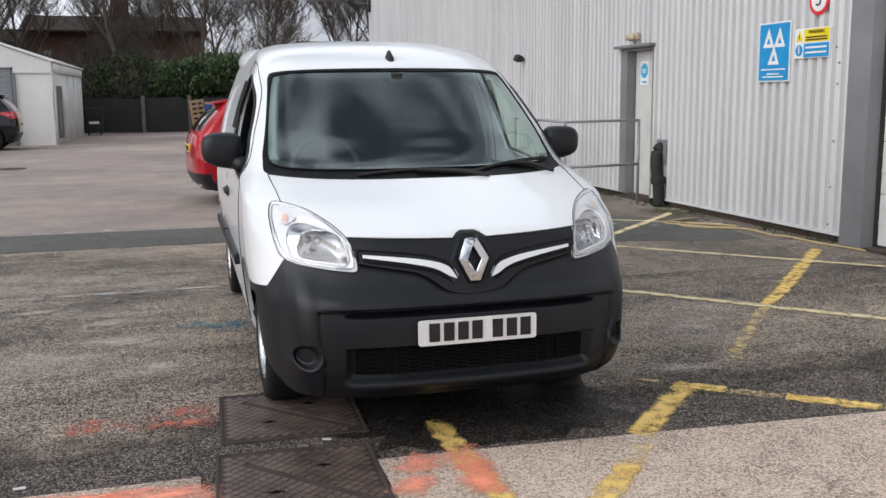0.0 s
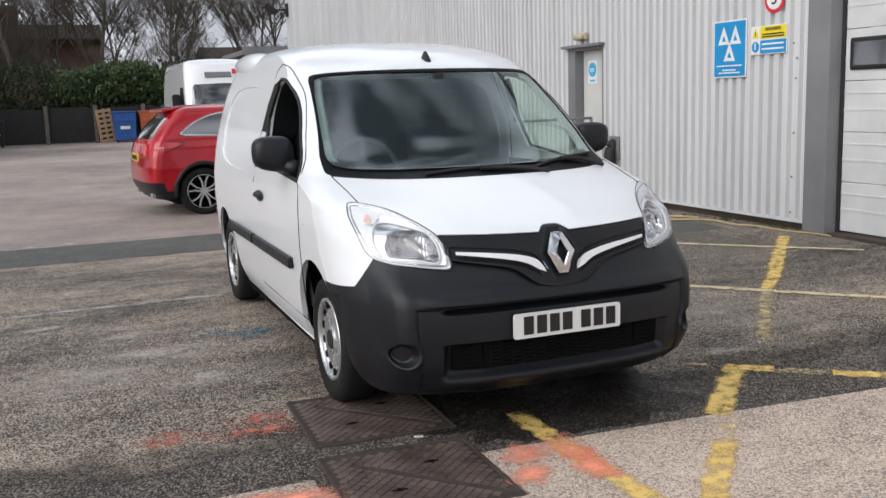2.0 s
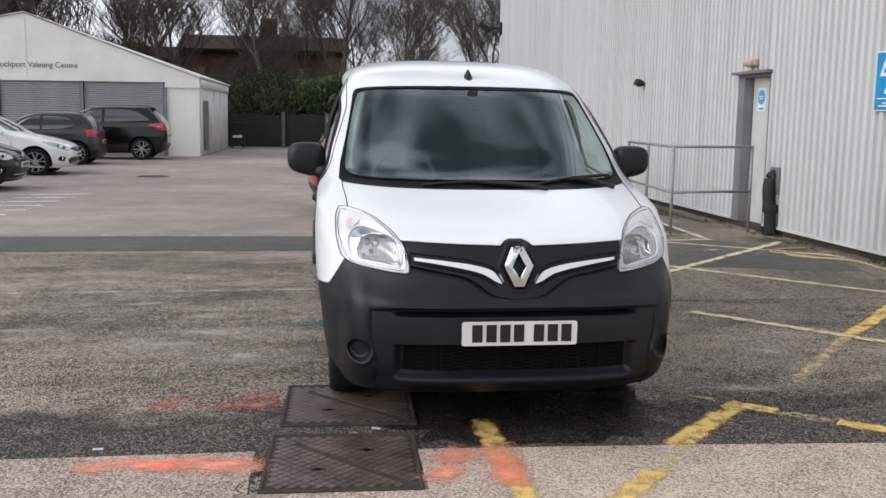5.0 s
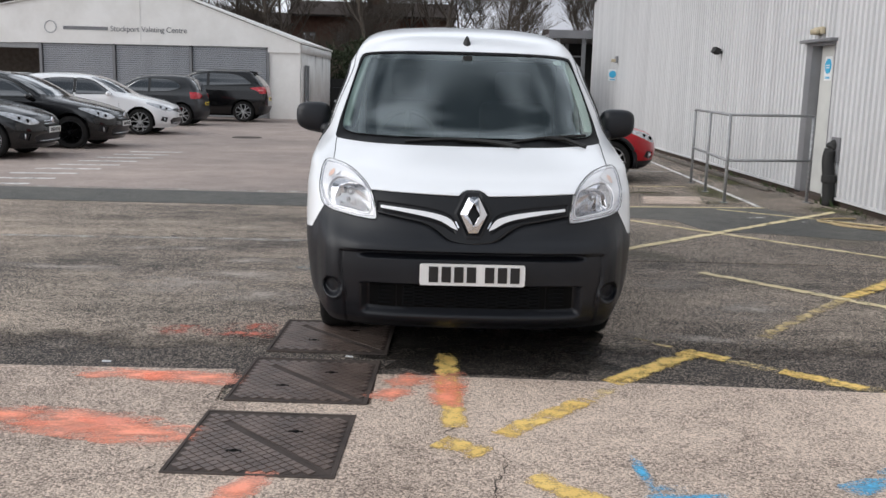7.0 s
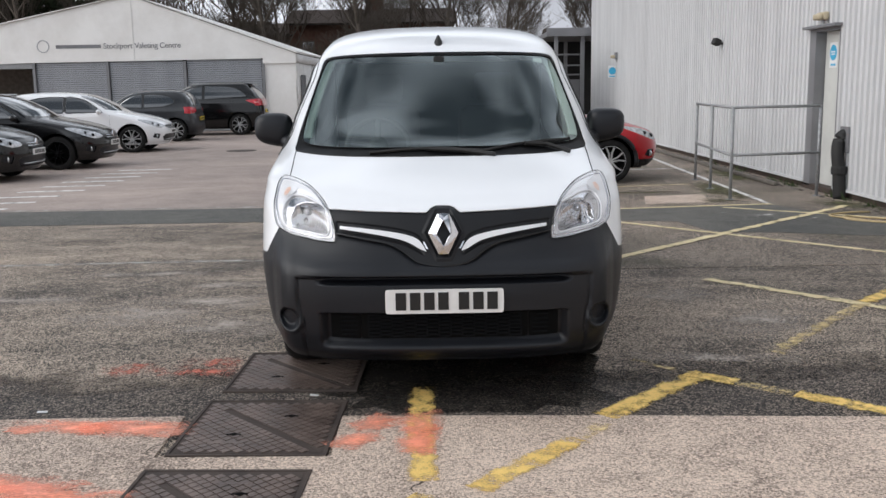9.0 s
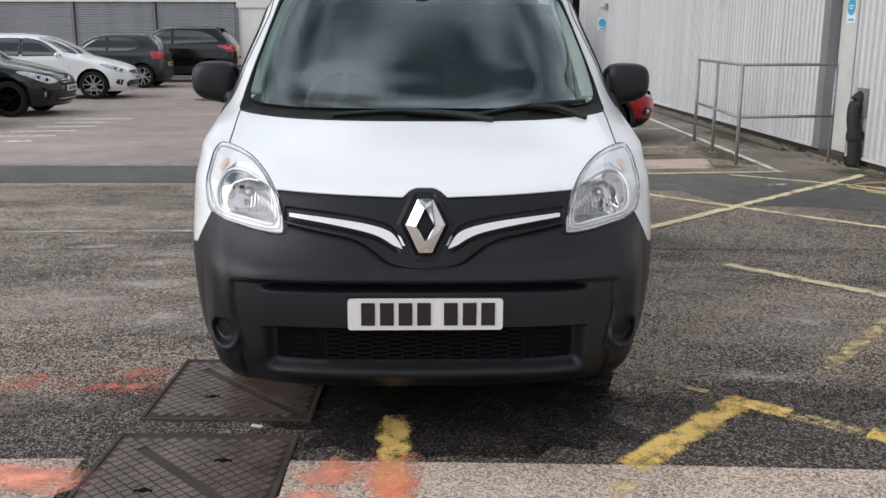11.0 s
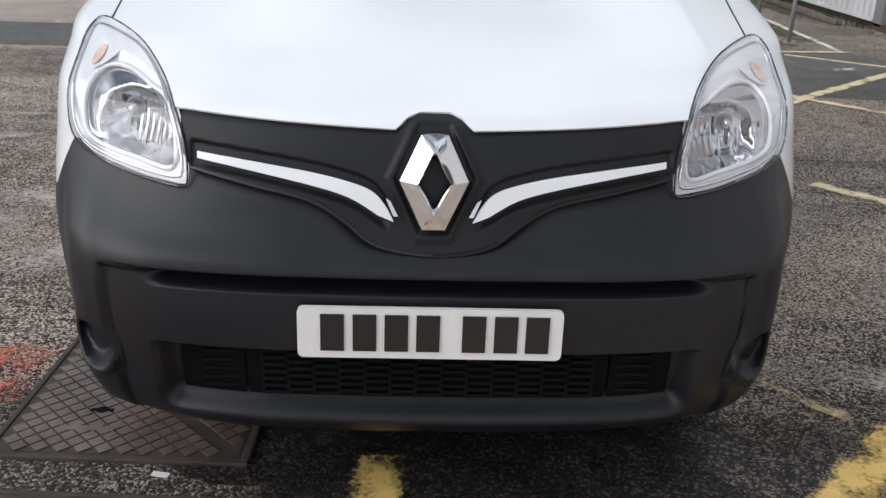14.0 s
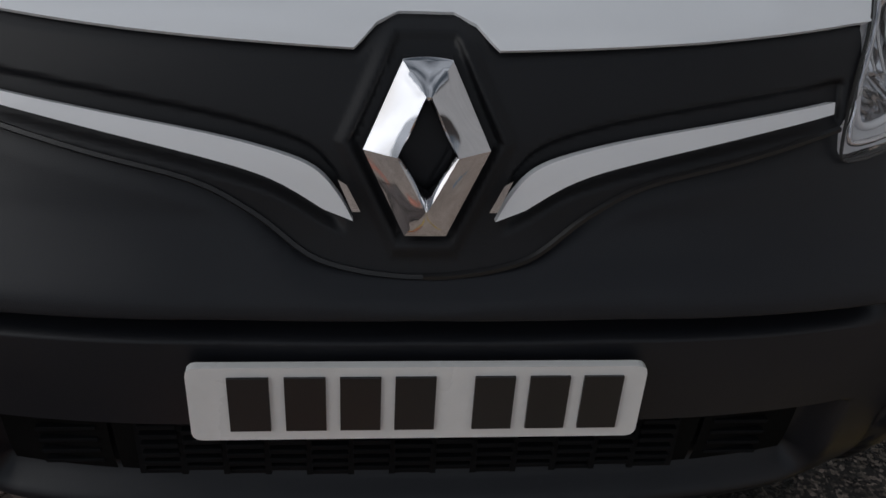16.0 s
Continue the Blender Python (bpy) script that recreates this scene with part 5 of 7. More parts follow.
line("white_line", (-8, 7.44), (-1.0, 7.55), .12, worn_paint("scraped_pale_edge", (.5, .46, .43), (.4, .37, .34), .5, 4.0), "pale scraped edge of the yard surface", .007, "ground mark", .05)
for k in range(9):
    y = 7.6 + .72 * k
    line("white_line", (-6.35 + .06 * k, y), (-5.4 + .06 * k, y + .12), .15, M_WHITELINE, W, .007)

rng = random.Random(5)
# ragged dark sheet on the asphalt, painting the shade under the van's nose
slab("nose_shade_patch", blot(random.Random(3), .12, .6, .7, .58, 0, 40), .001, .0045, M_NOSESHADE, "dark sheet painting the shade under the van's nose")
def spray(name, spots, material, label, z=.012):
    """Ragged patches, each one a fan whose map runs from the middle to the rim."""
    for cx, cy, hx, hy, turn in spots:
        bm = bmesh.new()
        spread = bm.loops.layers.uv.new("spread")
        mid = bm.verts.new((cx, cy, z))
        rim = [bm.verts.new((x, y, z)) for x, y in blot(rng, cx, cy, hx, hy, turn)]
        for i in range(len(rim)):
            f = bm.faces.new((mid, rim[i], rim[(i + 1) % len(rim)]))
            for lp in f.loops:
                lp[spread].uv = (0, 0) if lp.vert is mid else (-1, 0)
        z += .0004
        part(name, bm, material, None, label, category="paint mark")


spray("orange_spray", [(-.11, -.2, .1, .2, 2), (-.12, -.4, .09, .18, -3)], M_ORANGE, "orange spray over the yellow line", .0135)
spray("orange_spray", [(-.3, -.16, .12, .1, 50), (-.38, -.36, .13, .09, 30)], M_ORANGE, "orange spray mark on concrete")
spray("orange_spray", [(-1.6, -.15, .32, .09, -2), (-1.3, -.19, .26, .1, -4)], M_ORANGE, "orange spray stripe on concrete")
spray("orange_spray", [(-1.66, -.8, .34, .16, -8), (-1.4, -.9, .3, .14, -10), (-1.97, -.74, .2, .12, 0)], M_ORANGE, "orange spray blotch on concrete")
spray("orange_spray", [(-.87, -1.42, .075, .2, -25)], M_ORANGE, "orange spray stroke on concrete")
spray("faded_spray", [(-1.62, .7, .17, .11, 5), (-1.2, .79, .24, .1, -3), (-1.2, .64, .27, .08, -2)], M_ORANGE_FAINT, "faded red spray letters on asphalt", .0065)
spray("blue_spray", [(.6, -1.22, .025, .15, 4), (.72, -1.42, .17, .03, 0), (.66, -1.36, .08, .04, 0)], M_BLUE, "blue spray mark on concrete")
spray("blue_spray", [(1.42, -1.3, .12, .06, 20), (1.56, -1.18, .05, .05, 20)], M_BLUE, "blue spray mark on concrete")
spray("faded_spray", [(-.88, 2.5, .24, .17, 8), (-1.12, 2.6, .16, .12, 0)], M_BLUE_FAINT, "faded blue spray on asphalt", .0075)
spray("pale_scuff", [(-1.95, 1.95, .6, .42, -6), (-1.25, 1.62, .5, .3, 8), (-1.5, 2.25, .5, .26, 0)], M_SCUFF, "pale scuffed patch worn into the asphalt", .0045)
spray("pale_scuff", [(-3.0, 2.42, .85, .13, -7), (-1.5, 2.85, .5, .12, 4), (-2.3, 3.3, .7, .1, 2)], M_SCUFF, "pale scraped streaks on the asphalt", .0045)
spray("pale_scuff", [(1.35, .74, .5, .1, -8), (1.62, 2.25, .35, .22, 40), (1.95, 1.5, .5, .3, 45)], M_SCUFF, "pale scuffed patch in a parking bay", .0045)
spray("wear_scrape", [(3.6, 6.1, .3, .12, 30), (3.95, 5.75, .18, .05, 50), (3.2, 6.3, .2, .04, 10)], worn_paint("scuffed_white", (.6, .58, .55), (.5, .48, .45), .55, 8.0, mist=.3), "scuffed white remains of paint", .01)

spray("moss_film", [(3.75, 8.6, .25, 1.0, 4), (3.45, 7.45, .25, .2, 0), (4.7, 6.9, .25, .4, 10), (4.55, 10.5, .2, 1.2, 2), (2.6, 8.4, .6, .12, 4)], M_MOSS, "green moss film on the damp asphalt", .0085)


def crack(pts, w, seed):
    """A wandering dirt-filled crack in the concrete."""
    r = random.Random(seed)
    pts = spline(pts, 9)
    bm = bmesh.new()
    le, ri = [], []
    for x, y in pts:
        x, y = x + r.uniform(-.012, .012), y + r.uniform(-.012, .012)
        k = w * r.uniform(.3, 1.0)
        le.append(bm.verts.new((x - k, y + k * .4, .0105)))
        ri.append(bm.verts.new((x + k, y - k * .4, .0105)))
    for i in range(len(pts) - 1):
        bm.faces.new((le[i], ri[i], ri[i + 1], le[i + 1]))
    return part("crack", bm, M_CRACK, None, "wandering dirt-filled crack in the concrete", category="crack")


crack([(-1.95, -1.55), (-1.6, -1.42), (-1.3, -1.3), (-1.18, -1.2)], .0028, 1)
crack([(-.13, -.62), (-.1, -.75), (-.12, -.9), (.1, -1.1), (.05, -1.3), (.02, -1.6)], .003, 2)
crack([(-1.16, -.52), (-1.2, -.42), (-1.1, -.2), (-1.16, -.05)], .003, 3)
litter = part("litter", box(bmesh.new(), -.022, .022, -.009, .009, 0, .004, m=pose(-1.83, .07, .003, 0, 4, 12)), M_SIGNWHITE, None, "scrap of white litter on the asphalt", category="litter")
litter = part("litter", box(bmesh.new(), -.02, .02, -.008, .008, 0, .004, m=pose(-.62, .24, .003, 0, 4, -8)), M_SIGNWHITE, None, "scrap of white litter on the asphalt", category="litter")
_rg = random.Random(8)
bm = bmesh.new()
for k in range(46):
    x, y = _rg.uniform(4.72, 4.95), _rg.uniform(4.3, 15.5)
    s_ = _rg.uniform(.01, .03)
    box(bm, -s_, s_, -s_ * .7, s_ * .7, 0, s_ * .7, m=pose(x, y, .004, _rg.uniform(-20, 20), _rg.uniform(-20, 20), _rg.uniform(0, 180)))
part("rubble", bm, M_POST, None, "scattered pale grit and rubble at the wall foot", kind="stuff", category="rubble")
bm = bmesh.new()
for k in range(220):
    y = _rg.choice((4.2, 5.0, 6.6, 7.3, 7.55, 8.95, 9.6, 11.2, 12.6)) + _rg.gauss(0, .14)
    x = 4.93 + _rg.uniform(-.06, .04)
    h, a = _rg.uniform(.03, .12), _rg.uniform(0, 6.28)
    dx, dy, w = h * .6 * math.cos(a), h * .6 * math.sin(a), .006
    bm.faces.new([bm.verts.new(p) for p in ((x - w, y, .003), (x + w, y, .003), (x + dx, y + dy, h))])
part("weeds", bm, M_LEAF, None, "tufts of weeds along the wall foot", kind="stuff", category="weeds")

# cast iron covers in a row, the last one half under the wheel
def cover(x0, y0, skew):
    th = thing("duct_cover", "worn cast iron duct cover with diagonal joint", "manhole cover", "duct covers", pose(x0 - .014, y0, 0, 0, 0, skew))
    w, h = .6, .62
    bm = bmesh.new()
    for a in ((-.022, w + .022, -.022, -.006), (-.022, w + .022, h + .006, h + .022), (-.022, -.006, -.006, h + .006), (w + .006, w + .022, -.006, h + .006)):
        box(bm, a[0], a[1], a[2], a[3], -.05, .013, .003)
    box(bm, -.01, w + .01, -.01, h + .01, -.045, .0088)
    part("cover_frame", bm, M_GAP, th)
    for tri in ([(.0, .0), (w, 0), (.0, h)], [(w, .009), (w, h), (.009, h)]):
        tri = [(x * .985 + .004, y * .985 + .004) for x, y in tri]
        leaf = part("cover_leaf", prism(bmesh.new(), tri, -.04, .01), M_GAP, th)
        bm = bmesh.new()
        for i in range(-14, 36):
            for k in range(-20, 20):
                u, v = (i + .5) * .037, (k + .5) * .037
                px, py = (u + v) * .7071, (u - v) * .7071
                if all(inside((px + dx, py + dy), tri) for dx, dy in ((.0135, 0), (-.0135, 0), (0, .0135), (0, -.0135))):
                    box(bm, -.0158, .0158, -.0158, .0158, .0095, .0138, m=pose(px, py, 0, 0, 0, 45))
        part("tread", bm, M_IRON, leaf, "raised tread pattern")
    for x, y in ((.2, .2), (.4, .42)):
        bm = bmesh.new()
        lathe(bm, [(.016, .01), (.016, .0146)], pose(x, y, 0), 14)
        box(bm, x - .03, x + .03, y - .007, y + .007, .0115, .0142)
        part("key_hole", bm, M_DARK, th)
    for x, y, l in ((.12, .1, .14), (.3, .5, .12)):
        part("maker_bar", boxed(x, x + l, y, y + .022, .0115, .0142), M_IRON, th)
    return th


for x0, y0, sk in ((-1.03, .32, -2), (-1.085, -.47, -2.5), (-1.15, -1.27, -2.5)):
    cover(x0, y0, sk)
bm = bmesh.new()
lathe(bm, [(.36, .002), (.36, .012), (.3, .014), (.28, .011), (.01, .011)], pose(-4.65, 18.6, 0), 28)
part("manhole", bm, M_GAP, None, "round dark manhole cover set in the yard", category="manhole cover")

# ---- the clad industrial building ----
WX = 5.0
def clad(name, y0, y1, z0, z1, x=WX):
    """Trapezoidal steel cladding, ribs upright, with thickness."""
    bm = bmesh.new()
    prof, y = [], y0
    pitch = .145
    while y < y1 - 1e-6:
        for dy, dx in ((0, 0), (.07, 0), (.082, .046), (.133, .046)):
            if y + dy < y1:
                prof.append((x + dx, y + dy))
        y += pitch
    prof.append((x, y1))
    lo = [bm.verts.new((px, py, z0)) for px, py in prof]
    hi = [bm.verts.new((px, py, z1)) for px, py in prof]
    for i in range(len(prof) - 1):
        bm.faces.new((lo[i], hi[i], hi[i + 1], lo[i + 1]))
    ob = part(name, bm, M_CLAD, None, "pale grey ribbed steel cladding", kind="structure")
    return solid(ob, .012, -1)


DY0, DY1 = 7.78, 8.74
clad("wall_east_1", 3.95, DY0, .12, 7.2)
clad("wall_east_2", DY0, DY1, 2.1, 7.2)
clad("wall_east_3", DY1, 26.3, .12, 7.2)
part("wall_inner", boxed(5.16, 5.4, 3.6, DY0 - .02, 0, 7.2), M_PLINTH, None, "inner wall behind the cladding", kind="structure")
part("wall_inner_far", boxed(5.16, 5.4, DY1 + .02, 26.2, 0, 7.2), M_PLINTH, None, "inner wall behind the cladding", kind="structure")
part("wall_inner_top", boxed(5.17, 5.4, DY0 - .02, DY1 + .02, 2.12, 7.2), M_PLINTH, None, "inner wall over the door", kind="structure")
part("wall_end", boxed(5.02, 16, 26.31, 26.5, 0, 7.2), M_CLAD, None, "far gable wall of the clad building", kind="structure")
part("roof", boxed(4.9, 16, -8, 26.6, 7.2, 7.35), M_FLASH, None, "flat steel roof edge of the building", kind="structure")
part("plinth_near", boxed(5.05, 5.158, 3.95, DY0, 0, .2), M_PLINTH, None, "dirty brown masonry plinth", kind="structure")
part("plinth_far", boxed(5.05, 5.158, DY1, 26.3, 0, .2), M_PLINTH, None, "dirty brown masonry plinth", kind="structure")
part("drip_trim", boxed(4.985, 5.045, 3.95, DY0, .085, .118), M_CLAD, None, "steel drip trim under the cladding", kind="structure")
part("drip_trim_far", boxed(4.985, 5.045, DY1, 26.3, .085, .118), M_CLAD, None, "steel drip trim under the cladding", kind="structure")
# corner column and the sectional vehicle door
bm = bmesh.new()
prism(bm, [(4.955, 3.94), (4.955, 3.9), (4.97, 3.66), (5.12, 3.62), (5.12, 3.96), (5.0, 3.96)], .02, 7.2)
part("corner_column", bm, M_FLASH, None, "grey steel corner flashing", kind="structure")
part("door_head", boxed(5.05, 5.4, -4.2, 3.62, 4.4, 7.2), M_CLAD, None, "clad wall over the vehicle door", kind="structure")
part("door_threshold", boxed(4.95, 5.3, -1.2, 3.6, 0, .035), M_PLINTH, None, "red-brown door threshold", kind="structure")
part("wall_near", boxed(5.05, 5.3, -8, -.9, 0, 4.4), M_CLAD, None, "clad wall past the vehicle door", kind="structure")
vd = thing("sectional_door", "white sectional vehicle door with small windows, closed", "door")
for k in range(9):
    z = .05 + .485 * k
    pan = part("door_panel", boxed(5.1, 5.15, -.9, 3.6, z, z + .48, .006), M_DOORPANEL, vd)
    part("panel_rib", boxed(5.094, 5.102, -.9, 3.6, z + .2, z + .225, .002), M_DOORPANEL, pan)
    part("panel_rib", boxed(5.094, 5.102, -.9, 3.6, z + .36, z + .375, .002), M_DOORPANEL, pan)
    if k == 3:
        for y in (2.86, 1.9, .94, -.02):
            part("window_frame", boxed(5.08, 5.105, y - .02, y + .66, z + .1, z + .4, .02), M_RUBBER, pan)
            part("window_pane", boxed(5.075, 5.082, y + .03, y + .61, z + .14, z + .36, .002), M_CARGL, pan)
part("door_seal", boxed(5.08, 5.12, 3.585, 3.625, .03, 4.4), M_RUBBER, None, "black rubber door seal", kind="structure")
# fire exit, recessed
ex = thing("fire_exit_door", "pale grey steel fire exit door with blue sign, closed", "door")
leaf = part("door_leaf", boxed(5.13, 5.17, DY0 + .04, DY1 - .22, .08, 2.06, .004), M_DOORCREAM, ex)
part("door_jamb", boxed(5.0, 5.17, DY1 - .2, DY1, .05, 2.1), M_FLASH, ex)
part("door_jamb", boxed(5.0, 5.17, DY0, DY0 + .035, .05, 2.1), M_FLASH, ex)
part("lintel", boxed(4.9, 5.1, DY0 - .04, DY1 + .04, 2.1, 2.14, .006), M_FLASH, ex)
part("frame_head", boxed(5.0, 5.17, DY0 + .036, DY1 - .201, 2.062, 2.1), M_FLASH, ex)
part("door_step", boxed(5.0, 5.2, DY0, DY1, 0, .075), M_PLINTH, ex)


def disc_sign(x, y, z, r, parent, face, edge=None):
    bm = bmesh.new()
    lathe(bm, [(r, 0), (r, .004)], pose(x, y, z) @ pose(0, 0, 0, 0, -90, 0), 28)
    return part("sign_disc", bm, face, parent)


def wall_text(txt, size, x, y, z, m, parent, spacing=1.0):
    return lettering(txt, size, m, parent, pose(x, y, z, 90, 0, -90), spacing=spacing)


sg = thing("door_sign", "small square blue and white mandatory sign on the exit door", "sign")
part("sign_board", boxed(5.126, 5.13, 8.155, 8.385, 1.6, 1.92), M_SIGNWHITE, sg)
disc_sign(5.125, 8.27, 1.79, .1, sg, M_SIGNLIGHT)
for y0, y1, z in ((8.21, 8.33, 1.8), (8.22, 8.32, 1.77)):
    part("text_bar", boxed(5.118, 5.1215, y0, y1, z - .008, z + .008), M_SIGNWHITE, sg)
part("text_bar", boxed(5.1235, 5.1265, 8.2, 8.34, 1.625, 1.65), M_SIGNLIGHT, sg)
sg = thing("far_door_sign", "small square blue and white sign far along the wall", "sign")
part("sign_board", boxed(4.76, 4.99, 22.1, 22.115, 1.62, 1.94), M_SIGNWHITE, sg)
part("sign_disc", lathe(bmesh.new(), [(.1, 0), (.1, .006)], pose(4.875, 22.098, 1.8, 90, 0, 0), 24), M_SIGNLIGHT, sg)
part("text_bar", boxed(4.8, 4.95, 22.094, 22.1, 1.64, 1.67), M_SIGNLIGHT, sg)
fl2 = thing("far_bulkhead_lamp", "small weathered lamp on the wall above a sign", "lamp")
part("lamp_base", boxed(4.93, 5.0, 22.0, 22.2, 2.12, 2.3, .02), M_FLASH, fl2)
part("lamp_cover", boxed(4.82, 4.94, 22.02, 22.18, 2.14, 2.22, .02), M_BEIGE, fl2)
bk = thing("bulkhead_lamp", "aged beige bulkhead lamp over the fire exit", "lamp")
part("lamp_base", boxed(4.93, 5.0, 8.15, 8.42, 2.2, 2.3, .02), M_BEIGE, bk)
part("lamp_cover", boxed(4.875, 4.935, 8.17, 8.4, 2.2, 2.28, .025), M_BEIGE, bk, smooth=True)
sp = thing("wall_camera", "small black wall-mounted floodlight", "lamp")
part("bracket", boxed(4.93, 5.0, 12.57, 12.62, 2.08, 2.13), M_RUBBER, sp)
part("lamp_body", box(bmesh.new(), -.06, .06, -.075, .075, -.055, .055, .015, pose(4.89, 12.6, 2.13, 0, 25, 10)), M_RUBBER, sp)
fl = thing("corner_floodlight", "black floodlight on a bracket at the building corner", "lamp")
part("bracket", boxed(4.55, 5.0, 26.1, 26.16, 4.28, 4.33), M_RUBBER, fl)
part("bracket_plate", boxed(4.95, 4.99, 26.0, 26.25, 4.1, 4.5), M_RUBBER, fl)
part("lamp_body", box(bmesh.new(), -.22, .22, -.2, .2, -.06, .06, .02, pose(4.45, 26.1, 4.33, 0, 32, 0)), M_RUBBER, fl)
# vehicle testing sign: blue with three white outlined triangles
mot = thing("vehicle_testing_sign", "blue sign with three white triangles on the cladding", "sign")
part("sign_board", boxed(4.982, 4.995, 4.87, 5.41, 1.585, 2.205, .003), M_SIGNWHITE, mot)
part("sign_face", boxed(4.978, 4.983, 4.885, 5.395, 1.6, 2.19), M_SIGNBLUE, mot)
for cy, cz in ((5.235, 2.03), (5.045, 2.03), (5.14, 1.85)):
    bm = bmesh.new()
    o = [(0, .115), (-.095, -.085), (.095, -.085)]
    i_ = [(0, .02), (-.036, -.048), (.036, -.048)]
    vo = [bm.verts.new((4.9765, cy + a, cz + b)) for a, b in o]
    vi = [bm.verts.new((4.9765, cy + a, cz + b)) for a, b in i_]
    for k in range(3):
        bm.faces.new((vo[k], vo[(k + 1) % 3], vi[(k + 1) % 3], vi[k]))
    solid(part("triangle", bm, M_SIGNWHITE, mot), .003, 0)
for y0, y1, z in ((4.93, 5.35, 1.715), (5.03, 5.25, 1.668), (4.96, 5.32, 1.638)):
    part("text_bar", boxed(4.975, 4.978, y0, y1, z - .007, z + .007), M_SIGNWHITE, mot)
ws = thing("warning_sign", "yellow and blue safety warning sign on the cladding", "sign")
part("sign_board", boxed(4.984, 4.995, 4.26, 4.8, 1.81, 2.105, .003), M_SIGNWHITE, ws)
part("yellow_panel", boxed(4.98, 4.985, 4.27, 4.65, 1.97, 2.095), M_SIGNYEL, ws)
part("blue_panel", boxed(4.98, 4.985, 4.27, 4.65, 1.82, 1.955), M_SIGNBLUE, ws)
bm = bmesh.new()
prism(bm, [(-.055, -.045), (.055, -.045), (0, .055)], 0, .004, pose(4.984, 4.725, 2.03) @ pose(0, 0, 0, 90, 0, -90))
part("warning_triangle", bm, M_SIGNYEL, ws)
part("warning_mark", boxed(4.977, 4.98, 4.72, 4.73, 2.0, 2.05), M_INK, ws)
disc_sign(4.983, 4.725, 1.89, .055, ws, M_SIGNBLUE)
part("mark_bar", boxed(4.976, 4.979, 4.716, 4.734, 1.86, 1.93), M_SIGNWHITE, ws)
wall_text("WARNING", .05, 4.978, 4.46, 2.065, M_INK, ws)
for z in (2.015, 1.99):
    part("text_bar", boxed(4.977, 4.98, 4.3, 4.62, z - .007, z + .007), M_INK, ws)
for z in (1.915, 1.865):
    part("text_bar", boxed(4.977, 4.98, 4.3, 4.62, z - .009, z + .009), M_SIGNWHITE, ws)
sl = thing("speed_limit_sign", "round red-rimmed speed limit sign on the cladding", "sign")
disc_sign(4.995, 4.46, 2.37, .15, sl, M_SIGNRED)
disc_sign(4.99, 4.46, 2.37, .112, sl, M_SIGNWHITE)
wall_text("5", .19, 4.984, 4.46, 2.37, M_INK, sl)
# bolts on the last sheet
for k, z in enumerate((1.75, 1.55, 1.0, .55, .18, 1.9)):
    bm = bmesh.new()
    lathe(bm, [(.012, 0), (.012, .006), (.006, .01)], pose(4.995, 4.12 + .01 * k, z) @ pose(0, 0, 0, 0, -90, 0), 8)
    part("cladding_bolt", bm, M_FLASH, None, "small dark fixing bolt in the cladding", category="bolt")
# flue pipe by the exit
pp = thing("waste_pipe", "black waste pipe rising along the plinth", "pipe")
bm = bmesh.new()
tube(bm, spline([(4.93, 7.42, 0), (4.92, 7.43, .3), (4.9, 7.47, .58), (4.94, 7.5, .74), (5.0, 7.5, .78)], 4), .075, 12)
part("pipe_run", bm, M_RUBBER, pp, smooth=True)
part("pipe_collar", lathe(bmesh.new(), [(.09, .3), (.095, .32), (.095, .38), (.09, .4)], pose(4.92, 7.435, 0), 14), M_RUBBER, pp)
part("wall_plate", boxed(4.975, 4.998, 7.36, 7.6, .56, .88), M_FLASH, pp)
# tubular handrail
hr = thing("handrail", "galvanised tubular handrail in front of the fire exit", "railing")
A, B, C, D_ = (3.87, 10.0), (3.73, 8.75), (3.61, 7.49), (4.78, 7.74)
for p in (A, B, C, D_):
    post = part("post", tube(bmesh.new(), [(p[0], p[1], 0), (p[0], p[1], 1.14)], .02, 10), M_GALV, hr, smooth=True)
    part("foot", lathe(bmesh.new(), [(.055, 0), (.055, .012)], pose(p[0], p[1], 0), 12), M_GALV, post)
for z in (1.13, .55):
    part("rail", tube(bmesh.new(), [(*A, z), (*C, z)], .018, 10), M_GALV, hr, smooth=True)
    part("rail", tube(bmesh.new(), [(*C, z), (*D_, z)], .018, 10), M_GALV, hr, smooth=True)
part("kerb_rail", boxed(4.66, 4.72, 8.9, 16, .01, .07, .015), M_POST, None, "low pale pipe lying along the wall", category="pipe")
# hose lying by the plinth
bm = bmesh.new()
tube(bm, [(x, y, .017 + .006 * math.sin(i * .5)) for i, (x, y) in enumerate(spline([(4.7, 6.1), (4.2, 5.95), (4.35, 5.5), (4.75, 5.35), (4.4, 5.8), (4.25, 5.6), (4.7, 5.1), (4.75, 4.6), (4.85, 4.1), (4.9, 3.5)], 9))], .011, 7)
part("hose", bm, M_HOSE, None, "dirty yellow hose lying in loops by the wall", True, category="hose")

# shelter beyond the far corner
sh = thing("loading_shelter", "open steel shelter with flat roof and mesh cage", "shelter")
part("shelter_roof", boxed(3.7, 9, 26.7, 31, 3.0, 3.16, .02), M_FLASH, sh)
part("fascia", boxed(3.62, 9, 26.64, 26.7, 2.98, 3.24), M_FLASH, sh)
for x in (3.95, 4.8):
    for y in (26.9, 30.8):
        part("shelter_post", boxed(x - .06, x + .06, y - .06, y + .06, 0, 3.0), M_FLASH, sh)
part("store_panel", boxed(4.0, 4.78, 27.3, 27.36, .05, 1.62), M_FLASH, sh, "grey store panel")
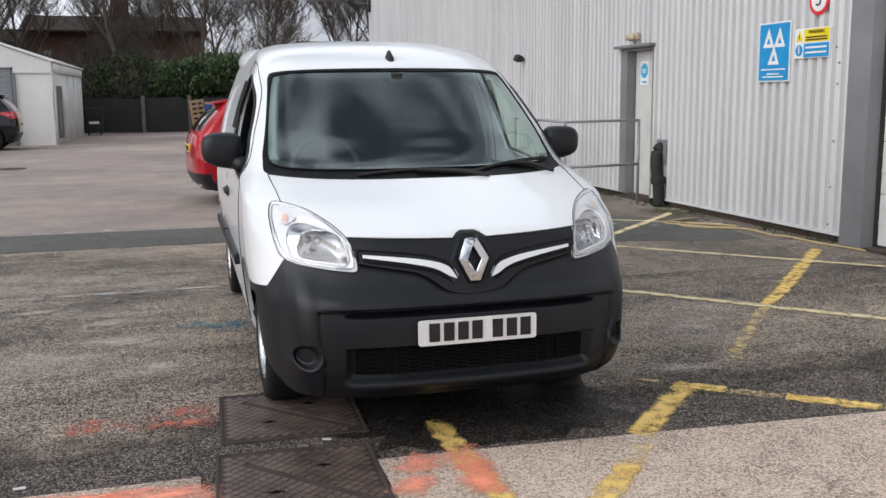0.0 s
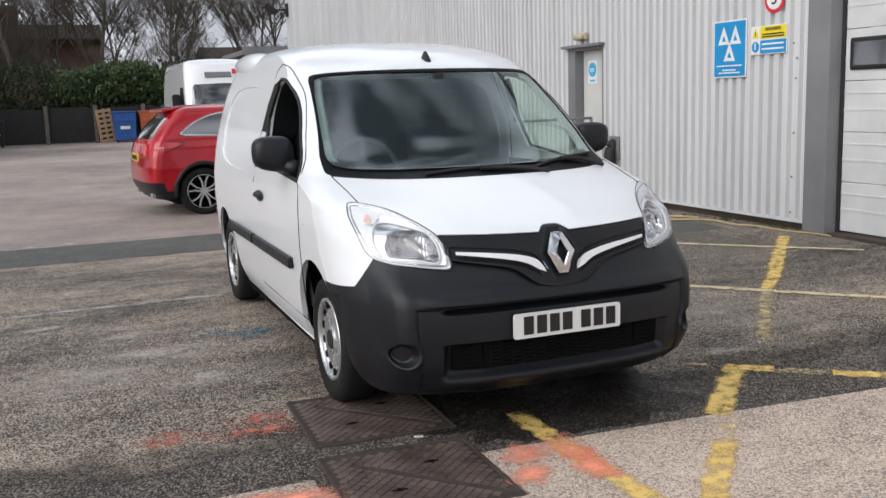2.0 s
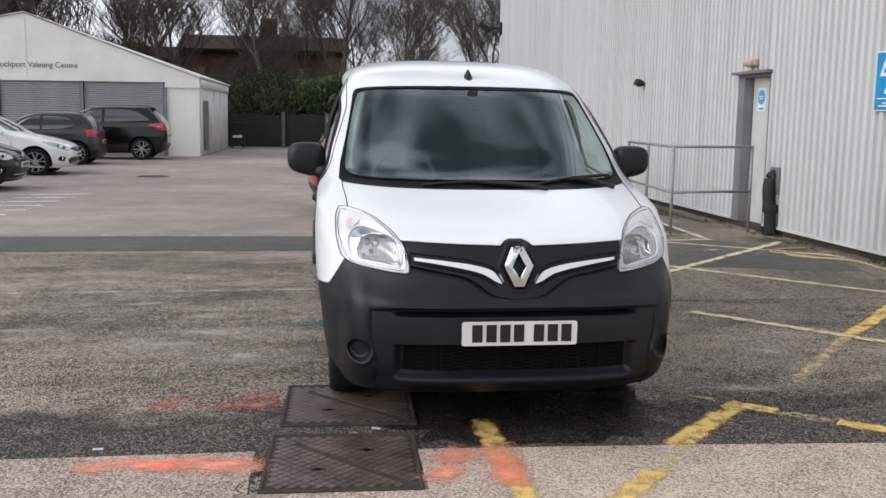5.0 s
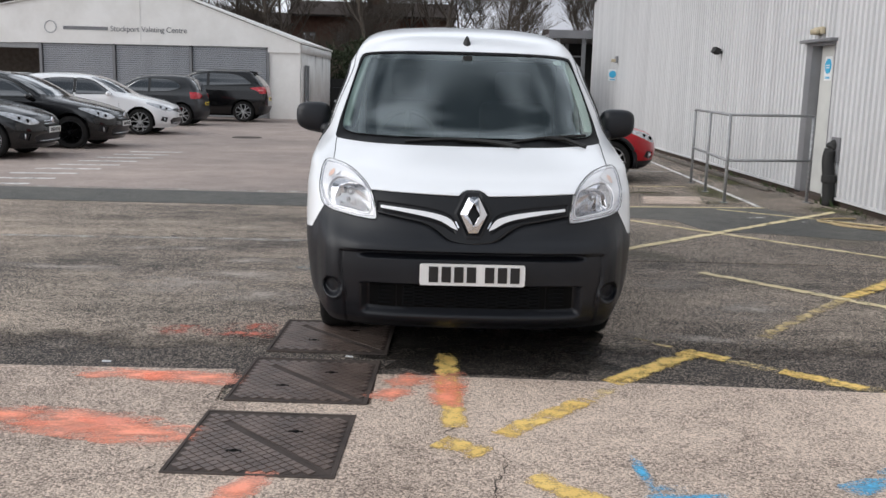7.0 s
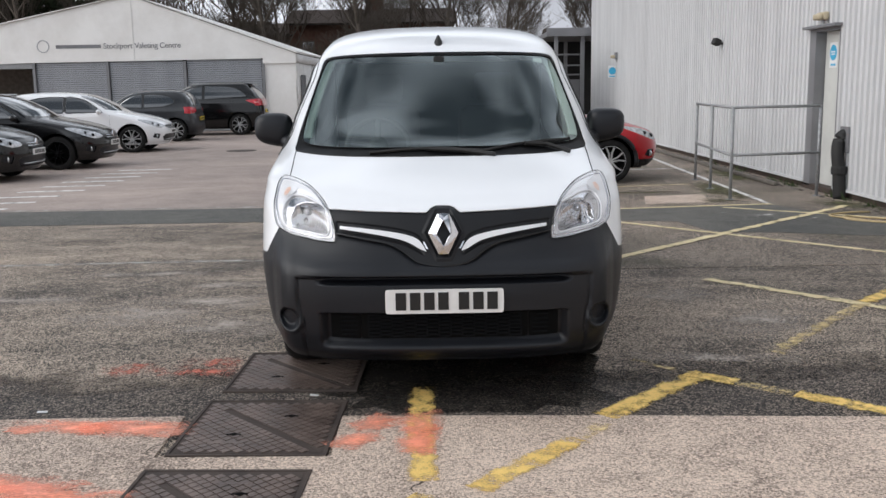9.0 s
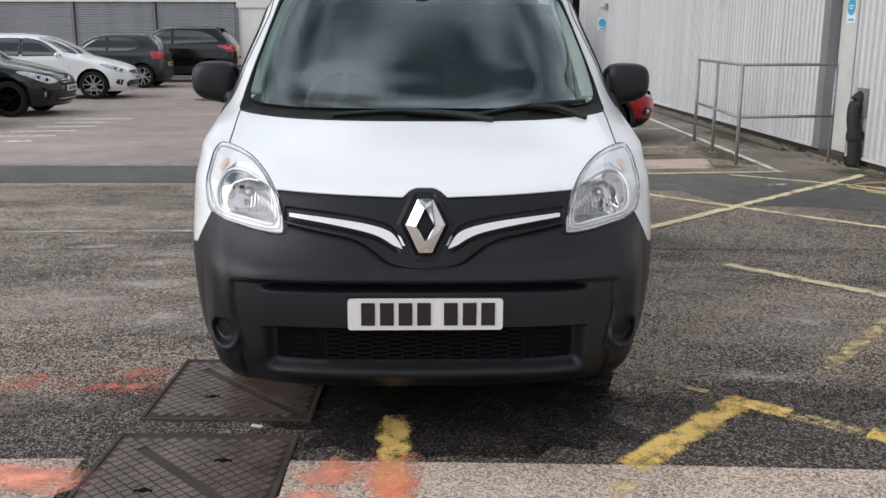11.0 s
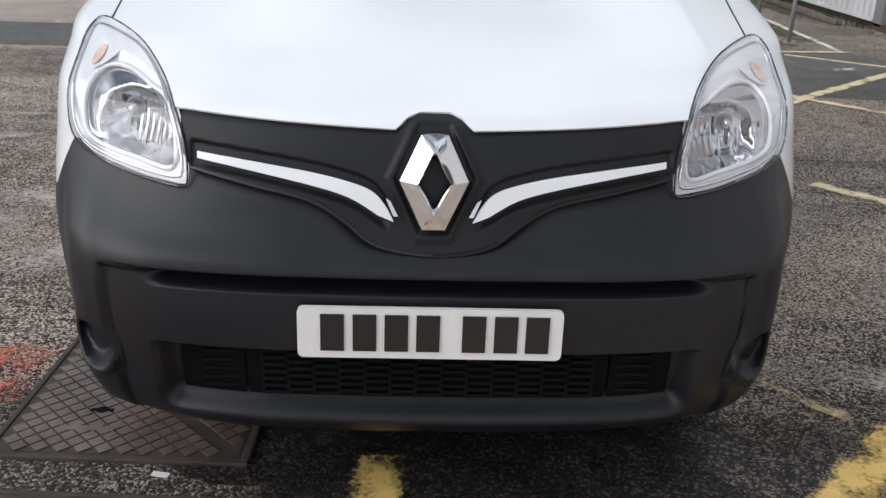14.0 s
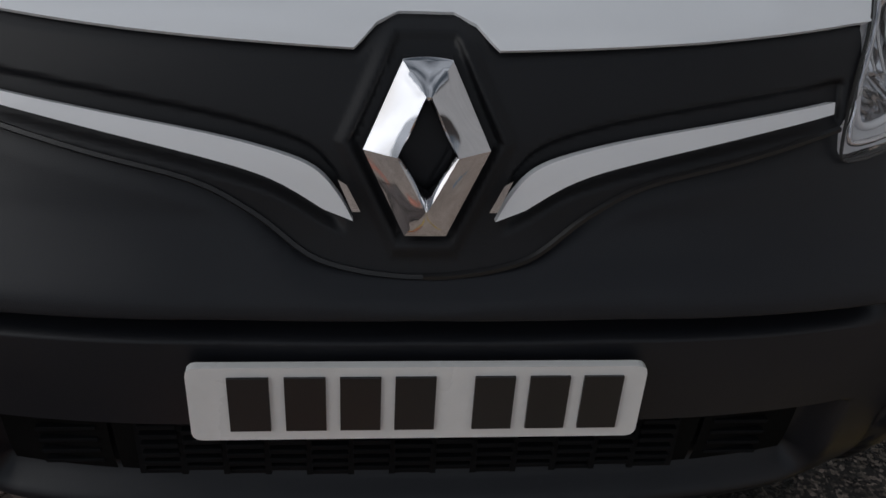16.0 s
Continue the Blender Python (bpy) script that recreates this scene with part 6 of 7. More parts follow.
for z in (1.75, 2.05, 2.4):
    part("cage_rail", boxed(3.95, 4.8, 27.28, 27.32, z, z + .05), M_FLASH, sh)
part("back_panel", boxed(3.8, 9, 31.0, 31.1, 0, 3.0), M_FENCE, sh)


# ---- other vehicles ----
HATCH = [(.18, .12, .76, .5, 3.95), (.3, .03, .84, .55, 4.03), (.45, .0, .865, .6, 4.06), (.6, .03, .87, .6, 4.05), (.7, .1, .865, .62, 4.03), (.78, .28, .86, .55, 4.0),
         (.86, .55, .855, .55, 3.99), (.93, .88, .84, .55, 3.97), (.97, 1.05, .83, .5, 3.95), (1.15, 1.36, .76, .45, 3.86), (1.3, 1.66, .69, .45, 3.72), (1.38, 1.9, .63, .5, 3.6),
         (1.43, 2.2, .48, .5, 3.35), (1.45, 2.5, .05, .3, 3.1)]


SUV = [(z, y, x, d, r) for (z, y, x, d, _), r in zip(HATCH, (3.93, 4.02, 4.06, 4.06, 4.05, 4.04, 4.02, 4.0, 3.98, 3.86, 3.72, 3.64, 3.52, 3.35))]
SUV[11:] = [(1.38, 1.88, .65, .5, 3.64), (1.43, 2.15, .5, .5, 3.52), (1.45, 2.5, .05, .3, 3.35)]


TAIL_WING = spline([(3.56, .935), (3.75, .965), (4.0, .975), (4.2, .97), (4.2, .78), (3.9, .8), (3.72, .87)], 4, True)


def vehicle(name, label, paint, at, L=4.06, H=1.45, W=1.73, style="alloy", clear=.0, roofrail=False, group="parked cars", trim=False, tall=False):
    ky, kz, kx = L / 4.06, H / 1.45, W / 1.73
    sh = Shell([(z * kz + clear * (1 - z / 1.45), y * ky, x * kx, d * ky, r * ky) for z, y, x, d, r in (SUV if tall else HATCH)], 2.5, .22 if tall else .28)

    def Z(z):
        return z * kz + clear * (1 - z / 1.45)

    def pts(poly, side=False):
        return [((u * ky) if side else (u * kx), Z(z)) for u, z in poly]
    car = thing(name, label, "car", group, at)
    zs = [Z(z) for z in (.18, .24, .3, .37, .45, .52, .6, .65, .7, .74, .78, .82, .86, .9, .93, .95, .97, 1.03, 1.09, 1.15, 1.2, 1.25, 1.3, 1.34, 1.38, 1.41, 1.43, 1.442, 1.45)]
    hb = sh.half(zs, 22, 22, 10)
    rf = .315 * kz ** .5
    cut = sh.cut
    cut(hb, pts([(-.01, .985), (.6, 1.0), (.735, 1.03), (.7, 1.15), (.62, 1.33), (.55, 1.362), (-.01, 1.375)]), "front", 1)
    if tall:
        win_f = pts(spline([(1.42, .985), (1.62, 1.12), (1.9, 1.27), (2.2, 1.335)], 4) + [(2.3, 1.34), (2.3, .98)], True)
        win_r = pts([(2.37, .98), (2.37, 1.35)] + spline([(2.7, 1.352), (3.0, 1.338), (3.25, 1.285), (3.45, 1.18), (3.58, 1.08), (3.59, 1.05), (3.5, 1.038), (3.1, 1.02), (2.8, 1.0)], 4), True)
    else:
        win_f = pts(spline([(1.45, .97), (1.62, 1.1), (1.9, 1.27), (2.2, 1.335)], 4) + [(2.3, 1.335), (2.3, .955)], True)
        win_r = pts([(2.37, .955), (2.37, 1.335)] + spline([(2.7, 1.335), (2.95, 1.315), (3.18, 1.26), (3.34, 1.15), (3.3, 1.06), (3.0, .985)], 4), True)
    cut(hb, pts([(2.302, .985), (2.368, .985), (2.368, 1.333), (2.302, 1.333)], True), "side", 12)
    cut(hb, win_f, "side", 2)
    cut(hb, win_r, "side", 11)
    cut(hb, pts(spline([(.47, .6), (.66, .575), (.79, .64), (.845, .75), (.8, .79), (.64, .72), (.5, .655)], 3, True)), "front", 3)
    cut(hb, pts([(-.01, .65), (.3, .645), (.46, .63), (.45, .6), (.3, .56), (-.01, .55)]), "front", 8)
    cut(hb, pts([(-.01, .43), (.5, .42), (.6, .36), (.52, .26), (-.01, .25)]), "front", 4)
    cut(hb, pts([(.66, .43), (.78, .45), (.8, .36), (.68, .31)]), "front", 4)
    cut(hb, pts([(-.01, 1.0), (.55, 1.0), (.6, 1.06), (.52, 1.28), (.45, 1.32), (-.01, 1.33)]), "rear", 6)
    cut(hb, pts([(.42, .85), (.6, .8), (.84, .78), (.9, .8), (.9, .95), (.78, .97), (.5, .92)]), "rear", 5)
    cut(hb, pts([(-.01, .15), (.9, .15), (.9, .42), (-.01, .42)]), "rear", 7)
    if tall:
        cut(hb, pts(TAIL_WING, True), "side", 5)
    if trim:
        cut(hb, pts([(-1, .1), (6, .1), (6, .3), (-1, .3)], True), "side", 10)
    for cy in (.8, 3.36):
        cut(hb, [(cy * ky - (rf + .05) * math.cos(radians(a)), rf + .01 + (rf + .05) * math.sin(radians(a))) for a in range(-20, 201, 12)], "side", 9)
    sh.skin("body", sh.take(hb, 0), paint, car, "", None, .02)
    sh.skin("windscreen", sh.take(hb, 1), M_CARGL, car, "dark glass")
    sh.skin("rear_window", sh.take(hb, 6), M_CARGL, car, "dark glass")
    sh.skin("upper_grille", sh.take(hb, 8), M_INK, car, "black grille")
    sh.skin("front_intake", sh.take(hb, 4), M_BLACKPL, car, "black plastic intake", lambda x, z: .02)
    sh.skin("rear_trim", sh.take(hb, 7), M_BLACKPL, car, "black plastic trim")
    bm = bmesh.new()
    for z in (.625, .585):
        tube(bm, [(x * .05 * kx, sh.front(x * .05 * kx, Z(z)) - .004, Z(z)) for x in range(-7, 8)], .006, 5)
    part("grille_bar", bm, M_CHROME, car, "chrome grille bars")
    bm = bmesh.new()
    tube(bm, [(x * .05 * kx, sh.front(x * .05 * kx, Z(.3)) + .004, Z(.3)) for x in range(-9, 10)], .009, 5)
    part("intake_bar", bm, M_SILVER, car)
    for s in (1, -1):
        if trim:
            sh.skin("sill_trim", sh.take(hb, 10, (s,)), M_BLACKPL, car, "black plastic trim")
        sh.skin("door_window", sh.take(hb, 2, (s,)), M_CARGL, car, "dark side window")
        sh.skin("door_pillar", sh.take(hb, 12, (s,)), M_INK, car, "gloss black pillar")
        sh.skin("rear_side_window", sh.take(hb, 11, (s,)), M_CARGL, car, "dark side window")
        lamp = sh.skin("headlamp", sh.take(hb, 3, (s,)), M_CARLAMP, car, "clear headlamp")
        for xx, zz, rad in ((.66, .64, .03), (.74, .685, .026)):
            part("projector", lathe(bmesh.new(), [(rad, -.02), (rad, .004), (rad * .5, .018), (.004, .02)], pose(s * xx * kx, sh.front(xx * kx, Z(zz)), Z(zz), 90, 0, -s * 40), 14), M_DARK, lamp, smooth=True)
        part("fog_lamp", lathe(bmesh.new(), [(.045, -.01), (.045, .006), (.03, .01), (.004, .012)], pose(s * .73 * kx, sh.front(.73 * kx, Z(.385)) + .01, Z(.385), 90, 0, -s * 35), 14), M_CARLAMP, car, smooth=True)
        if tall:
            # pale tube on the tail lamp, a highlight painted as colour
            bm = bmesh.new()
            tube(bm, [(s * (sh.side(y * ky, Z(z)) + .004), y * ky, Z(z)) for y, z in ((3.82, .875), (3.87, .878), (3.92, .878))], .026, 6)
            part("lamp_highlight", bm, M_PINKGLINT, car, "pale red strip painting the tail lamp's highlight")
            bm = bmesh.new()
            tube(bm, [(s * (sh.side(y * ky, Z(z)) + .002), y * ky, Z(z)) for y, z in TAIL_WING + TAIL_WING[:1] if y < 4.0], .007, 5)
            part("lamp_seal", bm, M_INK, car)
        sh.skin("tail_lamp", sh.take(hb, 5, (s,)), M_TAIL, car, "red tail lamp", None, .01, .006)
        for cy in (.8, 3.36):
            wheel(car, (s * (W / 2 - .12), cy * ky, rf), rf, .2, style, 5, .72, s)
            bm = bmesh.new()
            rg = [[bm.verts.new((s * x, cy * ky - (rf + .06) * math.cos(radians(a)), rf + (rf + .06) * math.sin(radians(a)))) for a in range(-10, 191, 20)] for x in (W / 2 - .03, W / 2 - .35)]
            for i in range(len(rg[0]) - 1):
                bm.faces.new((rg[0][i], rg[0][i + 1], rg[1][i + 1], rg[1][i]))
            bm.faces.new(rg[1])
            part("wheel_well", bm, M_DARK, car)
        bm = bmesh.new()
        bmesh.ops.create_uvsphere(bm, u_segments=14, v_segments=8, radius=1, matrix=Matrix.Translation((s * (W / 2 + .07), 1.5 * ky, Z(.98))) @ Matrix.Diagonal((.11, .06, .065, 1)))
        part("door_mirror", bm, M_BLACKPL if trim else paint, car, smooth=True)
        part("door_handle", boxed(s * (sh.side(2.2 * ky, Z(.86))) - .015, s * (sh.side(2.2 * ky, Z(.86))) + .015, 2.13 * ky, 2.29 * ky, Z(.85), Z(.875), .006), M_CHROME if trim else paint, car)
        bm = bmesh.new()
        for edge in (win_f, win_r):
            tube(bm, [(s * (sh.side(y, z) + .003), y, z) for y, z in edge + edge[:1]], .015 if trim else .009, 5)
        part("window_trim", bm, M_CHROME if trim else M_RUBBER, car)
        bm = bmesh.new()
        for y in (1.28, 2.34, 3.15):
            tube(bm, [(s * (sh.side(y * ky, Z(z)) + .0005), (y + (.06 if z < .5 else 0)) * ky, Z(z)) for z in (.32, .5, .7, .9, .96)], .003, 4)
        part("door_joint", bm, M_RUBBER, car)
        if roofrail:
            tb = bmesh.new()
            tube(tb, [(s * .52 * kx, y * ky, Z(1.415 - .02 * abs(y - 2.5))) for y in (1.95, 2.3, 2.7, 3.1)], .016, 6)
            part("roof_rail", tb, M_SILVER, car)
    if tall:
        part("roof_spoiler", box(bmesh.new(), -.5 * kx, .5 * kx, -.14, .14, -.02, .02, .012, pose(0, 3.62 * ky, Z(1.395), -8)), paint, car)
    if trim:
        for s in (1, -1):
            part("exhaust_trim", boxed(s * .62 - .1, s * .62 + .1, sh.rear(.62, Z(.25)) - .03, sh.rear(.62, Z(.25)) + .018, Z(.2), Z(.27), .012), M_CHROME, car, "chrome exhaust trim")
            for cy in (.8, 3.36):
                bm = bmesh.new()
                tube(bm, [(s * (sh.side(cy * ky, .5) - .012), cy * ky - (rf + .06) * math.cos(radians(a)), rf + .01 + (rf + .06) * math.sin(radians(a))) for a in range(-10, 191, 10)], .032, 6)
                part("arch_trim", bm, M_BLACKPL, car, smooth=True)
    part("number_plate", boxed(-.25, .25, sh.front(0, Z(.45)) - .015, sh.front(0, Z(.45)) + .01, Z(.43), Z(.43) + .1, .003), M_PLATE, car)
    for k in range(6):
        part("plate_bar", boxed(-.21 + .072 * k, -.165 + .072 * k, sh.front(0, Z(.45)) - .0185, sh.front(0, Z(.45)) - .014, Z(.43) + .02, Z(.43) + .08), M_INK, car)
    low = .69 if trim else .58
    back = sh.rear(0, Z(low + .04))
    part("rear_plate", boxed(-.25, .25, back - .01, back + .015, Z(low), Z(low) + .105, .003), M_PLATEYEL, car, "yellow rear number plate")
    for k in range(6):
        part("plate_bar", boxed(-.21 + .072 * k, -.165 + .072 * k, back + .014, back + .0185, Z(low) + .02, Z(low) + .083), M_INK, car)
    bm = bmesh.new()
    prism(bm, [(-.05, 0), (0, .07), (.05, 0), (0, -.07)], 0, .02, Matrix.Translation((0, sh.front(0, Z(.62)) - .012, Z(.62))) @ pose(0, 0, 0, -90, 0, 0))
    part("badge", bm, M_CHROME, car)
    part("underbody", boxed(-.6 * kx, .6 * kx, .3 * ky, 3.8 * ky, .2, Z(.5), .02), M_DARK, car)
    return car


vehicle("red_suv", "bright red metallic compact suv parked sideways", M_RED, pose(3.33, 10.63, 0, 0, 0, 94), 4.34, 1.48, 1.82, "alloy", .05, group="", trim=True, tall=True)
vehicle("black_hatchback", "black hatchback parked in a bay", M_BLACKPAINT, pose(-6.7, 11.95, 0, 0, 0, 92), 4.06, 1.45, 1.73, "alloy")
vehicle("black_hatchback", "black hatchback with dark alloy wheels", M_BLACKPAINT, pose(-6.3, 14.6, 0, 0, 0, 92), 4.2, 1.46, 1.75, "black", roofrail=True)
vehicle("white_hatchback", "white hatchback parked in a bay", M_CARWHITE, pose(-6.5, 19.5, 0, 0, 0, 93), 4.06, 1.45, 1.73, "alloy")
vehicle("grey_hatchback", "dark grey small hatchback parked tail outward", M_GREYPAINT, pose(-10.5, 24.1, 0, 0, 0, -88), 3.6, 1.48, 1.65, "alloy")
vehicle("black_suv", "black suv with roof rails parked tail outward", M_BLACKPAINT, pose(-10.1, 27.6, 0, 0, 0, -88), 4.5, 1.7, 1.84, "alloy", .05, True, tall=True)

# tall white delivery van far behind the red car
TALL = Shell([(.3, .1, .9, .5, 5.5), (.5, .02, .96, .55, 5.55), (.8, .02, .99, .55, 5.55), (1.0, .08, .99, .5, 5.55), (1.15, .22, .98, .45, 5.55), (1.28, .42, .97, .4, 5.55),
              (1.95, .82, .93, .35, 5.5), (2.2, 1.0, .9, .4, 5.5), (2.4, 1.25, .85, .45, 5.45), (2.5, 1.6, .66, .5, 5.3), (2.54, 2.2, .05, .3, 5.0)], 2.5, .25)
dv = thing("delivery_van", "tall white delivery van facing the yard", "van", "", pose(2.2, 21.0, 0, 0, 0, 1) @ Matrix.Diagonal((1.05, 1, 1.07, 1)))
hb = TALL.half([.3, .4, .5, .65, .8, .9, 1.0, 1.08, 1.15, 1.22, 1.28, 1.4, 1.55, 1.7, 1.85, 1.95, 2.08, 2.2, 2.3, 2.4, 2.45, 2.5, 2.525, 2.54], 20, 16, 8)
TALL.cut(hb, [(-.01, 1.3), (.78, 1.33), (.83, 1.4), (.79, 1.8), (.72, 1.87), (-.01, 1.89)], "front", 1)
TALL.cut(hb, [(1.0, 1.3), (1.3, 1.8), (1.85, 1.82), (1.85, 1.28)], "side", 1)
TALL.cut(hb, [(-.01, .3), (1.0, .3), (1.0, .62), (-.01, .62)], "front", 2)
TALL.skin("body", TALL.take(hb, 0), M_CARWHITE, dv, "", None, .02)
TALL.skin("windscreen", TALL.take(hb, 1), M_CARGL, dv, "dark glass")
TALL.skin("front_bumper", TALL.take(hb, 2), M_BLACKPL, dv)
for s in (1, -1):
    for y in (.95, 4.5):
        wheel(dv, (s * .87, y, .34), .34, .21, "steel", 5, .6, s)
    part("door_mirror", boxed(s * 1.12 - .1, s * 1.12 + .1, 1.3, 1.4, 1.3, 1.65, .04), M_BLACKPL, dv)
    part("headlamp", boxed(s * .9 - .06, s * .9 + .06, .12, .4, .78, 1.0, .02), M_CARLAMP, dv)
part("name_bar", box(bmesh.new(), -.45, .2, -.012, .01, -.075, .075, m=pose(0, TALL.front(0, 2.1) - .015, 2.1, -38)), M_TEXTGREY, dv, "dark maker's lettering as a bar")
part("name_mark", box(bmesh.new(), .24, .4, -.012, .01, -.05, .09, m=pose(0, TALL.front(.3, 2.16) - .02, 2.16, -38)), M_SIGNRED, dv, "red maker's mark")
part("side_bar", boxed(-1.0, -.985, 1.2, 1.7, 1.0, 1.1), M_LEAF, dv, "green stripe")

# ---- white marquee with roller shutters ----
TY = 30.0
tent = thing("valeting_marquee", "large white marquee with three grey roller shutters", "marquee")
AX, AZ, EL, ER, EZ = -10.6, 4.75, -22.0, -4.9, 2.35
bm = bmesh.new()
prism(bm, [(EL, 2.45), (AX, AZ), (-4.88, 2.7), (-4.88, 2.36), (-6.05, 2.36), (-6.05, 2.54), (-14.2, 2.5), (EL, 2.35)], 0, .06, Matrix.Translation((0, TY, 0)) @ pose(0, 0, 0, 90, 0, 0))
part("gable_sheet", bm, M_TENT, tent, "white sheet gable")
bm = bmesh.new()
ridge = [bm.verts.new((AX, TY + d, AZ + .04)) for d in (-.15, 1.9, 8.8)]
for edge in ([(EL, -.15, 2.5), (EL, 1.9, 2.5), (EL, 8.8, 2.5)], [(-4.82, -.15, 2.7), (-4.78, 1.9, 2.7), (-4.62, 8.8, 2.7)]):
    vs_ = [bm.verts.new((x, TY + d, z)) for x, d, z in edge]
    for k in (0, 1):
        bm.faces.new((ridge[k], ridge[k + 1], vs_[k + 1], vs_[k]))
solid(part("roof_sheet", bm, M_TENT, tent, "white roof sheet"), .06)
part("end_panel", boxed(-6.0, -4.88, TY + .004, TY + .06, 0, 2.66), M_TENT, tent, "white side panel")
bm = bmesh.new()
n = 30
lo = [bm.verts.new((-4.88 + .17 * i / 29 + .05 * math.sin(i * 1.9), TY + .3 * i, 0)) for i in range(n)]
hi = [bm.verts.new((-4.88 + .17 * i / 29 + .02 * math.sin(i * 1.3), TY + .3 * i, 2.64)) for i in range(n)]
for i in range(n - 1):
    bm.faces.new((lo[i], lo[i + 1], hi[i + 1], hi[i]))
solid(part("side_sheet", bm, M_TENTSIDE, tent, "creased white side sheet with dark damp streaks", True), .03)
bm = bmesh.new()
lo = [bm.verts.new((-4.84 + .17 * i / 29, TY + .3 * i, 2.38 + .03 * math.sin(i * 2.1))) for i in range(n)]
hi = [bm.verts.new((-4.84 + .17 * i / 29, TY + .3 * i, 2.68)) for i in range(n)]
for i in range(n - 1):
    bm.faces.new((lo[i], lo[i + 1], hi[i + 1], hi[i]))
solid(part("side_valance", bm, M_TENT, tent, "white sheet valance", True), .02)
part("side_flap", boxed(-4.86, -4.78, TY + .9, TY + 1.7, .2, 1.95), M_FLASH, tent)
for k in range(4):
    x = (-14.15, -11.55, -8.82, -6.05)[k]
    part("shutter_post", boxed(x - .045, x + .045, TY - .058, TY + .1, 0, 2.49), M_FLASH, tent)
for k in range(3):
    x0, x1 = ((-14.08, -11.62), (-11.48, -8.89), (-8.75, -6.12))[k]
    shut = new("roller_shutter")
    shut.parent = tent
    # added dark sheet, keeps bright sky from showing through the slat gaps
    part("shutter_gap_blocker", boxed(x0, x1, TY + .062, TY + .064, .02, 2.5), M_DARK, shut)
    slat = None
    for j in range(34):
        if slat is None:
            slat = part("slat", boxed(x0, x1, TY + .02, TY + .06, .02, .086, .012), M_SHUTTER, shut)
        else:
            shared("slat", slat, shut, pose(0, 0, .0745 * j))
part("shutter_box", boxed(-14.1, -6.1, TY + .065, TY + .3, 2.3, 2.58), M_FENCE, tent)
part("bay_beam", boxed(EL, -14.22, TY, TY + .2, 2.3, 2.48, .01), M_GALV, tent)
for x in (-20.5, -17.4):
    part("bay_post", boxed(x - .1, x + .1, TY + 1, TY + 1.2, 0, 2.4), M_PALLET, tent)
part("bay_back", boxed(EL, -14.2, TY + 5, TY + 5.1, 0, 2.6), M_POST, tent, "dim open bay")
part("ridge_seam", boxed(AX - .03, AX + .03, TY - .075, TY - .055, 2.55, AZ - .1), M_TENT, tent)
lettering("Stockport Valeting Centre", .27, M_TEXTGREY, tent, pose(-10.27, TY - .075, 3.04, 90, 0, 0), spacing=.95)
part("maker_name_bar", boxed(-13.3, -11.72, TY - .072, TY - .062, 2.98, 3.1), M_TEXTGREY, tent)
part("maker_mark", lathe(bmesh.new(), [(.22, 0), (.22, .01), (.188, .01), (.188, 0)], pose(-13.75, TY - .062, 3.06, 90, 0, 0), 28, False), M_LAMPGREY, tent)

# ---- boundary fence, bins, pallets ----
fence = thing("boundary_fence", "black close-boarded fence between concrete posts", "fence")
for k in range(12):
    x = -5.6 + .9 * k - .45
    if x < 5:
        part("board", boxed(x, x + .9, 40.0 + .02 * (k % 2), 40.08 + .02 * (k % 2), .05, 1.48 + .03 * (k % 3)), M_FENCE, fence)
for x in (-5.6, -2.35, -.38, 1.6, 3.6):
    part("post", boxed(x - .08, x + .08, 39.88, 40.0, 0, 1.62, .01), M_POST, fence)
part("post", boxed(-5.1, -4.9, 36.5, 36.7, 0, 1.5, .01), M_POST, fence)
pal = thing("pallet", "timber pallet leaning on its edge by the fence", "pallet", "", pose(-.25, 39.3, 0, 0, -6, 14))
for k in range(7):
    part("slat", boxed(0, .62, -.02, .0, .02 + .21 * k, .14 + .21 * k), M_PALLET, pal)
for x in (0, .27, .54):
    part("bearer", boxed(x, x + .08, .0, .09, .02, 1.42), M_PALLET, pal)


def bin_(x, y, material, label, w=.95, h=1.25):
    th = thing("wheeled_bin", label, "bin", "bins by the fence", pose(x, y, 0))
    bm = bmesh.new()
    prism(bm, [(-w / 2 + .06, .1), (w / 2 - .06, .1), (w / 2, h), (-w / 2, h)], 0, .8, pose(0, 0, 0, 90, 0, 0))
    part("bin_body", bm, material, th)
    part("lid", boxed(-w / 2 - .03, w / 2 + .03, -.84, .04, h, h + .07, .03), material, th)
    part("front_rib", boxed(-w / 2 + .02, w / 2 - .02, -.83, -.8, h * .7, h * .78, .01), material, th)
    for s in (1, -1):
        part("bin_wheel", lathe(bmesh.new(), [(.09, -.03), (.09, .03)], pose(s * w * .35, -.7, .09, 0, 90, 0), 12), M_RUBBER, th)
    part("label_bar", boxed(-.2, .2, -.822, -.8, h * .45, h * .55), M_SIGNWHITE, th)


bin_(.75, 40.0, M_BINBLUE, "blue plastic wheeled bin by the fence")
bin_(1.85, 40.2, M_BINORANGE, "orange wheeled bin by the fence")
bin_(3.0, 40.3, M_BINBLUE, "blue plastic wheeled bin by the fence", 1.2, 1.45)
bin_(-4.3, 39.3, M_FENCE, "black wheeled bin against the fence", .7, 1.05)

# ---- bank, scrub and hedge ----
bm = bmesh.new()
g0 = [[bm.verts.new((-70 + 4 * i, 41.0 + 3.2 * j, max(0, min(.2 + .32 * j, 2.6)) + .5 * noise.noise((i * .7, j * .9, 0)))) for i in range(36)] for j in range(12)]
for a, b in zip(g0, g0[1:]):
    for i in range(35):
        bm.faces.new((a[i], a[i + 1], b[i + 1], b[i]))
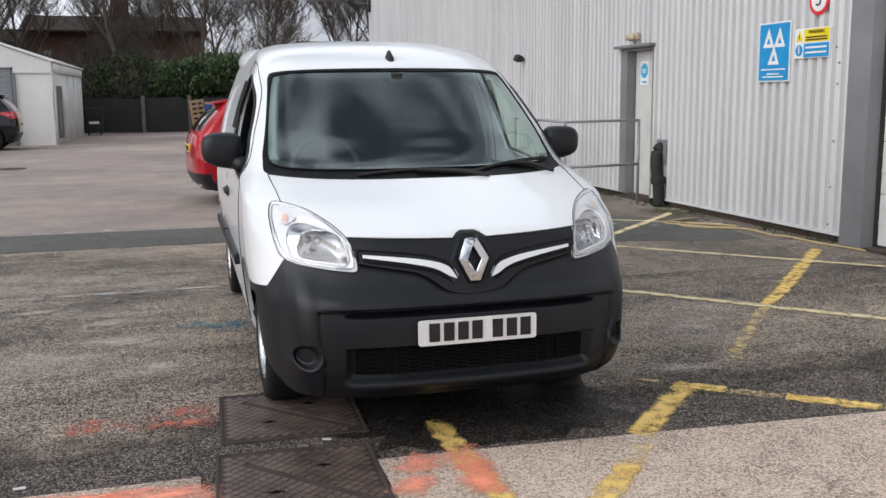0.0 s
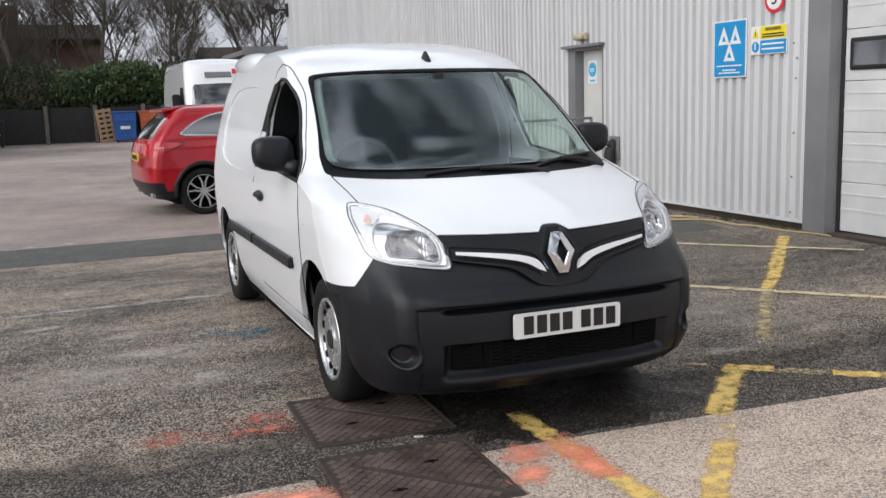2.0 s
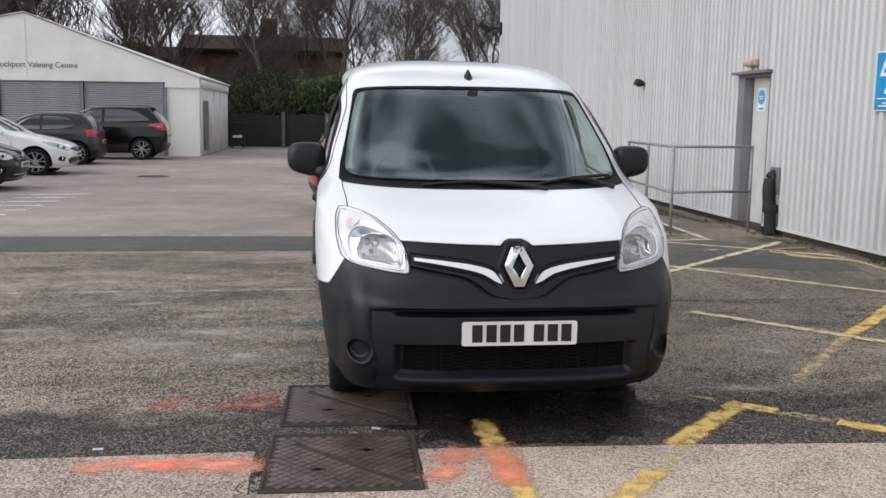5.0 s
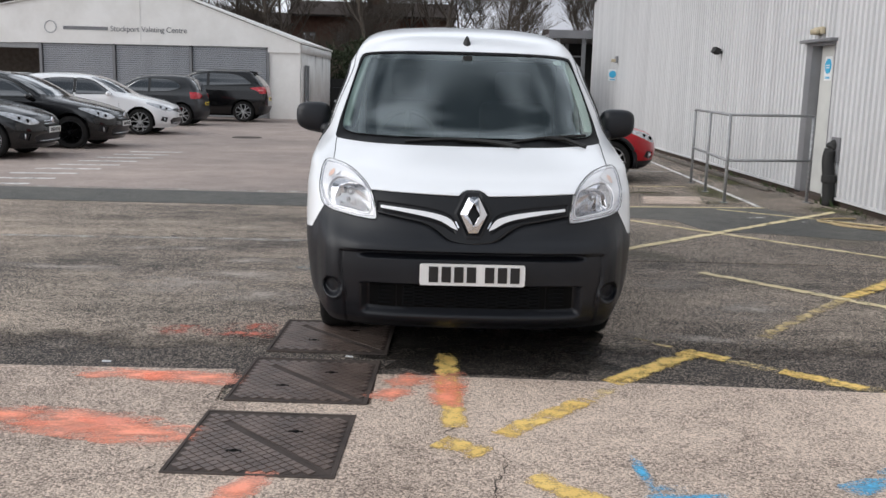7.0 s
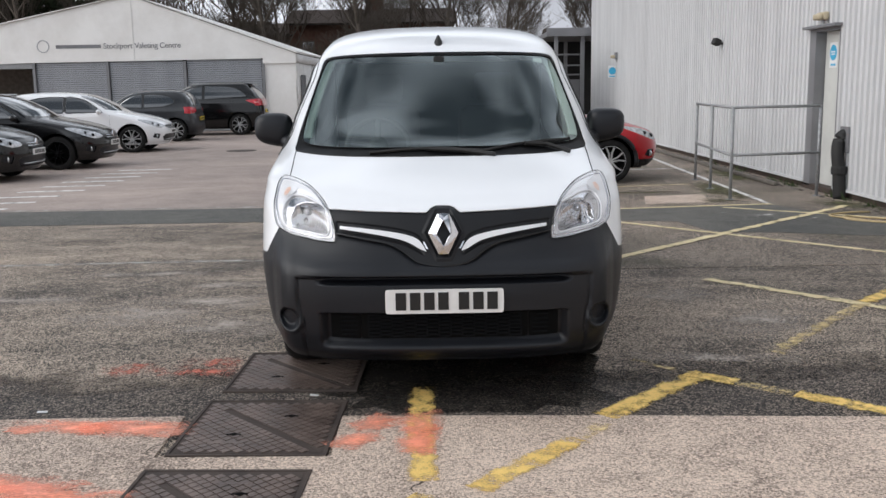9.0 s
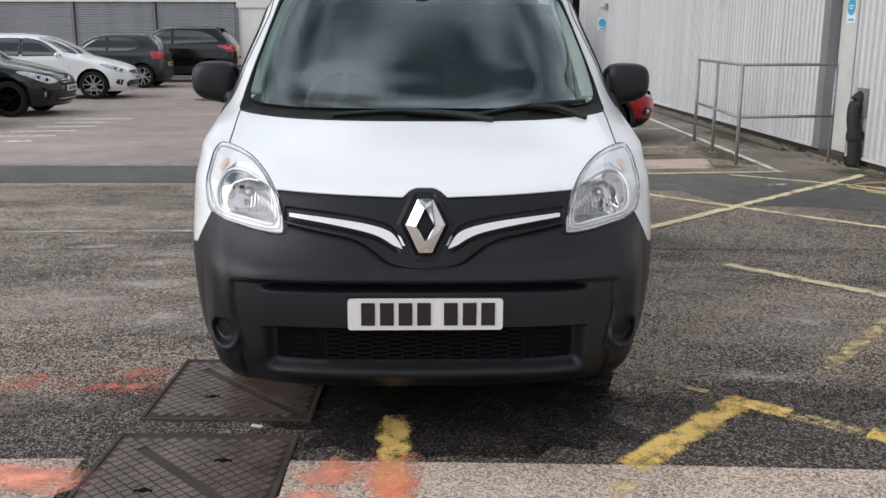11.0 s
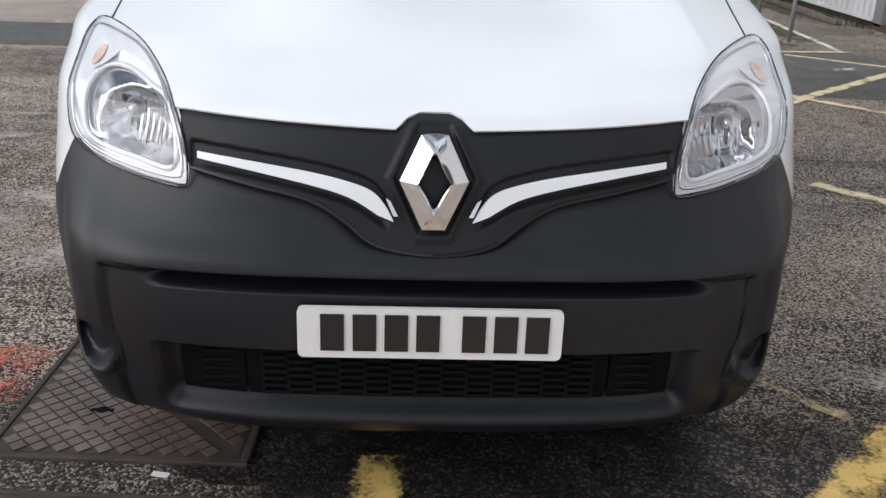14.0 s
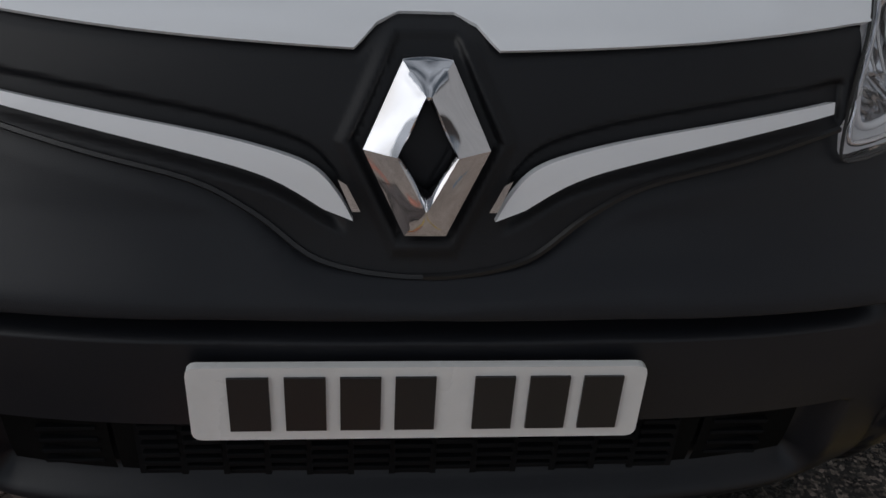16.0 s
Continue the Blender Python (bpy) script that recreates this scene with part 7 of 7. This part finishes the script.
part("bank", bm, M_SOIL, None, "rising bank of dark soil behind the fence", True, "structure")


def leafage(name, label, material, boxes, count, size, seed):
    """Foliage as many small folded leaves on and in uneven lumps."""
    r = random.Random(seed)
    vs, fs = [], []
    for _ in range(count):
        x0, x1, y0, y1, z0, z1 = boxes[r.randrange(len(boxes))]
        u, v, w = r.uniform(-1, 1), r.uniform(-1, 1), r.uniform(-1, 1)
        k = (u * u + v * v + w * w) ** .5 or 1
        q = (r.uniform(.55, 1.0)) / k
        lump = 1 + .35 * noise.noise((u * 2.3 + seed, v * 2.3, w * 2.3 + x0))
        c = Vector(((x0 + x1) / 2 + (x1 - x0) / 2 * u * q * lump, (y0 + y1) / 2 + (y1 - y0) / 2 * v * q * lump, (z0 + z1) / 2 + (z1 - z0) / 2 * w * q * lump))
        if c.z < .1:
            continue
        e = Euler((r.uniform(0, 6.3), r.uniform(0, 6.3), r.uniform(0, 6.3))).to_matrix()
        s = size * r.uniform(.6, 1.3)
        i = len(vs)
        for p in ((-s, 0, 0), (0, -s * .42, s * .12), (s, 0, 0), (0, s * .42, s * .12)):
            vs.append(c + e @ Vector(p))
        fs.append((i, i + 1, i + 2))
        fs.append((i, i + 2, i + 3))
    me = bpy.data.meshes.new(name)
    me.from_pydata(vs, [], fs)
    me.materials.append(material)
    return tagged(new(name, me), label, "foliage", "", "stuff")


leafage("laurel_hedge", "bright green laurel hedge above the fence", M_LEAF, [(-2.2, 1.6, 41, 43.2, 1.3, 3.4), (-.5, 2.6, 41, 43.4, 1.6, 3.7), (.6, 3.4, 41.2, 43, 1.4, 3.3), (1.5, 4.4, 41.2, 43, 1.3, 3.0)], 15000, .095, 2)
leafage("dark_hedge", "dark ivy-covered undergrowth on the bank", M_IVY, [(-9 + 2.2 * i, -5.8 + 2.2 * i, 41, 44.5, .9, 2.8 + .5 * (i % 3)) for i in range(10)], 18000, .1, 3)
leafage("evergreen_trees", "tall dark evergreens behind the marquee", M_IVY, [(-33, -27, 53, 57, 3, 12), (-29, -23.5, 53, 57, 2, 13), (-25, -21, 53, 56, 2, 10.5), (-40, -32, 53, 57, 2, 11)], 26000, .2, 7)


def scrub(name, boxes, count, seed, thick=1.0, label="tangle of bare brown scrub on the bank"):
    r = random.Random(seed)
    vs, fs = [], []
    for _ in range(count):
        x0, x1, y0, y1, z0, z1 = boxes[r.randrange(len(boxes))]
        b = Vector((r.uniform(x0, x1), r.uniform(y0, y1), r.uniform(z0, z1 * .6)))
        t = b + Vector((r.uniform(-.8, .8), r.uniform(-.6, .6), r.uniform(.5, 1.6)))
        w = r.uniform(.008, .022) * thick
        i = len(vs)
        vs += [b + Vector((-w, 0, 0)), b + Vector((w, 0, 0)), t, b + Vector((0, w, 0))]
        fs += [(i, i + 1, i + 2), (i + 1, i + 3, i + 2), (i + 3, i, i + 2)]
    me = bpy.data.meshes.new(name)
    me.from_pydata(vs, [], fs)
    me.materials.append(M_SCRUB)
    return tagged(new(name, me), label, "shrubs", "", "stuff")


scrub("bare_scrub", [(-30, 20, 44, 56, 1.0, 4.6), (-16, 8, 45, 60, 1.2, 3.9), (-16, 4, 48, 64, 1.4, 6.0)], 21000, 4)
scrub("bare_thicket", [(-46, -26, 54, 64, 2, 20), (-30, -16, 56, 66, 2, 19), (-18, -12, 58, 66, 2, 9)], 26000, 14, 2.0, "tall tangle of bare brown woodland behind the marquee")


# ---- bare winter trees ----
def tree_mesh(seed, height):
    r = random.Random(seed)
    tv, tf, bv, bf = [], [], [], []

    def limb(vs, fs, pts, r0, r1, seg):
        n = len(pts)
        base = len(vs)
        for i, p in enumerate(pts):
            d = (pts[min(i + 1, n - 1)] - pts[max(i - 1, 0)]).normalized()
            a = d.cross(Vector((.3, .9, .2))).normalized()
            b = d.cross(a)
            rad = r0 + (r1 - r0) * i / (n - 1)
            for k in range(seg):
                t = 2 * math.pi * k / seg
                vs.append(p + rad * (math.cos(t) * a + math.sin(t) * b))
        for i in range(n - 1):
            for k in range(seg):
                j = (k + 1) % seg
                fs.append((base + i * seg + k, base + i * seg + j, base + (i + 1) * seg + j, base + (i + 1) * seg + k))

    def grow(p, d, length, rad, level):
        n = 5 if level < 2 else 4 if level == 2 else 3
        pts, q, dd = [p], p, d.copy()
        for _ in range(n - 1):
            dd = (dd + Vector((r.uniform(-.22, .22), r.uniform(-.22, .22), r.uniform(-.02, .2)))).normalized()
            q = q + dd * length / (n - 1)
            pts.append(q)
        rad = max(rad, .011 if level == 3 else .0085 if level == 4 else 0)
        seg = 7 if level == 0 else 5 if level == 1 else 3
        limb(tv if level == 0 else bv, tf if level == 0 else bf, pts, rad, rad * (.45 if level < 3 else .3), seg)
        if level == 4:
            return
        kids = (13, 8, 6, 5)[level]
        for k in range(kids):
            u = r.uniform(.3 if level else .22, 1.0)
            i = min(int(u * (n - 1)), n - 2)
            s = pts[i].lerp(pts[i + 1], u * (n - 1) - i)
            a = r.uniform(0, 6.28)
            side = Vector((math.cos(a), math.sin(a), r.uniform(.2, .9)))
            nd = (dd * .6 + side * .75).normalized()
            grow(s, nd, length * r.uniform(.42, .68), rad * (.46 - .14 * u), level + 1)

    grow(Vector((0, 0, -.2)), Vector((r.uniform(-.06, .06), r.uniform(-.06, .06), 1)), height * .62, height * .011, 0)
    return (tv, tf), (bv, bf)


protos = []
for k, h in enumerate((11.0, 13.0, 9.5, 12.0)):
    (tv, tf), (bv, bf) = tree_mesh(20 + k, h)
    tr = thing("bare_tree", "bare winter tree with dark twiggy crown", "tree", "bare trees behind the yard", pose(-40 - 6 * k, 62, 1.5))
    for nm, vs, fs in (("trunk", tv, tf), ("crown", bv, bf)):
        me = bpy.data.meshes.new(nm)
        me.from_pydata(vs, [], fs)
        me.materials.append(M_BARK)
        ob = new(nm, me)
        ob.parent = tr
    protos.append(tr)
r = random.Random(9)
for i in range(46):
    x = -40 + 1.45 * i + r.uniform(-.8, .8)
    y = r.uniform(46, 68)
    turn = r.uniform(0, 360)
    if not (-3 < x < 12 and i % 2):
        copy_thing(protos[i % 4], pose(x, y, 1.2 + .05 * (y - 47), 0, 0, turn))
for i, (x, y) in enumerate(((.6, 54), (2.4, 60))):
    copy_thing(protos[(i + 1) % 4], pose(x, y, 1.6, 0, 0, 77 * i))

for i in range(14):
    x = -30 + 3.0 * i + r.uniform(-.6, .6)
    y = r.uniform(44.5, 52)
    copy_thing(protos[i % 4], pose(x, y, .8 + .05 * (y - 44), 0, 0, r.uniform(0, 360)) @ Matrix.Diagonal((.62, .62, r.uniform(.3, .42), 1)))

# ---- brick terrace behind the trees ----
terr = thing("brick_terrace", "dark red brick houses with slate roofs behind the trees", "house")
TURN = Matrix(((0, 0, 1, 0), (1, 0, 0, 0), (0, 1, 0, 0), (0, 0, 0, 1)))
for x0, x1, ez, rz in ((-11, 1.5, 6.4, 7.75), (-26, -11.02, 5.6, 6.75)):
    part("wall", boxed(x0, x1, 70, 78, 0, ez), M_BRICK, terr)
    bm = bmesh.new()
    prism(bm, [(69.6, ez - .05), (78.4, ez - .05), (74, rz)], x0 - .25, x1 + .25, TURN)
    roofp = part("roof", bm, M_SLATE, terr)
    part("gutter", boxed(x0 - .3, x1 + .3, 69.42, 69.58, ez - .14, ez), M_SLATE, terr)
    if x0 > -12:
        part("chimney", boxed(-5.2, -3.9, 73.4, 74.4, 7, 9.1), M_BRICK, roofp)
    for k in range(int((x1 - x0) / 2.6)):
        x = x0 + .9 + 2.6 * k
        wi = part("window", boxed(x, x + 1.0, 69.93, 70.0, 3.9, 5.1), M_POST, terr)
        part("pane", boxed(x + .08, x + .92, 69.9, 69.935, 3.98, 5.02), M_CARGL, wi)
hs = thing("brick_house", "brick house with dark roof seen past the hedge", "house")
part("wall", boxed(9.5, 20, 72, 80, 0, 4.6), M_BRICK, hs)
bm = bmesh.new()
prism(bm, [(71.6, 4.55), (80.4, 4.55), (76, 6.1)], 9.2, 20.3, TURN)
part("roof", bm, M_SLATE, hs)
